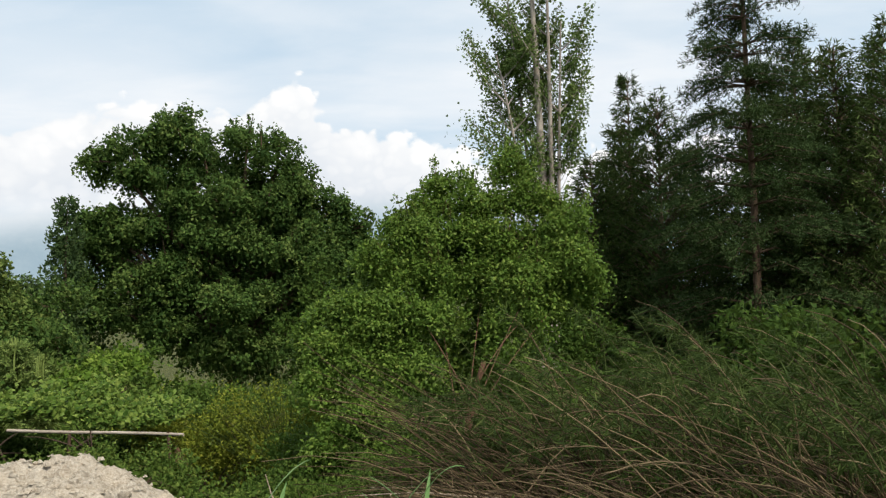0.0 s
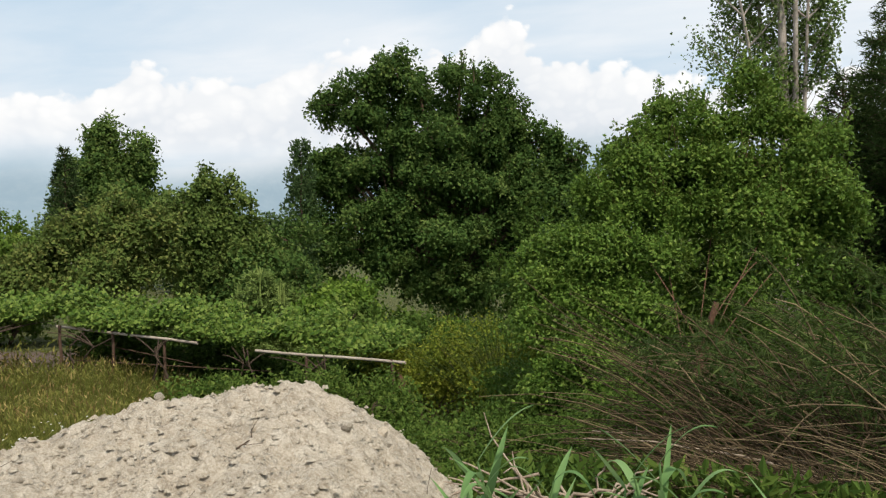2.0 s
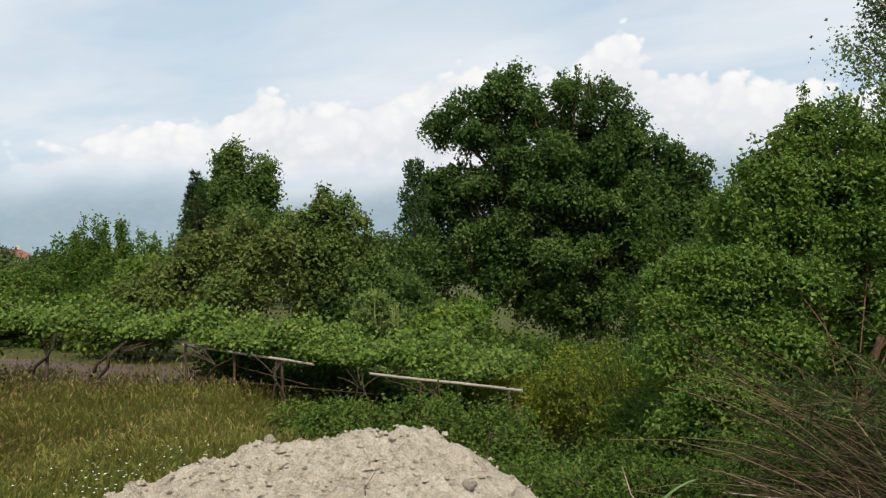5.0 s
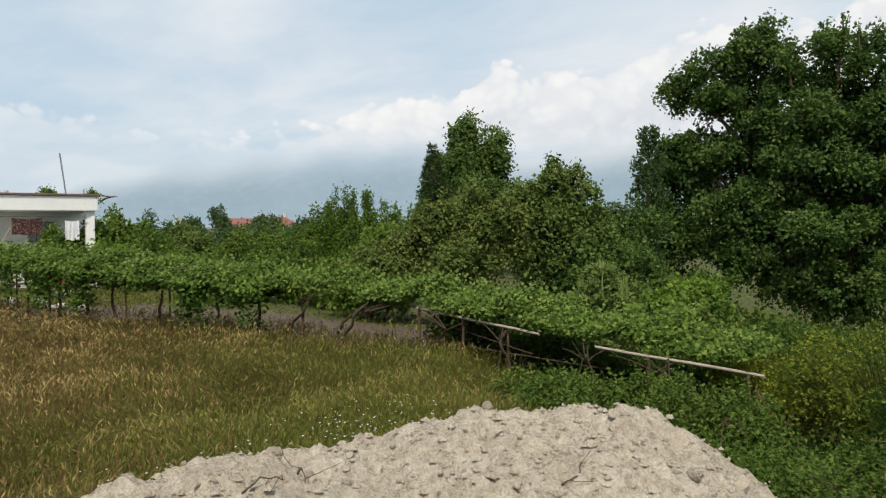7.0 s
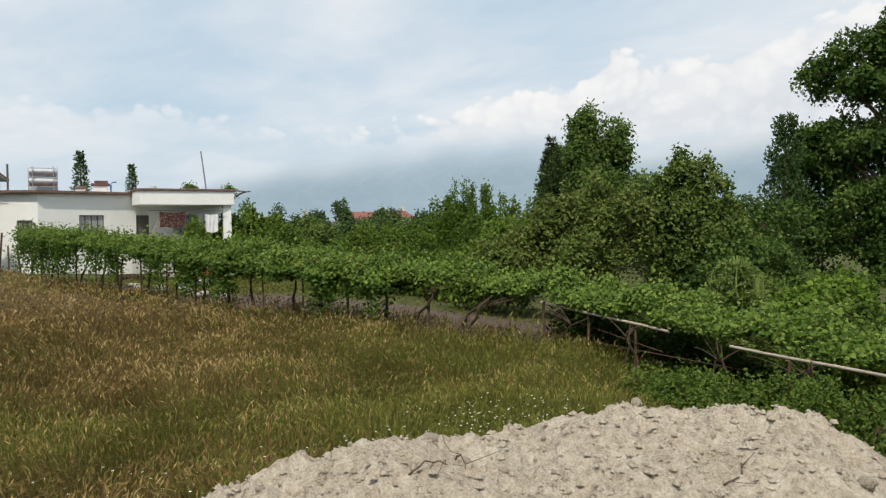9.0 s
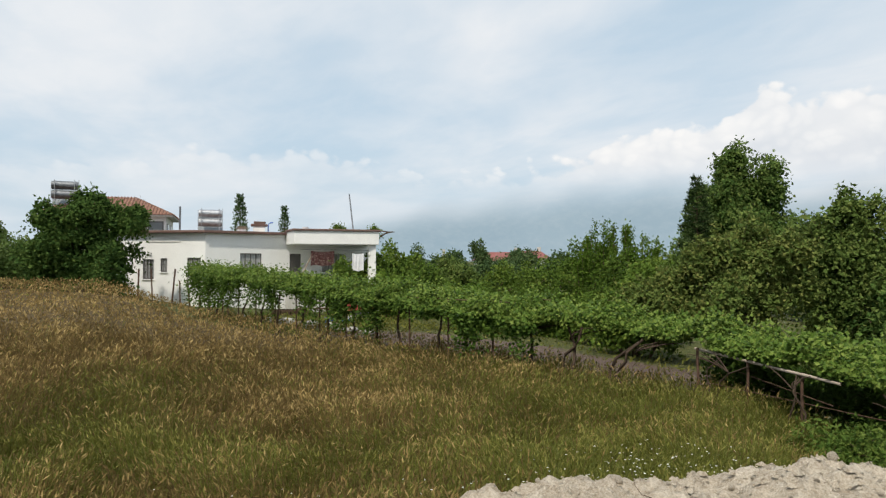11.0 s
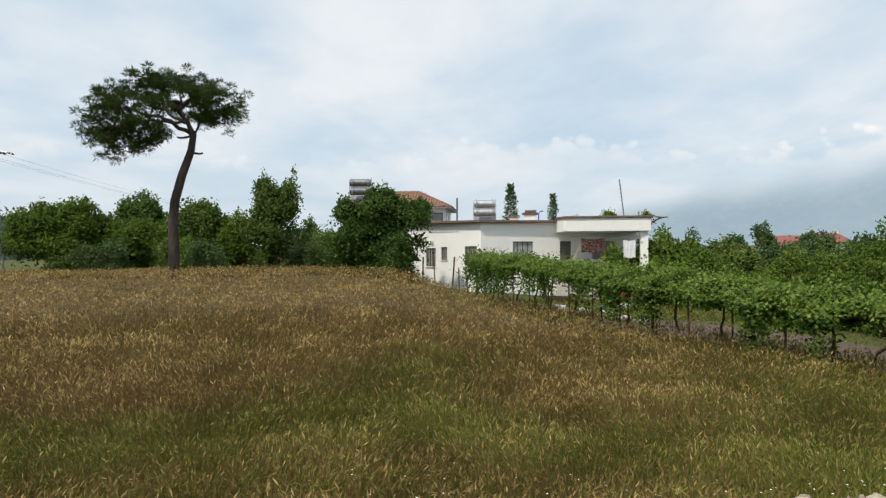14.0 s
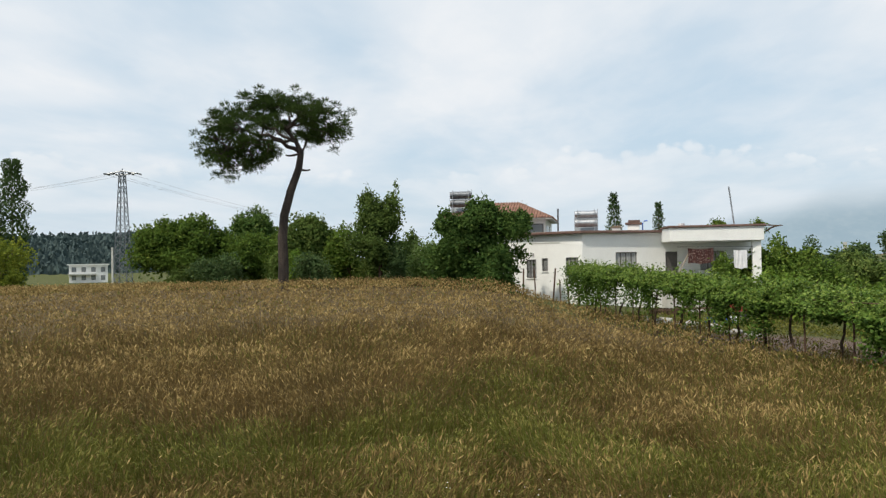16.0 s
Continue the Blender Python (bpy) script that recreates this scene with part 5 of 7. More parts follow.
B = np.stack([x, y, ground_z(x, y)], -1)


def stalks(B, hmean, width, ear, lean=0.16, tall=0.0, wind=None):
    """Stalks with a drooping ear and one blade: (V, F of quads)."""
    n = len(B)
    R = np.hypot(B[:, 0], B[:, 1])
    wide = np.maximum(1.0, R / 13.5)[:, None]
    h = (hmean * (1 + 0.13 * rng.normal(size=n) + tall))[:, None]
    a = rng.uniform(0, 6.28, n)
    side = np.stack([np.cos(a), np.sin(a), 0 * a], -1)
    w0 = rng.uniform(0, 6.28, n)
    tilt = np.stack([np.cos(w0), np.sin(w0), 0 * a], -1) * np.abs(rng.normal(size=(n, 1))) * lean
    if wind is not None:
        tilt = tilt + np.stack([np.cos(wind), np.sin(wind), 0 * wind], -1) * lean * 1.3
    top = B + tilt * h + h * np.array((0, 0, 1.0))
    s = side * width * wide
    d = unit(tilt * 1.2 + rng.normal(size=(n, 3)) * 0.34 + (0, 0, 0.55))
    e = ear * rng.uniform(0.7, 1.3, (n, 1)) * (0.72 + 0.28 * smooth(R, 7, 18))[:, None]
    ew = side * e * 0.10 * wide
    bl = B + tilt * h * 0.4 + h * np.array((0, 0, 0.55))
    bd = np.stack([np.cos(a + 1), np.sin(a + 1), 0.5 + 0 * a], -1) * 0.16
    V = np.stack([B - s, B + s, top + s * 0.5, top - s * 0.5,
                  top, top + d * e * 0.5 + ew, top + d * e, top + d * e * 0.5 - ew,
                  bl - s * 0.3, bl + bd * 0.5 + s * 1.3, bl + bd + (0, 0, -0.05), bl + bd * 0.5 - s * 1.3], 1)
    V = V.reshape(n, 3, 4, 3)
    keep = np.ones((n, 3), bool)
    keep[:, 2] = R < 10
    keep[:, 0] = R < 22
    V = V[keep]
    return V.reshape(-1, 3), np.arange(4 * len(V)).reshape(-1, 4), keep


sel = B[is_ripe]
rough = (clump - clump.mean()) / max(float(clump.std()), 0.001)
blow = 6.0 * lumps(x, y, 0.35, 2, 9.0)
V, F, kp = stalks(sel, 0.50, 0.0036, 0.105, 0.2, 0.10 * rough[is_ripe], blow[is_ripe])
own = np.clip(0.46 + 0.12 * patch[is_ripe] + 0.19 * rough[is_ripe] + 0.36 * rng.normal(size=len(sel)), 0, 1)
# shade between the ears is put into the tint: stems darkest, then blades
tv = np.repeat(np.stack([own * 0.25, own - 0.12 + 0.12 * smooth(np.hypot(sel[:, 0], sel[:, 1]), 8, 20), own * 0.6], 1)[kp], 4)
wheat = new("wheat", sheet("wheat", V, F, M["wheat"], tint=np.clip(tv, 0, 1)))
tagged(wheat, "ripening brown wheat standing over a sloping field", "wheat", kind="stuff")
sel = B[~is_ripe]
V, F, kp = stalks(sel, 0.42, 0.0040, 0.095, 0.24, 0.12 * rough[~is_ripe], blow[~is_ripe])
own = np.clip(0.47 + 0.13 * rough[~is_ripe] + 0.33 * rng.normal(size=len(sel)), 0, 1)
# stems and blades again carry the shade of the gaps in their tint
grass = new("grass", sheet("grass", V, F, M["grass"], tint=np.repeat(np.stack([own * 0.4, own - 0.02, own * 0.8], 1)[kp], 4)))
tagged(grass, "tall green grass and weeds at the field's edge", "grass", kind="stuff")

# daisies in the near grass
q = 420
a = np.concatenate([rng.normal(46, 5, q // 2), rng.uniform(40, 95, q // 2)])
r = np.concatenate([rng.normal(7.4, 0.9, q // 2), rng.uniform(5.2, 7.6, q // 2)])
x, y = -r * np.sin(np.radians(a)), r * np.cos(np.radians(a))
z = ground_z(x, y) + rng.uniform(0.36, 0.58, q)
ring = np.arange(6) * math.pi / 3
V = np.stack([x[:, None] + 0.011 * np.cos(ring), y[:, None] + 0.011 * np.sin(ring), z[:, None] + 0.004 * np.sin(ring * 3)], -1).reshape(-1, 3)
daisy = new("daisies", sheet("daisies", V, np.arange(6 * q).reshape(-1, 6), M["flower"]))
tagged(daisy, "small white daisies scattered in the grass", "flowers", kind="stuff")
# weeds under the vines and between their rows
q = 16000
x = rng.uniform(-37, -10, q)
y = row_y(x) + rng.uniform(-0.6, 9.0, q)
y = y + 0.25 * np.sin(x * 5.0) * np.sin(y * 3.0)
keepw = (y < row_y(x) + 0.2) | (rng.uniform(0, 1, q) < 0.12) | (x < -29)
C = np.stack([x, y, ground_z(x, y) + rng.uniform(0.0, 0.28, q)], -1)[keepw]
V, F = leaves(C, 0.17, 0.3, 0.5, -0.6)
under = new("vineyard_weeds", sheet("vineyard_weeds", V, F, M["grass"], tint=tints(len(C), 0.35, 0.3)))
tagged(under, "low weeds on the tilled soil under vines", "weeds", kind="stuff")
# weeds that cover the banks of the gully
q = 45000
a, r = rng.uniform(-38, 40, q), 4.6 * np.exp(rng.uniform(0, 1, q) * math.log(30 / 4.6))
x, y = -r * np.sin(np.radians(a)), r * np.cos(np.radians(a))
ok = ~((a > 13) & (r < 6.2))
C = np.stack([x, y, ground_z(x, y) + rng.uniform(0.0, 0.32, q)], -1)[ok]
V, F = leaves(C, 0.11, 0.4, 0.5, -0.5)
weeds = new("weeds", sheet("weeds", V, F, M["bramble"], tint=tints(len(C), 0.4, 0.25)))
tagged(weeds, "low green weeds on the banks of the gully", "weeds", kind="stuff")


# ---------- vine trellis ----------
def row_at(x):
    return np.array((x, row_y(x), float(ground_z(x, row_y(x)))))


trellis = thing("vine_trellis", tuple(row_at(-12.0)), "low trellis of rusty posts and pale poles", "trellis")
TO = np.array(trellis.matrix_world.translation)


def pole(name, a, b, r, material, label=""):
    V, F = tubes([(np.stack([np.array(a) + (np.array(b) - np.array(a)) * t for t in np.linspace(0, 1, 6)]) + rng.normal(size=(6, 3)) * r * 0.2 - TO, np.full(6, r))], 8)
    child(name, sheet(name, V, F, M[material], True), trellis, label)


def spot(az, d, z):
    return np.array((-d * math.sin(radians(az)), d * math.cos(radians(az)), z + EYE))


PA, PB, PC, PE = spot(45.0, 15.5, -1.72), spot(35.6, 13.9, -2.02), spot(31.3, 13.5, -2.18), spot(19.5, 12.5, -2.34)
pole("top_pole", PA, PB, 0.027, "pole", "pale weathered horizontal pole")
pole("top_pole", PC, PE, 0.027, "pole", "pale weathered horizontal pole")
for az, d, z, lean in ((20.6, 12.58, -2.33, -0.12), (27.4, 13.1, -2.24, 0), (41.4, 14.8, -1.84, 0), (37.9, 14.3, -1.95, 0.03), (44.8, 15.4, -1.72, 0)):
    t = spot(az, d, z)
    pole("post", t + (0, 0, 0.03), (t[0] - lean, t[1], float(ground_z(t[0], t[1])) - 0.2), 0.028, "rust")
for x in np.arange(-15.8, -36.5, -1.75):
    g = row_at(x)
    pole("post", g + (0, -0.55, 1.9), g + (0.02, -0.55, -0.2), 0.026, "rust")
for off, hgt in ((-0.55, 1.86), (0.5, 1.9)):
    for x0 in np.arange(-15, -30, -6.0):
        pole("wire_rail", row_at(x0) + (0, off, hgt), row_at(x0 - 6) + (0, off, hgt), 0.012, "rust")
for az0, az1, z in ((44, 30, -2.6), (42, 36, -2.35)):
    pole("wire", spot(az0, 15.2, z + 0.25), spot(az1, 13.6, z), 0.008, "rust")
# withered bundle tied to the end post
e = spot(20.1, 12.5, -2.75)
bundle = thing("withered_bundle", tuple(e + (0, 0, -0.55)), "withered reddish bundle hanging from the end post", "dry bundle")
lines = [(curve3((0, 0, 0.78), (0.06 + rng.normal() * 0.03, rng.normal() * 0.03, 0.62), (0.10 + rng.normal() * 0.07, rng.normal() * 0.06, rng.uniform(0.36, 0.52)), 6), np.linspace(0.006, 0.003, 6)) for q in range(60)]
V, F = tubes(lines, 4)
child("straw", sheet("straw", V, F, M["redbark"], True), bundle, kind="stuff")


def beam_z(x):
    """Height of the leafy roof along the row."""
    return np.interp(x, [-38, -30, -22, -15.5, -11, -8.0, -6.9, -4.0], np.array([-0.55, -0.85, -1.15, -1.35, -1.66, -2.0, -2.1, -2.38]) + EYE)


vx = list(np.arange(-5.3, -36.0, -1.6) + rng.uniform(-0.35, 0.35, 20))
for q, x in enumerate(vx):
    g = row_at(x)
    ob = thing("grape_vine", tuple(g + (0, -0.45, 0)), "old grape vine with twisted dark trunk and bright leaves", "grape vine", "vines on the trellis")
    o = np.array(ob.matrix_world.translation)
    hz = float(beam_z(x)) - o[2]
    lines = []
    for s in range(2):
        dx = rng.normal() * 0.35
        pts = curve3((dx * 0.2, rng.normal() * 0.1, -0.15), (dx + rng.normal() * 0.3, rng.normal() * 0.2, hz * 0.35), (rng.normal() * 0.3, 0.2, hz), 9) + rng.normal(size=(9, 3)) * 0.03
        pts[2:-1] += np.cumsum(rng.normal(size=(6, 3)) * (0.06, 0.04, 0.02), 0)
        lines.append((pts, np.linspace(0.055, 0.026, 9) * (1.0 if x < -11 else 0.5)))
    for s in range(4):
        e = np.array((rng.uniform(-0.9, 0.9), rng.uniform(-0.3, 1.3), hz + rng.uniform(-0.1, 0.1)))
        lines.append((curve3((0, 0.2, hz * 0.8), e * (0.5, 0.5, 1.0), e, 5), np.linspace(0.015, 0.006, 5)))
    if x < -14:
        lines = lines[1:]
    V, F = tubes(lines, 7)
    child("trunk", sheet("trunk", V, F, M["vinewood"], True), ob, "dark twisted trunk")
    near = smooth(-x, 30, 12)
    m = int(1700 + 3300 * near)
    lx, ly = rng.uniform(-0.95, 0.95, m), rng.uniform(-0.75, 1.0 + 0.35 * near, m)
    bulge = 0.14 * np.sin((lx + x) * 2.7) + 0.10 * np.sin((lx + x) * 6.1 + ly * 2)
    lz = beam_z(lx + x) - o[2] + 0.02 + bulge + np.abs(rng.normal(size=m)) * 0.17 * (1.25 - 0.35 * np.abs(ly - 0.3))
    lz = np.where(lx + x > -14.6, np.maximum(lz, beam_z(lx + x) - o[2] + 0.12 + 0.05 * rng.normal(size=m)), lz)
    slope = row_y(lx + x) - row_y(x)
    C = np.stack([lx, ly + slope + 0.2 + 1.1 * smooth(lx + x, -14.6, -12.2), lz], -1)
    # shoots that hang over the front edge
    long = 1.0 if rng.uniform() < 0.45 or x < -27 else 0.32
    hang = int((1900 if x > -24 else 1500) * rng.uniform(0.6, 1.2) * (0.35 + 0.65 * long))
    if -x > 14.0:
        cx = np.repeat(rng.uniform(-0.9, 0.9, 12), hang // 12 + 1)[:hang]
        dn = rng.uniform(0, 1, hang) ** 1.5 * np.repeat(rng.uniform(0.15, 1.4, 12) * long, hang // 12 + 1)[:hang]
        H = np.stack([cx + rng.normal(size=hang) * 0.09, -0.35 + rng.normal(size=hang) * 0.16, beam_z(cx + x) - o[2] - dn + 0.1], -1)
        C = np.concatenate([C, H])
    if x < -33.2:
        m2 = 1500
        H = np.stack([rng.uniform(-1.0, 1.0, m2), rng.normal(size=m2) * 0.45, rng.uniform(0.25, 1.0, m2) * (hz + 0.35)], -1)
        C = np.concatenate([C, H])
    # shade under the leafy roof is put into the lower leaves' tint
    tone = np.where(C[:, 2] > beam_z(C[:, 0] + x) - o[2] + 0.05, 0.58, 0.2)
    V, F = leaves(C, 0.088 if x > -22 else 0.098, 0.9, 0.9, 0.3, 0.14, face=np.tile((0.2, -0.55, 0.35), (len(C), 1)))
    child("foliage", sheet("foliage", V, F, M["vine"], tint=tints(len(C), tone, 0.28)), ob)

# clump of dry broom that fans out above the gully
ob = thing("dry_broom", at_az(11.6, 14.2), "pale clump of dry broom stalks fanning out", "shrub")
lines = []
for q in range(170):
    w, t = rng.uniform(0, 6.28), rng.uniform(0.15, 1.0)
    ln = rng.uniform(1.9, 3.0)
    e = np.array((math.cos(w) * 0.75 * t - 0.45 * t, math.sin(w) * 0.6 * t, 1 - 0.18 * t)) * ln
    lines.append((curve3((rng.normal() * 0.1, rng.normal() * 0.1, -0.1), e * (0.35, 0.35, 0.6), e, 5), np.linspace(0.009, 0.003, 5)))
V, F = tubes(lines, 3)
child("stalk_fan", sheet("stalk_fan", V, F, M["cane_leaf"], True, tint=np.repeat(rng.uniform(0.4, 1.0, len(lines)), 15)), ob, kind="stuff")


# ---------- white house ----------
def bearing_on(p, d, az):
    """How far along the line from p in the way d the bearing az meets it."""
    s, c = -math.sin(radians(az)), math.cos(radians(az))
    return (p[1] * s - p[0] * c) / (d[0] * c - d[1] * s)


def wall_run(parent, p, q, z0, z1, holes, material, depth=0.25, name="wall", label=""):
    """A wall from p to q (outside to its right when going from p to q), pierced by holes (s0, s1, za, zb)."""
    p, q = Vector(p), Vector(q)
    ln = (q - p).length
    turn = math.degrees(math.atan2(q.y - p.y, q.x - p.x))
    cuts = sorted({0.0, ln, *[s for h in holes for s in h[:2]]})
    items = []
    for a, b in zip(cuts, cuts[1:]):
        over = [h for h in holes if h[0] < (a + b) / 2 < h[1]]
        z = z0
        for h in sorted(over, key=lambda h: h[2]):
            items.append((a, b, 0, depth, z, h[2]))
            z = h[3]
        items.append((a, b, 0, depth, z, z1))
    o = parent.matrix_world.translation
    bm = boxes(items)
    bmesh.ops.remove_doubles(bm, verts=bm.verts[:], dist=1e-4)
    m = pose(p.x - o.x, p.y - o.y, -o.z, 0, 0, turn)
    part(name, bm, material, parent, label, m)
    return m


def window(parent, m, s0, s1, za, zb, bars=True, panes=2, name="window", curtain=False):
    """A framed window with glass panes, sill and iron bars, in a wall's own measures."""
    fr = 0.05
    items = [(s0, s1, 0.08, 0.14, za, za + fr), (s0, s1, 0.08, 0.14, zb - fr, zb), (s0, s0 + fr, 0.08, 0.14, za + fr, zb - fr), (s1 - fr, s1, 0.08, 0.14, za + fr, zb - fr)]
    w = (s1 - s0) / panes
    for k in range(1, panes):
        items.append((s0 + k * w - 0.03, s0 + k * w + 0.03, 0.08, 0.14, za + fr, zb - fr))
    fo = part(name, boxes(items), M["frame"], parent, "", m)
    for k in range(panes):
        part("pane", boxes([(s0 + k * w + 0.03, s0 + (k + 1) * w - 0.03, 0.105, 0.112, za + fr, zb - fr)]), M["curtained"], fo)
    if curtain:
        part("curtain", boxes([(s0 + fr, s0 + (s1 - s0) * 0.45, 0.16, 0.17, za + fr, zb - fr)]), M["curtain"], fo)
    part("sill", boxes([(s0 - 0.06, s1 + 0.06, -0.06, 0.10, za - 0.06, za - 0.004)], 0.008), M["paint"], fo)
    if bars:
        bi = [(s, s + 0.022, -0.03, -0.014, za, zb) for s in np.arange(s0 + 0.06, s1 - 0.03, 0.15)]
        bi += [(s0 - 0.02, s1 + 0.02, -0.034, -0.018, z, z + 0.02) for z in (za + 0.1, (za + zb) / 2, zb - 0.12)]
        part("bars", boxes(bi), M["iron"], fo, "black iron window bars")


HC, HL, HE = (-44.2, 6.5), (-48.6, 1.15), (-46.4, 17.5)
house = thing("white_house", (-46, 8, at_az(80, 46)[2]), "single-storey white plastered house with flat roof", "house")
HO = np.array(house.matrix_world.translation)
ROOF = EYE + 1.60
BASE = EYE - 3.2
d1 = Vector((HL[0] - HC[0], HL[1] - HC[1])).normalized()
d2 = Vector((HE[0] - HC[0], HE[1] - HC[1])).normalized()
L1 = (Vector(HL) - Vector(HC)).length


def left_hole(a, b, za, zb):
    s0, s1 = bearing_on(HC, d1, a), bearing_on(HC, d1, b)
    return (L1 - s1, L1 - s0, za + EYE, zb + EYE)


lh = [left_hole(81.95, 82.9, -1.05, 0.14), left_hole(84.3, 84.75, -0.72, 0.10), left_hole(85.2, 85.95, -1.15, 0.04)]
m1 = wall_run(house, (*HL, 0), (*HC, 0), BASE, ROOF, lh, M["paint"])
for h, n in zip(lh, (3, 1, 3)):
    window(house, m1, *h, panes=n)


def front_hole(a, b, za, zb):
    return (bearing_on(HC, d2, a), bearing_on(HC, d2, b), za + EYE, zb + EYE)


fh = [front_hole(79.1, 77.5, -0.85, 0.42), front_hole(75.4, 74.5, -1.9, 0.42), front_hole(72.9, 71.2, -0.75, 0.42)]
m2 = wall_run(house, (*HC, 0), (*HE, 0), BASE, ROOF, fh, M["paint"])
window(house, m2, *fh[0], panes=4, bars=False, curtain=True)
window(house, m2, *fh[2], panes=3, bars=False)
s0, s1, za, zb = fh[1]
door = part("door", boxes([(s0, s1, 0.10, 0.15, za, zb)], 0.006), M["frame"], house, "dark porch door", m2)
part("door_handle", boxes([(s1 - 0.14, s1 - 0.04, 0.05, 0.09, za + 1.0, za + 1.03)], 0.004), M["steel"], door)
HB1, HB2 = (-57.5, 17.0), (-57.0, 1.0)
wall_run(house, (*HE, 0), (*HB1, 0), BASE, ROOF, [], M["paint"])
wall_run(house, (*HB1, 0), (*HB2, 0), BASE, ROOF, [], M["paint"])
wall_run(house, (*HB2, 0), (*HL, 0), BASE, ROOF, [], M["paint"])


def slab(name, pts, z0, z1, material, parent, label="", bevel=0.0):
    bm = bmesh.new()
    o = parent.matrix_world.translation
    lo = [bm.verts.new((x - o.x, y - o.y, z0 - o.z)) for x, y in pts]
    hi = [bm.verts.new((x - o.x, y - o.y, z1 - o.z)) for x, y in pts]
    bm.faces.new(lo[::-1])
    bm.faces.new(hi)
    n = len(pts)
    for k in range(n):
        bm.faces.new((lo[k], lo[(k + 1) % n], hi[(k + 1) % n], hi[k]))
    bmesh.ops.recalc_face_normals(bm, faces=bm.faces[:])
    if bevel:
        bmesh.ops.bevel(bm, geom=bm.edges[:], offset=bevel, segments=1, affect="EDGES")
    return part(name, bm, material, parent, label)


ring = [(HC[0] + 0.32, HC[1] - 0.12), (HE[0] + 0.3, HE[1] + 0.25), (HB1[0] - 0.2, HB1[1] + 0.2), (HB2[0] - 0.2, HB2[1] - 0.3), (HL[0] + 0.1, HL[1] - 0.35)]
slab("roof", ring, ROOF + 0.003, ROOF + 0.16, M["trim"], house, "flat roof with brown-red weathered edge", 0.02)
porch = [(-45.35, 11.55), (-42.30, 11.26), (-41.25, 16.25), (-46.2, 17.35)]
slab("porch_roof", porch, EYE + 0.98, EYE + 1.78, M["paint"], house, "deep white concrete porch roof", 0.02)
slab("porch_roof_edge", [(-45.4, 11.5), (-42.22, 11.18), (-41.15, 16.32), (-46.3, 17.5)], EYE + 1.784, EYE + 1.90, M["trim"], house, "brown-red weathered edge", 0.015)
slab("pillar", [(-41.62, 15.72), (-41.42, 16.12), (-42.1, 16.4), (-42.3, 15.9)], BASE, EYE + 0.977, M["paint"], house, "broad white porch pillar")
slab("porch_floor", [(-45.1, 11.5), (-42.2, 11.3), (-41.2, 16.3), (-46.1, 17.3)], BASE, EYE - 1.75, M["paint_shade"], house)
wall_run(house, (-45.6, 17.0, 0), (-42.2, 16.35, 0), BASE, EYE - 0.1, [], M["paint_shade"], 0.15, "parapet")
part("brace", boxes([(-0.04, 0.04, -0.04, 0.04, 0, 1.75)]), M["pole"], house, "", Matrix.Translation((-42.45 + 46, 11.7 - 8, EYE - 1.0 - HO[2])) @ pose(0, 0, 0, -28, 0, 0))
part("conduit", boxes([(L1 - 3.9, L1 - 1.6, -0.03, -0.01, EYE + 1.05, EYE + 1.10), (L1 - 3.7, L1 - 3.55, -0.10, -0.01, EYE + 0.3, EYE + 0.45)]), M["paint_shade"], house, "", m1)


def water_heater(at, label, s, turn, dark=False):
    """Two stacked tanks, a sloping collector and a rack."""
    ob = thing("solar_water_heater", at, label, "water heater", "solar water heaters", turn)
    mt = M["darksteel"] if dark else M["steel"]
    for z, nm in ((1.35 * s, "hot_tank"), (0.72 * s, "cold_tank")):
        bm = bmesh.new()
        bmesh.ops.create_cone(bm, cap_ends=True, segments=24, radius1=0.29 * s, radius2=0.29 * s, depth=1.6 * s)
        bmesh.ops.bevel(bm, geom=[e for e in bm.edges if abs(e.verts[0].co.z - e.verts[1].co.z) < 1e-5], offset=0.04 * s, segments=2, affect="EDGES")
        part(nm, bm, mt, ob, "", pose(0, 0, z, 0, 90, 0))
    for x in (-0.6 * s, 0.6 * s):
        for y in (-0.35 * s, 0.35 * s):
            part("leg", boxes([(x - 0.02, x + 0.02, y - 0.02, y + 0.02, -0.05, 1.7 * s)]), M["steel"], ob)
    part("collector", boxes([(-0.85 * s, 0.85 * s, -0.03, 0.03, 0, 1.5 * s)], 0.01), M["glass"], ob, "dark glass solar collector", pose(0, 0.5 * s, 0.05, -42, 0, 0))
    for x, z in ((0.835 * s, 1.75 * s), (-0.835 * s, 1.6 * s)):
        part("pipe", boxes([(x - 0.015 * s, x + 0.015 * s, -0.02, 0.02, 0.0, z)]), M["steel"], ob)


water_heater((-48.2, 7.4, ROOF + 0.16), "galvanised solar water heater tanks on the flat roof", 0.9, 82)
for a, d, w, h, mt, mt2 in ((79.0, 48.5, 0.55, 0.42, "paint", "darkstone"), (77.7, 48.5, 0.75, 0.75, "paint", "trim")):
    x, y = -d * math.sin(radians(a)), d * math.cos(radians(a))
    ch = thing("chimney", (x, y, ROOF + 0.16), "squat white chimney with a dark tiled cap", "chimney", "chimneys on the flat roof", a)
    part("stack", boxes([(-w / 2, w / 2, -w / 2, w / 2, -0.05, h * 0.6)], 0.01), M[mt], ch)
    part("cap", boxes([(-w * 0.7, w * 0.7, -w * 0.6, w * 0.6, h * 0.6, h * 0.78), (-w * 0.45, w * 0.55, -w * 0.4, w * 0.4, h * 0.78, h)], 0.02), M[mt2], ch, "dark weathered cap")
mast = thing("antenna_mast", (-43.5, 15.4, EYE + 1.9), "thin leaning grey pole on the porch roof", "pole")
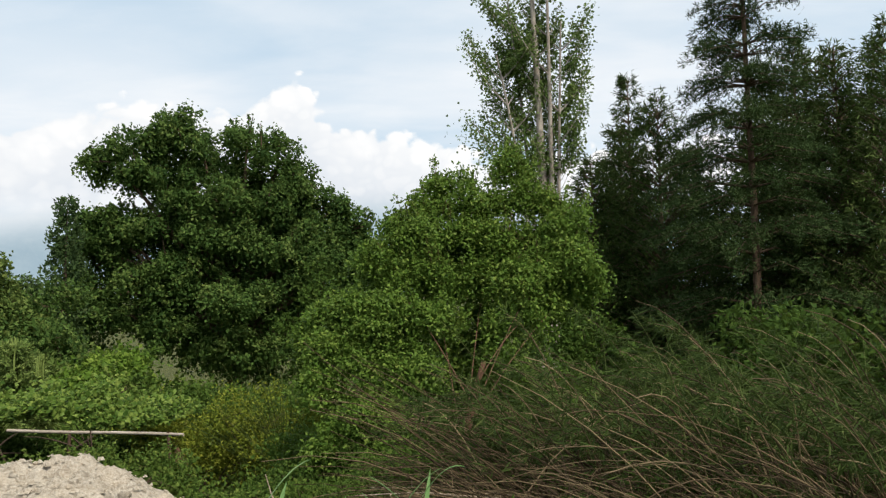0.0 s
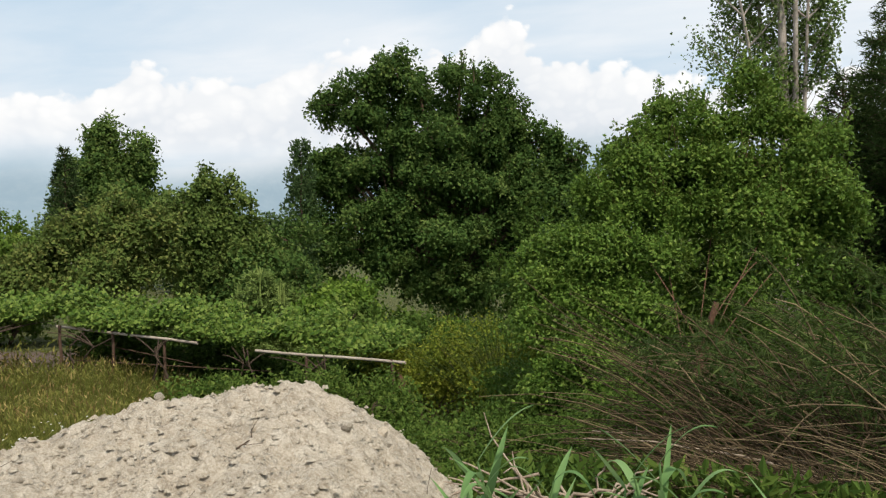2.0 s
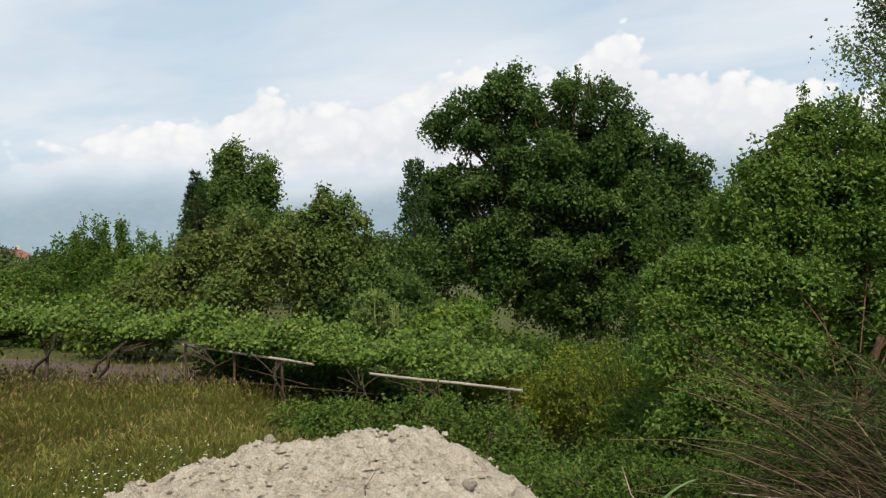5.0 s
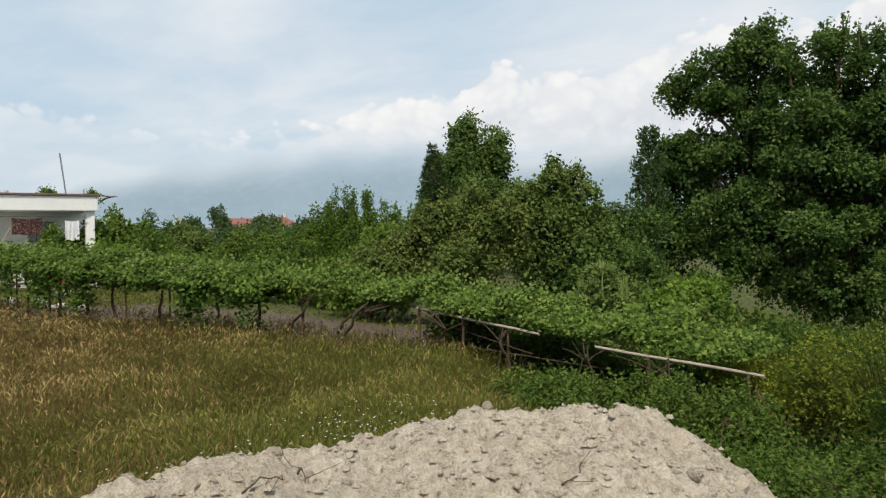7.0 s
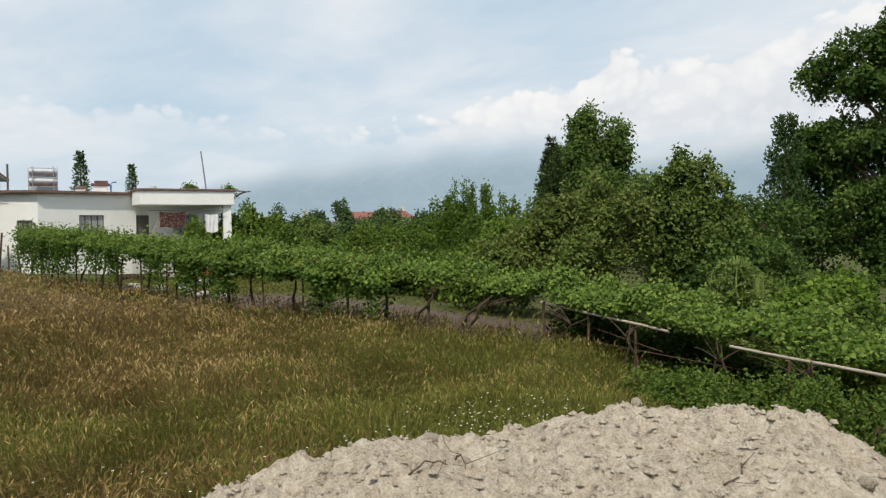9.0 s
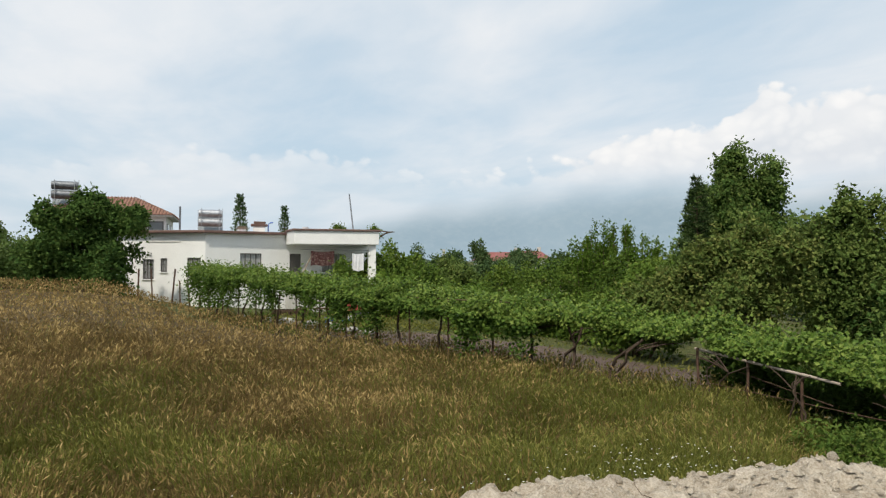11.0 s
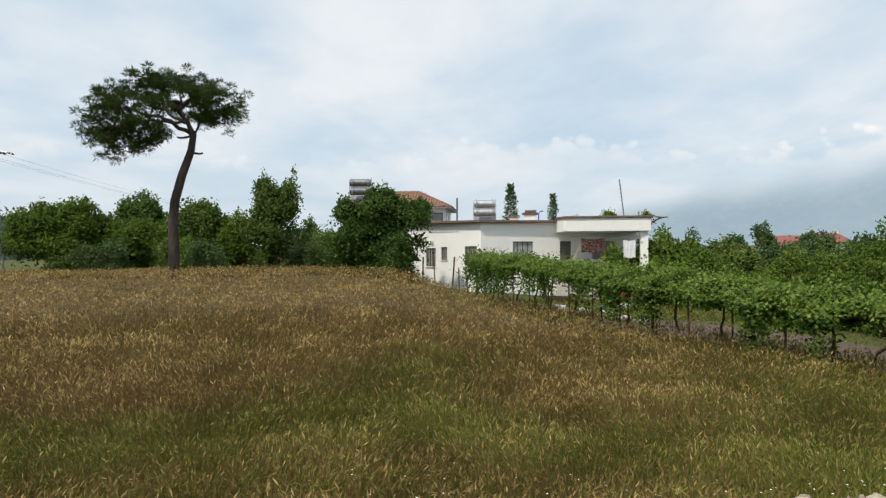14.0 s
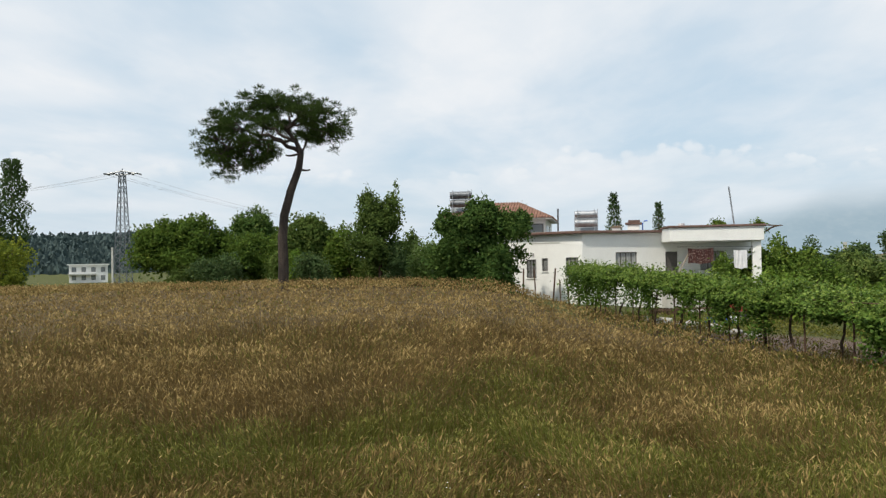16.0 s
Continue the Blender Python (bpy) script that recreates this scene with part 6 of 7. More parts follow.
part("pole", boxes([(-0.035, 0.035, -0.035, 0.035, -0.02, 2.35)], 0.01), M["steel"], mast, "", pose(0, 0, 0, 7, 0, 0))
bucket = thing("roof_bucket", (-45.6, 12.9, ROOF + 0.16), "small white plastic tub on the roof", "tub")
bm = bmesh.new()
bmesh.ops.create_cone(bm, cap_ends=True, segments=16, radius1=0.16, radius2=0.21, depth=0.4)
part("tub", bm, M["whitecloth"], bucket, "", pose(0, 0, 0.2))
bluepipe = thing("blue_pipe", (-47.3, 10.9, ROOF + 0.16), "bent blue pipe on the flat roof", "pipe")
V, F = tubes([(np.array([(0, 0, -0.02), (0, 0, 0.55), (0.05, 0.1, 0.68), (0.1, 0.3, 0.7)]), np.full(4, 0.04))], 8)
child("pipe", sheet("pipe", V, F, M["blue"], True), bluepipe)
# dry vine on the porch roof's edge
shrub((-44.0, 14.6, EYE + 1.9), "low green climber on the roof edge", 0.35, 0.8, 0.3, "orchard", 0.1, 18, 16, name="climber", group="")
shrub((-43.0, 16.6, EYE + 1.75), "low green climber on the roof edge", 0.4, 0.3, 0.3, "orchard", 0.1, 12, 16, name="climber", group="")


def hung(name, a0, a1, d, z0, z1, material, label, category, cols=24, sag=0.05):
    """Cloth that hangs in soft folds from a line."""
    p0, p1 = spot(a0, d, 0)[:2], spot(a1, d, 0)[:2]
    ob = thing(name, ((p0[0] + p1[0]) / 2, (p0[1] + p1[1]) / 2, z0 + EYE), label, category)
    u = np.linspace(0, 1, cols)[None]
    v = np.linspace(0, 1, 10)[:, None]
    nrm = np.array((p1[1] - p0[1], -(p1[0] - p0[0])))
    nrm = nrm / np.linalg.norm(nrm)
    fold = 0.04 * np.sin(u * 26) * (1 - v * 0.6) + 0.02 * np.sin(u * 61 + v * 3)
    X = (p0[0] - p1[0]) / 2 + (p1[0] - p0[0]) * u + nrm[0] * fold
    Y = (p0[1] - p1[1]) / 2 + (p1[1] - p0[1]) * u + nrm[1] * fold
    Z = v * (z1 - z0) - sag * np.sin(u * 3.14) * v + 0.03 * np.sin(u * 9) * (1 - v)
    for off, nm in ((0.0, "cloth"),):
        V = np.stack([X + 0 * v, Y + 0 * v, Z + 0 * u], -1).reshape(-1, 3)
        V = np.concatenate([V, V + (nrm[0] * 0.012, nrm[1] * 0.012, 0)])
        i, j = np.arange(9)[:, None] * cols, np.arange(cols - 1)[None]
        F = np.stack([i + j, i + j + 1, i + cols + j + 1, i + cols + j], -1).reshape(-1, 4)
        child(nm, sheet(nm, V, np.concatenate([F, F[:, ::-1] + 10 * cols]), M[material], True), ob)


hung("hanging_rug", 73.8, 72.0, 43.6, -0.30, 0.58, "rug", "red patterned rug hung over the porch line", "rug")
hung("laundry", 70.6, 69.7, 43.4, -0.6, 0.45, "whitecloth", "white washing hung up in the porch", "laundry", 14)
line = thing("washing_line", (-42.4, 13.8, EYE + 0.62), "thin washing line across the porch", "line")
V, F = tubes([(np.stack([np.array((spot(74.6, 43.55, 0.66) * (1 - t) + spot(69.3, 43.4, 0.62) * t)) for t in np.linspace(0, 1, 6)]) - np.array(line.matrix_world.translation), np.full(6, 0.012))], 5)
child("cord", sheet("cord", V, F, M["cable"], True), line)

# yard things in front of the porch
for k, (a, d, mt, s, lab, nm) in enumerate(((72.4, 36.0, "blue", 0.27, "blue plastic basin in the yard", "basin"), (71.1, 36.2, "blue", 0.25, "blue plastic basin in the yard", "basin"),
                                           (70.7, 36.6, "whitecloth", 0.34, "white plastic bucket in the yard", "bucket"))):
    ob = thing(nm, at_az(a, d, 0.0), lab, nm, "plastic tubs in the yard")
    bm = bmesh.new()
    bmesh.ops.create_cone(bm, cap_ends=True, segments=20, radius1=s * 0.75, radius2=s, depth=s * 0.9)
    top = max(bm.faces, key=lambda f: f.calc_center_median().z)
    r = bmesh.ops.inset_region(bm, faces=[top], thickness=s * 0.12)
    for v in top.verts:
        v.co.z -= s * 0.6
    part("tub", bm, M[mt], ob, "", pose(0, 0, s * 0.42))
bench = thing("garden_bench", at_az(73.5, 39.5), "low dark wooden bench beside the porch", "bench", turn=70)
part("seat", boxes([(-0.9, 0.9, -0.22, 0.22, 0.42, 0.48)], 0.01), M["bark"], bench)
for x in (-0.75, 0.7):
    part("leg", boxes([(x, x + 0.07, -0.18, 0.18, -0.05, 0.418)]), M["bark"], bench)
cart = thing("red_handcart", at_az(69.9, 38.5), "faded red hand cart parked in the yard", "cart", turn=60)
part("tray", boxes([(-0.7, 0.7, -0.4, 0.4, 0.5, 0.58), (-0.7, -0.66, -0.4, 0.4, 0.58, 0.85), (0.66, 0.7, -0.4, 0.4, 0.58, 0.85), (-0.66, 0.66, -0.4, -0.37, 0.58, 0.85), (-0.66, 0.66, 0.37, 0.4, 0.58, 0.85)]), M["redpaint"], cart)
for y in (-0.46, 0.46):
    bm = bmesh.new()
    bmesh.ops.create_cone(bm, cap_ends=True, segments=20, radius1=0.26, radius2=0.26, depth=0.08)
    wheel = part("wheel", bm, M["iron"], cart, "", pose(0, y, 0.26, 90, 0, 0))
part("handle", boxes([(0.7, 1.5, -0.3, -0.26, 0.56, 0.6), (0.7, 1.5, 0.26, 0.3, 0.56, 0.6), (1.46, 1.5, -0.26, 0.26, 0.56, 0.6)]), M["rust"], cart)
# dark lean-to in front of the porch
shed = thing("firewood_shelter", at_az(75.3, 40.5), "low dark shelter with stacked firewood", "shelter", turn=80)
for x in (-1.0, 1.0):
    for y in (-0.5, 0.5):
        part("post", boxes([(x - 0.04, x + 0.04, y - 0.04, y + 0.04, -0.1, 1.3)]), M["bark"], shed)
part("roof", boxes([(-1.3, 1.3, -0.75, 0.75, 1.3, 1.36)], 0.01), M["paint_shade"], shed, "pale sheet roof")
for k in range(22):
    bm = bmesh.new()
    bmesh.ops.create_cone(bm, cap_ends=True, segments=7, radius1=0.09, radius2=0.08, depth=0.9)
    part("log", bm, M["bark"], shed, "", pose(-0.85 + 0.17 * (k % 11), 0, 0.1 + 0.17 * (k // 11), 90, 0, 0))

# limestone boulders along the field's lower edge
bmesh_data = []
for q in range(4):
    me = bpy.data.meshes.new("boulder")
    bm = pebble(q + 60, 0.62)
    bm.to_mesh(me)
    bm.free()
    me.materials.append(M["limestone"])
    for pl in me.polygons:
        pl.use_smooth = True
    bmesh_data.append(me)
for q, (a, d, s) in enumerate(((77.2, 35.0, 1.3), (75.6, 34.0, 1.7), (73.9, 32.5, 1.6), (72.2, 31.5, 1.4), (70.9, 30.5, 1.3), (79.0, 36.0, 0.9), (69.6, 29.5, 0.9), (74.7, 33.0, 0.9), (71.6, 30.6, 0.7), (76.4, 34.4, 0.8))):
    ob = thing("boulder", at_az(a, d, 0.12), "pale grey limestone boulder at the field edge", "boulder", "boulders at the field edge", q * 71)
    child("rock", bmesh_data[q % 4], ob, "", Matrix.Diagonal((s * 0.62, s * 0.5, s * 0.46, 1)))
# fence posts along the house
for q, (a, d, h) in enumerate(((85.3, 41.6, 1.5), (84.0, 41.3, 1.75), (83.4, 41.2, 1.2), (82.7, 41, 1.3), (82.1, 40.8, 1.0), (81.3, 40.6, 1.2), (86.3, 42, 1.3))):
    ob = thing("fence_post", at_az(a, d), "thin rusty fence post at the field edge", "post", "fence posts by the house", q * 40)
    part("post", boxes([(-0.035, 0.035, -0.035, 0.035, -0.2, h + 0.35)], 0.006), M["rust"], ob, "", pose(0, 0, 0, rng.normal() * 4, rng.normal() * 4, 0))

# ---------- house with the hipped tile roof ----------
tall = thing("tiled_house", at_az(87.9, 63), "two-storey white house with hipped red tile roof", "house", turn=80)
tz = EYE - tall.matrix_world.translation.z
W, D, HH = 4.2, 4.0, 3.25 + tz
part("wall", boxes([(-W, W, -D, -D + 0.25, -0.5, HH), (-W, W, D - 0.25, D, -0.5, HH), (-W, -W + 0.25, -D + 0.25, D - 0.25, -0.5, HH), (W - 0.25, W, -D + 0.25, D - 0.25, -0.5, HH)]), M["paint"], tall)
for x, z in ((-3.2, HH - 2.0), (3.5, HH - 1.5), (1.0, HH - 2.0), (-3.2, 0.9), (0.4, 0.9), (3.2, 0.9)):
    for y in (-D, D):
        sgn = -1 if y < 0 else 1
        wo = part("window", boxes([(x - 0.55, x + 0.55, y - 0.03, y + 0.03, z, z + 1.15)]), M["frame"], tall, "", pose(0, 0.0, 0))
        part("pane", boxes([(x - 0.47, x + 0.47, y + sgn * 0.032, y + sgn * 0.04, z + 0.08, z + 1.07)]), M["glass"], wo)
for y in (-2.0, 1.2):
    for sx in (-1, 1):
        wo = part("window", boxes([(sx * W - 0.03, sx * W + 0.03, y - 0.5, y + 0.5, HH - 1.5, HH - 0.45)]), M["frame"], tall)
        part("pane", boxes([(sx * W + sx * 0.032 - 0.003, sx * W + sx * 0.036 + 0.003, y - 0.43, y + 0.43, HH - 1.43, HH - 0.52)]), M["glass"], wo)
part("eaves", boxes([(-W - 0.55, W + 0.55, -D - 0.55, D + 0.55, HH, HH + 0.12)]), M["paint_shade"], tall)
roofp = child("roof", sheet("roof", [(-W - 0.6, -D - 0.6, HH + 0.12), (W + 0.6, -D - 0.6, HH + 0.12), (W + 0.6, D + 0.6, HH + 0.12), (-W - 0.6, D + 0.6, HH + 0.12), (-1.6, 0, HH + 1.72), (1.6, 0, HH + 1.72)],
              [(0, 1, 5, 4), (2, 3, 4, 5)], M["tile"]), tall, "hipped roof of red clay tiles")
bm = bmesh.new()
bm.from_mesh(roofp.data)
bm.verts.ensure_lookup_table()
v = bm.verts
bm.faces.new((v[1], v[2], v[5]))
bm.faces.new((v[3], v[0], v[4]))
bm.faces.new((v[3], v[2], v[1], v[0]))
bm.to_mesh(roofp.data)
bm.free()
# courses of pan tiles as raised rows
for sx, (ax, ay, bx, by, n) in enumerate(((-W - 0.6, -D - 0.6, W + 0.6, -D - 0.6, 40), (W + 0.6, -D - 0.6, W + 0.6, D + 0.6, 32), (W + 0.6, D + 0.6, -W - 0.6, D + 0.6, 40), (-W - 0.6, D + 0.6, -W - 0.6, -D - 0.6, 32))):
    lines = []
    for k in range(n):
        t = (k + 0.5) / n
        e = np.array((ax + (bx - ax) * t, ay + (by - ay) * t, HH + 0.14))
        if sx % 2 == 0:
            rx = np.clip(e[0], -1.6, 1.6)
            f = 1.0 if abs(e[0]) <= 1.6 else (W + 0.6 - abs(e[0])) / (W + 0.6 - 1.6)
            tip = np.array((e[0], e[1] * (1 - f), HH + 0.14 + 1.6 * f))
        else:
            f = 1 - abs(e[1]) / (D + 0.6)
            tip = np.array((e[0] - np.sign(e[0]) * (W - 1.0) * f, e[1], HH + 0.14 + 1.6 * f))
        lines.append((np.stack([e, (e + tip) / 2, tip]), np.full(3, 0.06)))
    V, F = tubes(lines, 5)
    child("tile_relief", sheet("tile_relief", V, F, M["tile"], True), tall, kind="stuff")
water_heater((*spot(91.0, 60.5, 0)[:2], tall.matrix_world.translation.z + HH + 0.75), "dark solar water heater tanks on the tile roof", 1.1, 85, True)
pp = thing("roof_pole", (*spot(83.4, 57.6, 0)[:2], EYE + 1.2), "dark thin pole behind the roof", "pole")
part("pole", boxes([(-0.06, 0.06, -0.06, 0.06, -4.5, 2.8)]), M["darksteel"], pp, "", pose(0, 0, 0, 0, 4, 0))


# ---------- trees round the houses ----------
def round_tree(name, a, d, top, w, material, n, label, size=0.22, per=34, spread=0.36, lobes=11, trunk=0.14, low=0.3, group="trees behind the field", tone=0.5, aspect=0.7, stems=1, fill=(0.3, 0.46)):
    p = at_az(a, d)
    h = top + EYE - p[2]
    return tree(name, p, label, auto_lobes(low - 0.7, h, w, w * 0.9, lobes, 0.6, fill), None, material, size * 0.95, n, int(per * 0.72), spread, trunk, group=group, tone=tone, aspect=aspect, stems=stems, low=-0.5, twigs=50, puffs=6)


p = at_az(89.6, 43)
tree("walnut_tree", p, "dense dark green walnut tree beside the house", polar_lobes(89.6, 43, p[2], (
    (89.6, 43.1, 2.61, 1.76, 1.76, 1.15), (91.9, 43.1, 1.86, 1.08, 1.15, 1.15), (87.6, 43.1, 2.01, 1.22, 1.22, 1.22), (90.5, 43.1, 0.76, 1.89, 1.89, 1.29), (87.8, 43.1, 0.46, 1.42, 1.42, 1.29),
    (92.2, 43.1, 0.27, 0.95, 1.01, 1.01), (89.6, 43.1, -0.26, 2.03, 2.03, 1.01),
)), None, "plane", 0.19, 900, 34, 0.27, 0.2, aspect=0.7, low=-0.6, puffs=9, sprigs=40, sprig=0.6, tone=0.3, droop=0.5, group="trees behind the field")
round_tree("walnut_tree", 91.6, 44, 2.0, 1.9, "plane", 200, "dense dark green walnut tree beside the house", 0.2, 40, 0.28, 9, 0.1, -0.2, tone=0.3)
round_tree("walnut_tree", 88.9, 41.8, 1.2, 1.7, "plane", 180, "dense dark green walnut tree beside the house", 0.2, 40, 0.28, 9, 0.1, -0.2, tone=0.3)
def lobe_tree(name, a, d, label, material, size, n, tone, rows):
    p = at_az(a, d)
    return tree(name, p, label, polar_lobes(a, d, p[2], rows), None, material, size, n, 30, size * 1.5, 0.16, group="trees behind the field", aspect=0.7, low=-0.6, puffs=9, sprigs=30, sprig=0.8, tone=tone, droop=0.5, twigs=50)


lobe_tree("fig_tree", 112.4, 60.2, "dense broad dark green tree", "orchard", 0.25, 800, 0.30, (
    (113.1, 60.2, 1.80, 2.27, 2.27, 1.79), (111.3, 60.2, 1.92, 2.45, 2.45, 1.89), (114.5, 60.2, 0.84, 1.42, 1.65, 1.65), (112.5, 60.2, 0.29, 3.30, 3.30, 1.42), (110.4, 60.2, 0.80, 1.89, 1.89, 1.89),
))
lobe_tree("plum_tree", 107.4, 72.2, "rounded dark green tree", "plane", 0.28, 600, 0.45, (
    (107.2, 72.2, 3.73, 1.70, 1.70, 1.53), (106.3, 72.2, 2.52, 1.59, 1.70, 1.70), (108.0, 72.2, 2.26, 1.59, 1.81, 1.81), (107.2, 72.2, 1.15, 2.72, 2.72, 2.15), (108.2, 72.2, -0.20, 2.27, 2.27, 1.42),
))
lobe_tree("plum_tree", 103.2, 62.2, "green tree behind the leaning pine", "hazel", 0.24, 420, 0.35, (
    (102.9, 62.2, 2.55, 1.56, 1.56, 1.37), (103.8, 62.2, 1.45, 1.27, 1.37, 1.37), (101.9, 62.2, 1.58, 0.98, 1.56, 1.56), (102.9, 62.2, 0.48, 1.66, 1.66, 1.46), (104.3, 62.2, 0.03, 1.07, 1.27, 1.27),
))
lobe_tree("ash_tree", 97.5, 54.2, "airy upright green tree", "hazel", 0.20, 620, 0.30, (
    (98.2, 54.2, 4.32, 0.68, 0.85, 0.85), (96.6, 54.1, 4.30, 0.59, 0.93, 0.93), (98.0, 54.2, 3.04, 1.44, 1.44, 1.10), (96.7, 54.2, 2.78, 0.93, 1.27, 1.27), (98.7, 54.2, 1.66, 1.10, 1.27, 1.27),
    (97.6, 54.2, 1.01, 1.78, 1.78, 1.61), (96.3, 54.1, 0.36, 1.02, 1.27, 1.27),
))
lobe_tree("plum_tree", 100.7, 62.2, "low green tree behind the field", "orchard", 0.22, 260, 0.35, (
    (100.7, 62.2, 0.93, 1.27, 1.27, 1.17), (100.3, 62.2, -0.18, 1.66, 1.66, 1.07), (101.1, 62.2, -0.26, 1.27, 1.27, 1.07),
))
round_tree("ash_tree", 95.2, 56, 2.4, 1.7, "hazel", 175, "low dull green tree", 0.22, 34, 0.32, 8, tone=0.43)
round_tree("ash_tree", 99.8, 58, 2.8, 2.4, "orchard", 202, "low green tree behind the field", 0.24, 32, 0.34, 8)
round_tree("ash_tree", 93.4, 56, 2.6, 1.6, "hazel", 162, "low dull green tree", 0.22, 34, 0.32, 8, tone=0.53)
round_tree("fig_tree", 94.6, 50, 1.6, 1.5, "poplar", 162, "pale green bush at the field edge", 0.2, 30, 0.3, 7, tone=0.43)
round_tree("plum_tree", 105.3, 66, 3.6, 2.9, "orchard", 270, "green tree behind the leaning pine", 0.26, 34, 0.38, 9, tone=0.38)
round_tree("fig_tree", 107.6, 60, 3.4, 2.6, "orchard", 243, "low dense green tree", 0.26, 34, 0.38, 8, tone=0.33)
round_tree("fig_tree", 103.8, 56, 1.0, 1.5, "lush", 148, "low bright green bush", 0.2, 34, 0.3, 7)
round_tree("roadside_tree", 124.2, 90, 3.5, 5.0, "yellowish", 260, "broad yellow-green bush beyond the field", 0.35, 36, 0.6, 10, tone=0.25)
round_tree("roadside_tree", 129.0, 90, 4.5, 5.0, "orchard", 260, "broad green bush beyond the field", 0.35, 36, 0.6, 10, tone=0.4)


def column_tree(a, d, top, r, n=1500, material="far", size=0.4, label="narrow dark green Lombardy poplar"):
    """A narrow Lombardy poplar."""
    p = at_az(a, d)
    h = top + EYE - p[2]
    ob = thing("lombardy_poplar", p, label, "tree", "Lombardy poplars")
    V, F = tubes([(np.array([(0, 0, -0.3), (0.1, 0, h * 0.5), (0.2, 0, h * 0.96)]), np.array([0.16, 0.1, 0.02]))], 6)
    child("trunk", sheet("trunk", V, F, M["bark"], True), ob)
    t = rng.uniform(0.08, 1, n)
    a2, rad = rng.uniform(0, 6.28, n), r * np.sin(np.clip(t * 0.95, 0, 1) * math.pi) ** 0.6 * rng.uniform(0.4, 1.1, n) * (1 + 0.2 * np.sin(t * 40))
    C = np.stack([np.cos(a2) * rad + 0.2 * t, np.sin(a2) * rad, t * h], -1)
    V, F = leaves(C, size, 0.5, 0.2, -1.0)
    child("crown", sheet("crown", V, F, M[material], tint=tints(n, 0.4, 0.22)), ob)


column_tree(123.2, 108, 13.6, 2.0, 5200)
column_tree(124.6, 108, 10.0, 1.6, 3600)
column_tree(27.6, 33, 4.2, 0.8, 4200, size=0.19, label="slim blue-green column of a tree beside the plane")
column_tree(79.0, 86, 7.4, 0.85, 2000, size=0.3)
column_tree(75.7, 92, 6.6, 0.7, 1600, size=0.3)
conifer(at_az(86.1, 72), "small dark conifer behind the tile roof", 8.6, 1.2, "conifer", 14, 6, 0.1, 0.3, 9, name="pine_tree")


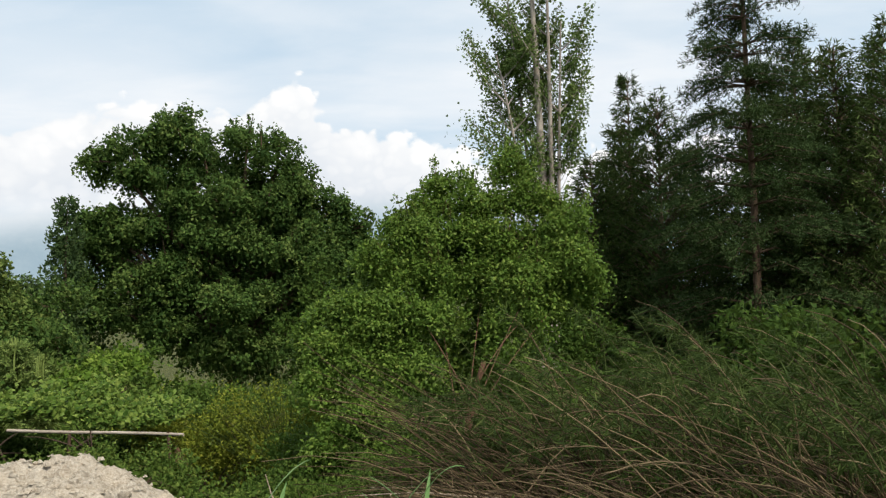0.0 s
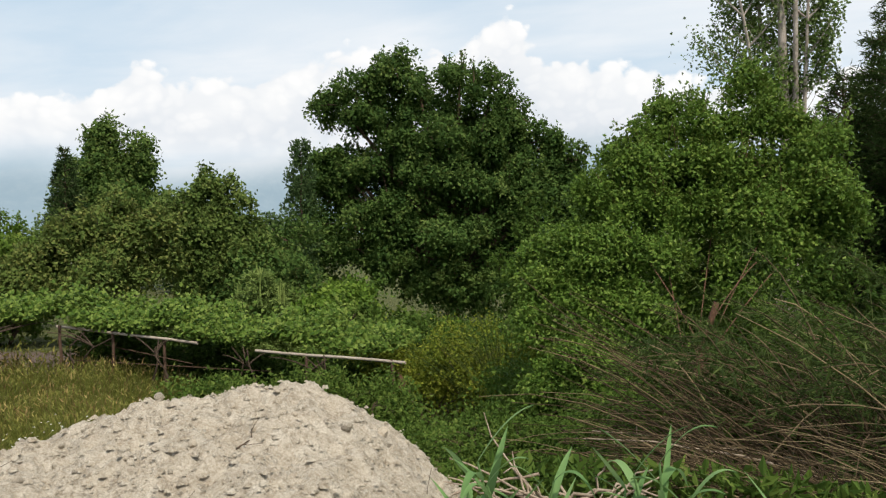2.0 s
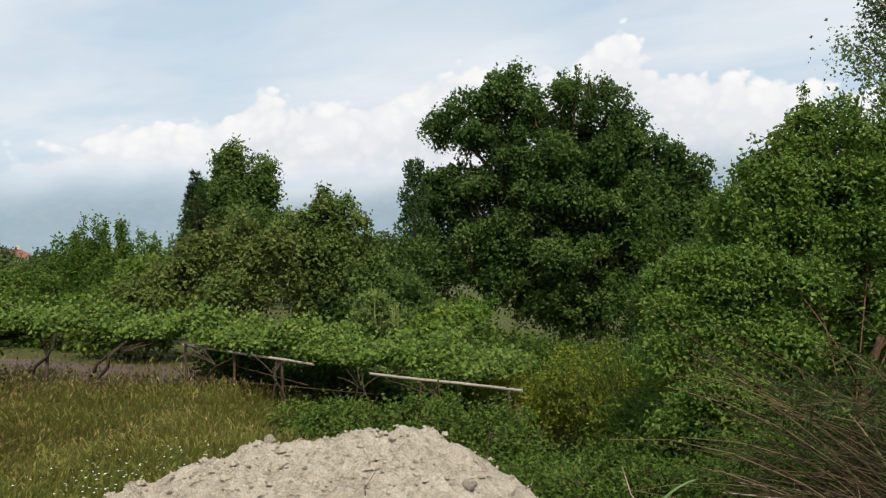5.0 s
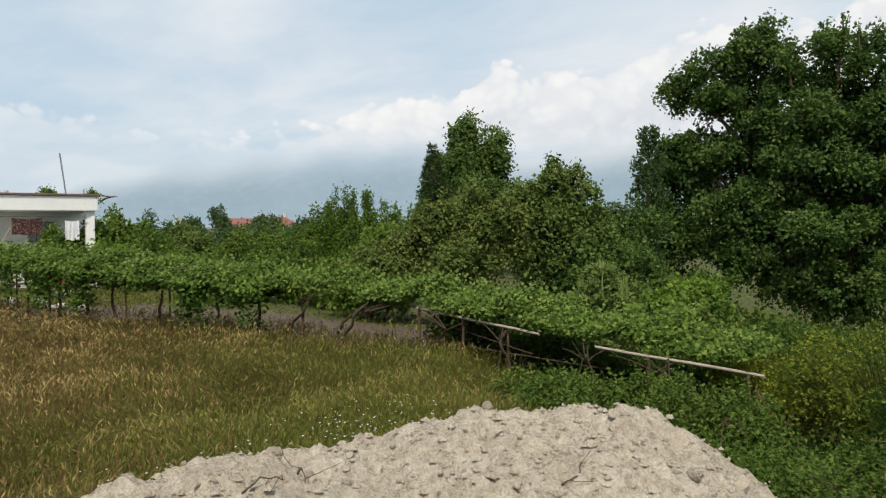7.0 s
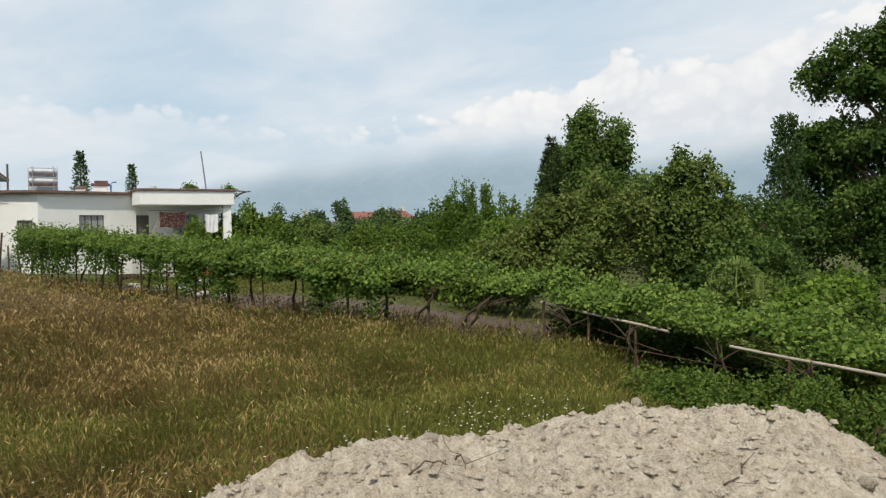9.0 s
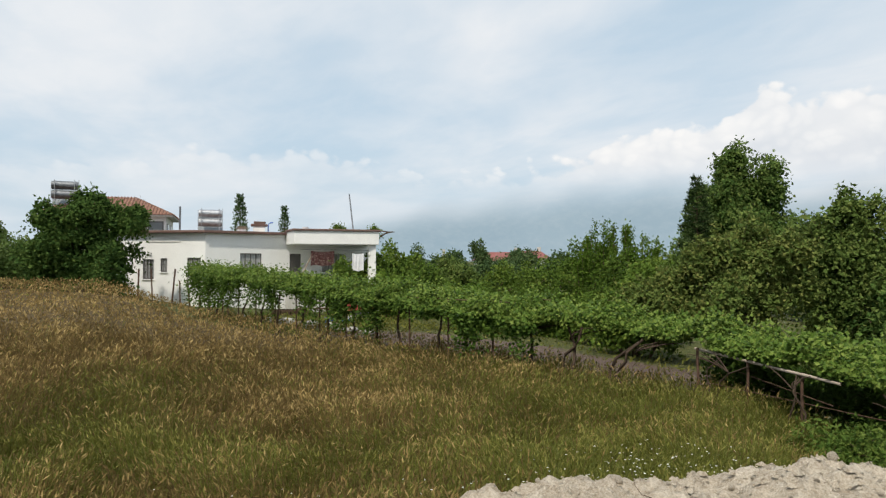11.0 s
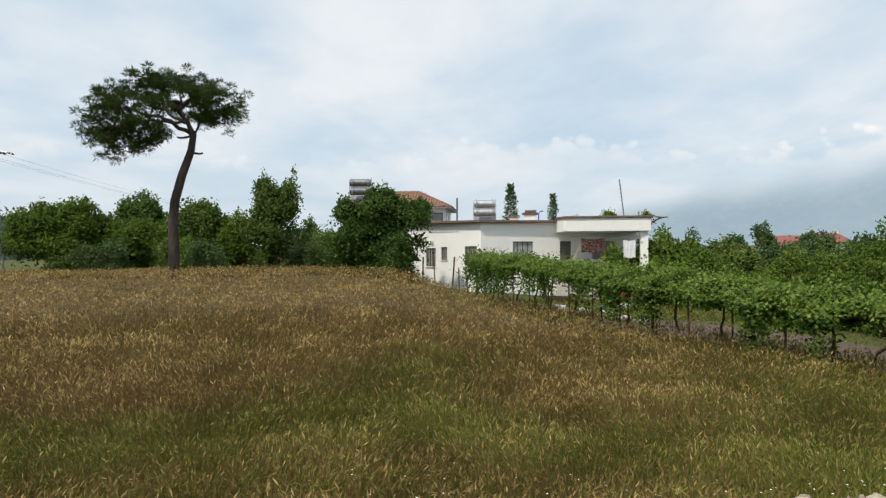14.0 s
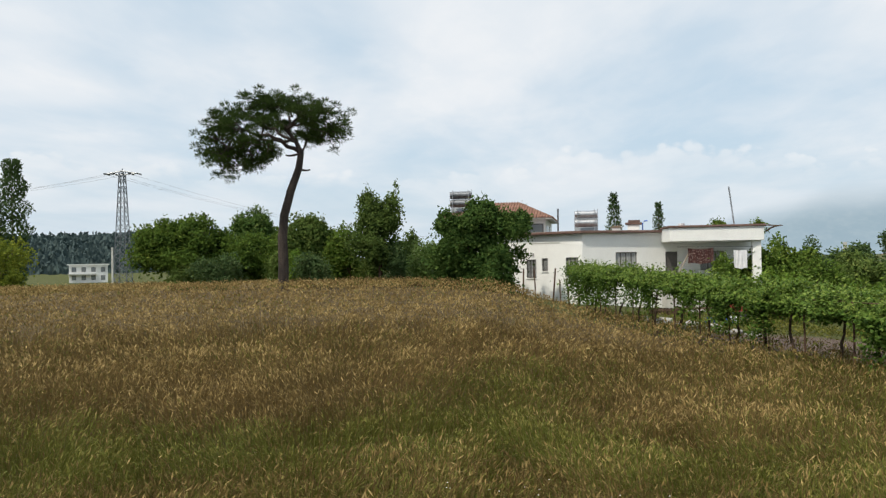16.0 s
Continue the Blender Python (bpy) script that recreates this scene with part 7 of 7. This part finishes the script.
def leaning_pine():
    p = at_az(105.1, 46.5)
    ob = thing("umbrella_pine", p, "tall leaning pine with bare dark trunk and flat crown", "tree")
    across = np.array((-math.cos(radians(104.9)), -math.sin(radians(104.9)), 0))

    def q(s, z, dep=0.0):
        away = np.array((-math.sin(radians(104.9)), math.cos(radians(104.9)), 0))
        return across * s + away * dep + np.array((0, 0, z + EYE - p[2]))

    px = 46.5 / 1272
    base = np.stack([q(0, -1.8), q(-0.05, -0.2), q(0.0, 1.6), q(-0.12, 3.0), q(-0.55, 4.6), q(-1.05, 6.0), q(-1.2, 7.0), q(-0.9, 7.7), q(-0.35, 8.4)])
    lines = [(base, np.array([0.36, 0.33, 0.30, 0.28, 0.26, 0.23, 0.2, 0.15, 0.1]))]
    for a, b, c, r in ((base[6], q(-1.5, 7.4), q(-1.6, 7.9), 0.1), (base[5], q(-1.5, 5.8), q(-1.75, 5.95), 0.09), (base[6], q(-0.5, 6.7), q(-0.25, 6.85), 0.09), (base[3], q(-0.3, 3.2), q(-0.35, 3.55), 0.04)):
        lines.append((curve3(a, b, c, 5), np.linspace(r, r * 0.55, 5)))
    tips, C, D, own = [], [], [], []
    spread = ((-4.0, 9.6, 0.4), (-3.3, 10.3, -0.8), (-2.2, 10.9, 0.6), (-1.0, 11.3, -0.4), (0.1, 11.5, 0.5), (1.2, 11.0, -0.8), (2.3, 10.6, 0.4), (3.2, 9.9, -0.5), (4.0, 9.4, 0.3), (4.4, 8.5, -0.2),
              (4.3, 7.6, 0.5), (3.9, 6.8, -0.3), (3.3, 6.1, 0.1), (2.8, 7.6, 0.9), (2.0, 7.9, -1.0), (1.4, 8.6, 1.3), (0.6, 9.4, -1.4), (-0.6, 9.9, 1.5), (-1.7, 9.9, -1.5), (-2.8, 9.3, 1.0), (-3.5, 8.9, -0.2),
              (-2.4, 8.6, 0.0), (1.0, 10.0, 1.0), (2.6, 9.2, -1.2), (3.4, 8.4, 1.2), (0.6, 7.3, 0.2), (1.7, 6.9, 0.6), (-1.9, 10.4, 0.9), (0.3, 10.6, -0.9))
    limbs = []
    for src, mid, end, r in ((base[6], q(0.3, 8.2, 0.2), q(2.9, 8.4, 0.1), 0.15), (base[8], q(0.2, 9.2, -0.4), q(1.2, 10.0, -0.6), 0.12), (base[8], q(-0.9, 9.0, 0.3), q(-2.6, 9.3, 0.4), 0.12),
                             (base[7], q(0.9, 7.9, -0.7), q(3.2, 7.2, -0.3), 0.11), (base[8], q(-0.5, 9.3, 0.6), q(-0.9, 10.3, 0.8), 0.10), (base[7], q(0.5, 8.6, 1.0), q(2.0, 9.5, 1.4), 0.10), (base[8], q(-1.0, 9.2, -0.8), q(-1.9, 9.9, -1.2), 0.1)):
        bl = curve3(src, mid, end, 10)
        bl[1:-1] += rng.normal(size=(8, 3)) * 0.07
        lines.append((bl, np.linspace(r, r * 0.4, 10)))
        limbs.append(bl[3:])
    limbs = np.concatenate(limbs)
    for s, z, dep in spread:
        e = q(s * 0.90 + 0.25, z * 0.82 + 0.85, dep * 1.6)
        near = limbs[np.argmin(((limbs - e) ** 2).sum(1))]
        src = near * 0.97 + e * 0.03
        k = (src + e) / 2 + rng.normal(size=3) * 0.15 + (0, 0, 0.1)
        bl = curve3(src, k, e, 8)
        lines.append((bl, np.linspace(0.07, 0.02, 8)))
        for u in range(15):
            c = e + rng.normal(size=3) * (0.6, 0.6, 0.3)
            st = bl[rng.integers(4, 8)]
            lines.append((curve3(st, (st + c) / 2 + (0, 0, -0.1), c, 4), np.linspace(0.03, 0.012, 4)))
            m = 100
            d = unit(rng.normal(size=(m, 3)) + (0, 0, 0.5))
            C.append(c + d * rng.uniform(0.05, 0.22, (m, 1)) * (1.4, 1.4, 0.8))
            D.append(d)
            own.append(np.full(m, rng.normal() * 0.12))
    V, F = tubes(lines, 6)
    child("trunk", sheet("trunk", V, F, M["pinebark"], True), ob, "bare dark curved trunk with broken stubs")
    C, D, own = np.concatenate(C), np.concatenate(D), np.concatenate(own)
    V, F = leaves(C, 0.23, 0.17, 0.5, -0.1, 0.05, along=D, spread=0.6)
    child("crown", sheet("crown", V, F, M["pine"], tint=tints(len(C), 0.42 + own, 0.18)), ob, "flat spreading crown of dark needles")


leaning_pine()

# orchard beyond the vines
for a, d, top, w, mt, n, tone in ((69.2, 46, 1.3, 1.7, "orchard", 140, 0.45), (67.4, 40, -0.3, 1.6, "lush", 133, 0.7), (66.6, 50, 1.0, 1.9, "orchard", 133, 0.5), (64.4, 42, 0.0, 1.9, "orchard", 147, 0.4),
                                  (62.5, 52, 0.9, 2.0, "hazel", 125, 0.55), (61.5, 36, -0.9, 1.8, "orchard", 154, 0.45), (59.0, 44, -0.1, 2.2, "orchard", 154, 0.55), (57.5, 34, -1.0, 1.8, "orchard", 161, 0.5),
                                  (55.4, 42, 0.0, 2.2, "orchard", 154, 0.45), (53.4, 33, -1.0, 1.9, "orchard", 168, 0.4), (51.2, 31, -0.8, 1.9, "orchard", 182, 0.5), (56.5, 62, 0.8, 2.6, "far", 125, 0.5),
                                  (63.5, 64, 1.0, 2.6, "far", 125, 0.5), (52.5, 60, 1.4, 3.0, "orchard", 133, 0.35), (66.0, 70, 1.5, 2.4, "far", 105, 0.5), (60.5, 34.5, -1.2, 1.5, "lush", 112, 0.4), (71.0, 43, 0.5, 1.4, "orchard", 105, 0.5),
                                  (49.5, 36, 0.3, 2.0, "orchard", 154, 0.3), (47.0, 34, 0.4, 1.9, "hazel", 154, 0.5), (68.0, 57, 1.4, 1.8, "orchard", 105, 0.5)):
    round_tree("fruit_tree", a, d, top, w, mt, n, "leafy green fruit tree in the orchard", 0.19 if d < 45 else 0.26, 30, 0.3, 9, 0.09, 0.15, "fruit trees in the orchard", tone, stems=2)
# young trees with straight upright shoots
for a, d, top in ((49.6, 46, 3.0), (48.3, 46, 2.4), (50.9, 47, 2.7), (52.3, 48, 1.9), (47.2, 47, 1.9)):
    p = at_az(a, d)
    h = top + EYE - p[2]
    ob = thing("upright_tree", p, "bright green young tree with upright shoots", "tree", "young upright trees")
    lines, C, own = [], [], []
    for s in range(13):
        w, ln = rng.uniform(0, 6.28), rng.uniform(0.62, 1.0) * h
        e = np.array((math.cos(w) * 1.0, math.sin(w) * 1.0, 0)) * rng.uniform(0.2, 1.25)
        pts = curve3((0, 0, 0), e * (0.9, 0.9, 0) + (0, 0, ln * 0.35), e + (0, 0, ln), 8)
        lines.append((pts, np.linspace(0.04, 0.008, 8)))
        m = 330
        k = rng.uniform(1.6, 6.99, m)
        C.append(pts[k.astype(int)] + (pts[k.astype(int) + 1] - pts[k.astype(int)]) * (k % 1)[:, None] + rng.normal(size=(m, 3)) * (0.11, 0.11, 0.12))
        own.append(np.full(m, rng.normal() * 0.1))
    V, F = tubes(lines, 5)
    child("trunk", sheet("trunk", V, F, M["bark"], True), ob)
    C = np.concatenate(C)
    V, F = leaves(C, 0.18, 0.6, 0.4, 0.3)
    child("crown", sheet("crown", V, F, M["lush"], tint=tints(len(C), 0.45 + np.concatenate(own), 0.2)), ob)
# far trees and roofs towards the plain
round_tree("round_grey_tree", 60.3, 92, 3.0, 1.7, "far", 170, "rounded grey-green tree in the distance", 0.3, 30, 0.3, 9, tone=0.65, group="far trees")
for a, d, top, w in ((54.2, 84, 3.3, 2.6), (51.5, 90, 2.8, 3.0), (62.4, 88, 1.6, 2.2), (57.0, 105, 2.3, 2.6), (65.0, 95, 1.5, 2.4), (69.5, 90, 2.0, 2.4), (72.0, 95, 1.8, 2.6), (46.0, 80, 2.0, 3.0), (58.6, 78, 0.9, 2.4), (57.0, 74, 0.7, 2.2), (60.0, 80, 0.8, 2.2), (36, 60, 1.6, 2.6), (31.5, 52, 2.4, 2.0), (29.6, 48, 1.6, 1.8), (34.0, 46, 2.2, 1.6)):
    round_tree("distant_tree", a, d, top, w, "far", 62, "green tree far across the plain", 0.34, 32, 0.42, 9, tone=0.45, group="far trees")


def far_house(a, d, w, dep, h, turn, label, roof="redmetal", flat=False):
    p = at_az(a, d)
    ob = thing("distant_house", p, label, "house", "distant houses", turn)
    part("wall", boxes([(-w, w, -dep, dep, -1.5, h)]), M["paint"], ob)
    if flat:
        part("roof", boxes([(-w - 0.4, w + 0.4, -dep - 0.4, dep + 0.4, h, h + 0.35)], 0.02), M["paint"], ob)
        part("balcony", boxes([(-w - 0.2, w * 0.4, -dep - 1.4, -dep, h * 0.45, h * 0.52)]), M["paint_shade"], ob)
    else:
        bm = bmesh.new()
        vs = [bm.verts.new(c) for c in ((-w - 0.6, -dep - 0.6, h), (w + 0.6, -dep - 0.6, h), (w + 0.6, dep + 0.6, h), (-w - 0.6, dep + 0.6, h), (-w * 0.55, 0, h + 1.5), (w * 0.55, 0, h + 1.5))]
        for f in ((0, 1, 5, 4), (2, 3, 4, 5), (1, 2, 5), (3, 0, 4), (3, 2, 1, 0)):
            bm.faces.new([vs[k] for k in f])
        part("roof", bm, M[roof], ob, "red hipped roof")
        part("chimney", boxes([(w * 0.4, w * 0.4 + 0.7, -0.3, 0.3, h + 0.8, h + 2.2)]), M["paint_shade"], ob)
    for x in np.linspace(-w * 0.75, w * 0.75, 4):
        for z in ((h * 0.15, h * 0.62) if flat else (h * 0.35,)):
            wo = part("window", boxes([(x - 0.6, x + 0.6, -dep - 0.04, -dep + 0.02, z, z + 1.4)]), M["frame"], ob)
            part("pane", boxes([(x - 0.5, x + 0.5, -dep - 0.055, -dep - 0.044, z + 0.1, z + 1.3)]), M["glass"], wo)


far_house(58.4, 120, 4.6, 4.0, 4.0, 58, "distant low house with a red sheet roof")
far_house(56.3, 140, 3.6, 3.6, 4.6, 50, "distant low house with a red sheet roof")
far_house(118.5, 248, 5.3, 4.4, 5.3, 118, "distant white two-storey house with balconies", flat=True)


# ---------- pylon, poles and cables ----------
def pylon(a, d, top):
    p = at_az(a, d)
    h = top + EYE - p[2]
    ob = thing("lattice_pylon", p, "grey steel lattice pylon carrying power lines", "pylon", turn=a - 25)
    w0, w1 = 1.35, 0.42

    def corner(k, t):
        w = w0 + (w1 - w0) * t
        return np.array(((-w, w, w, -w)[k], (-w, -w, w, w)[k], t * h))

    for k in range(4):
        V, F = tubes([(np.stack([corner(k, t) for t in (0, 0.5, 1.0)]), np.full(3, 0.09))], 4)
        child("leg", sheet("leg", V, F, M["darksteel"]), ob)
    n = 15
    ts = np.array([1 - (1 - s) ** 0.85 for s in np.linspace(0, 1, n)])
    for k in range(4):
        lines = []
        for s in range(n - 1):
            a0, b0 = corner(k, ts[s]), corner((k + 1) % 4, ts[s + 1])
            a1, b1 = corner((k + 1) % 4, ts[s]), corner(k, ts[s + 1])
            lines += [(np.stack([a0, b0]), np.full(2, 0.05)), (np.stack([a1, b1]), np.full(2, 0.05))]
        V, F = tubes(lines, 4)
        child("bracing", sheet("bracing", V, F, M["darksteel"]), ob, kind="stuff")
    arm = [(np.array([(-3.3, 0, h - 0.35), (-1.5, 0, h - 0.05), (0, 0, h + 0.25), (1.5, 0, h - 0.05), (3.3, 0, h - 0.35)]), np.full(5, 0.14)),
           (np.array([(-2.4, 0, h - 0.3), (0, 0, h - 0.45), (2.4, 0, h - 0.3)]), np.full(3, 0.1)), (np.array([(0, 0, h - 0.4), (0, 0, h + 0.7)]), np.full(2, 0.08))]
    V, F = tubes(arm, 6)
    child("cross_arm", sheet("cross_arm", V, F, M["darksteel"]), ob)
    ends = []
    for x in (-3.0, -1.6, 1.6, 3.0):
        for sy in (-1, 1):
            V, F = tubes([(np.array([(x, 0, h - 0.3), (x + 0.1, sy * 0.6, h - 0.35), (x + 0.1, sy * 1.2, h - 0.42)]), np.array([0.12, 0.16, 0.1]))], 6)
            child("insulator", sheet("insulator", V, F, M["iron"]), ob)
        ends.append(ob.matrix_world @ Vector((x, 0, h - 0.4)))
    return ob, ends


pyl, ends = pylon(116.3, 148, 17.3)
for q, e in enumerate(ends[:3]):
    for far_az, far_d, fz in ((140, 260, 22), (92, 420, 16)):
        x, y = -far_d * math.sin(radians(far_az)), far_d * math.cos(radians(far_az))
        c = thing("power_line", tuple(e), "thin power line hung from the lattice pylon", "cable", "power lines")
        b = Vector((x + q * 1.5, y, fz)) - e
        t = np.linspace(0, 1, 30)[:, None]
        pts = np.array(b)[None] * t - np.array((0, 0, 1)) * (4 * 5.0 * t * (1 - t))
        V, F = tubes([(pts, np.full(30, 0.016))], 4)
        child("wire", sheet("wire", V, F, M["cable"]), c)
for a, d, top in ((117.0, 130, 2.8), (63.2, 75, 1.2)):
    p = at_az(a, d)
    ob = thing("utility_pole", p, "pale concrete utility pole standing alone", "pole", "utility poles")
    part("shaft", boxes([(-0.13, 0.13, -0.13, 0.13, -0.3, top + EYE - p[2])], 0.03), M["paint_shade"], ob)
mound2 = thing("earth_pile", at_az(107.6, 52), "small pile of brown earth beyond the field", "earth pile")
bm = pebble(77, 0.35)
part("earth", bm, M["darkstone"], mound2, "", pose(0, 0, 0.25) @ Matrix.Diagonal((2.0, 1.8, 0.9, 1)))

# hedge of low bushes along the far edge of the field
for q, a in enumerate(np.arange(91.5, 114.5, 2.3)):
    round_tree("hedge_bush", a, 57 + 4 * math.sin(q * 2.1), 0.7 + 0.9 * rng.uniform(), 1.7, ("hazel", "orchard", "far")[q % 3], 90, "low green hedge bush along the field", 0.2, 34, 0.36, 7, 0.06, 0.2, "hedge along the field", 0.45)
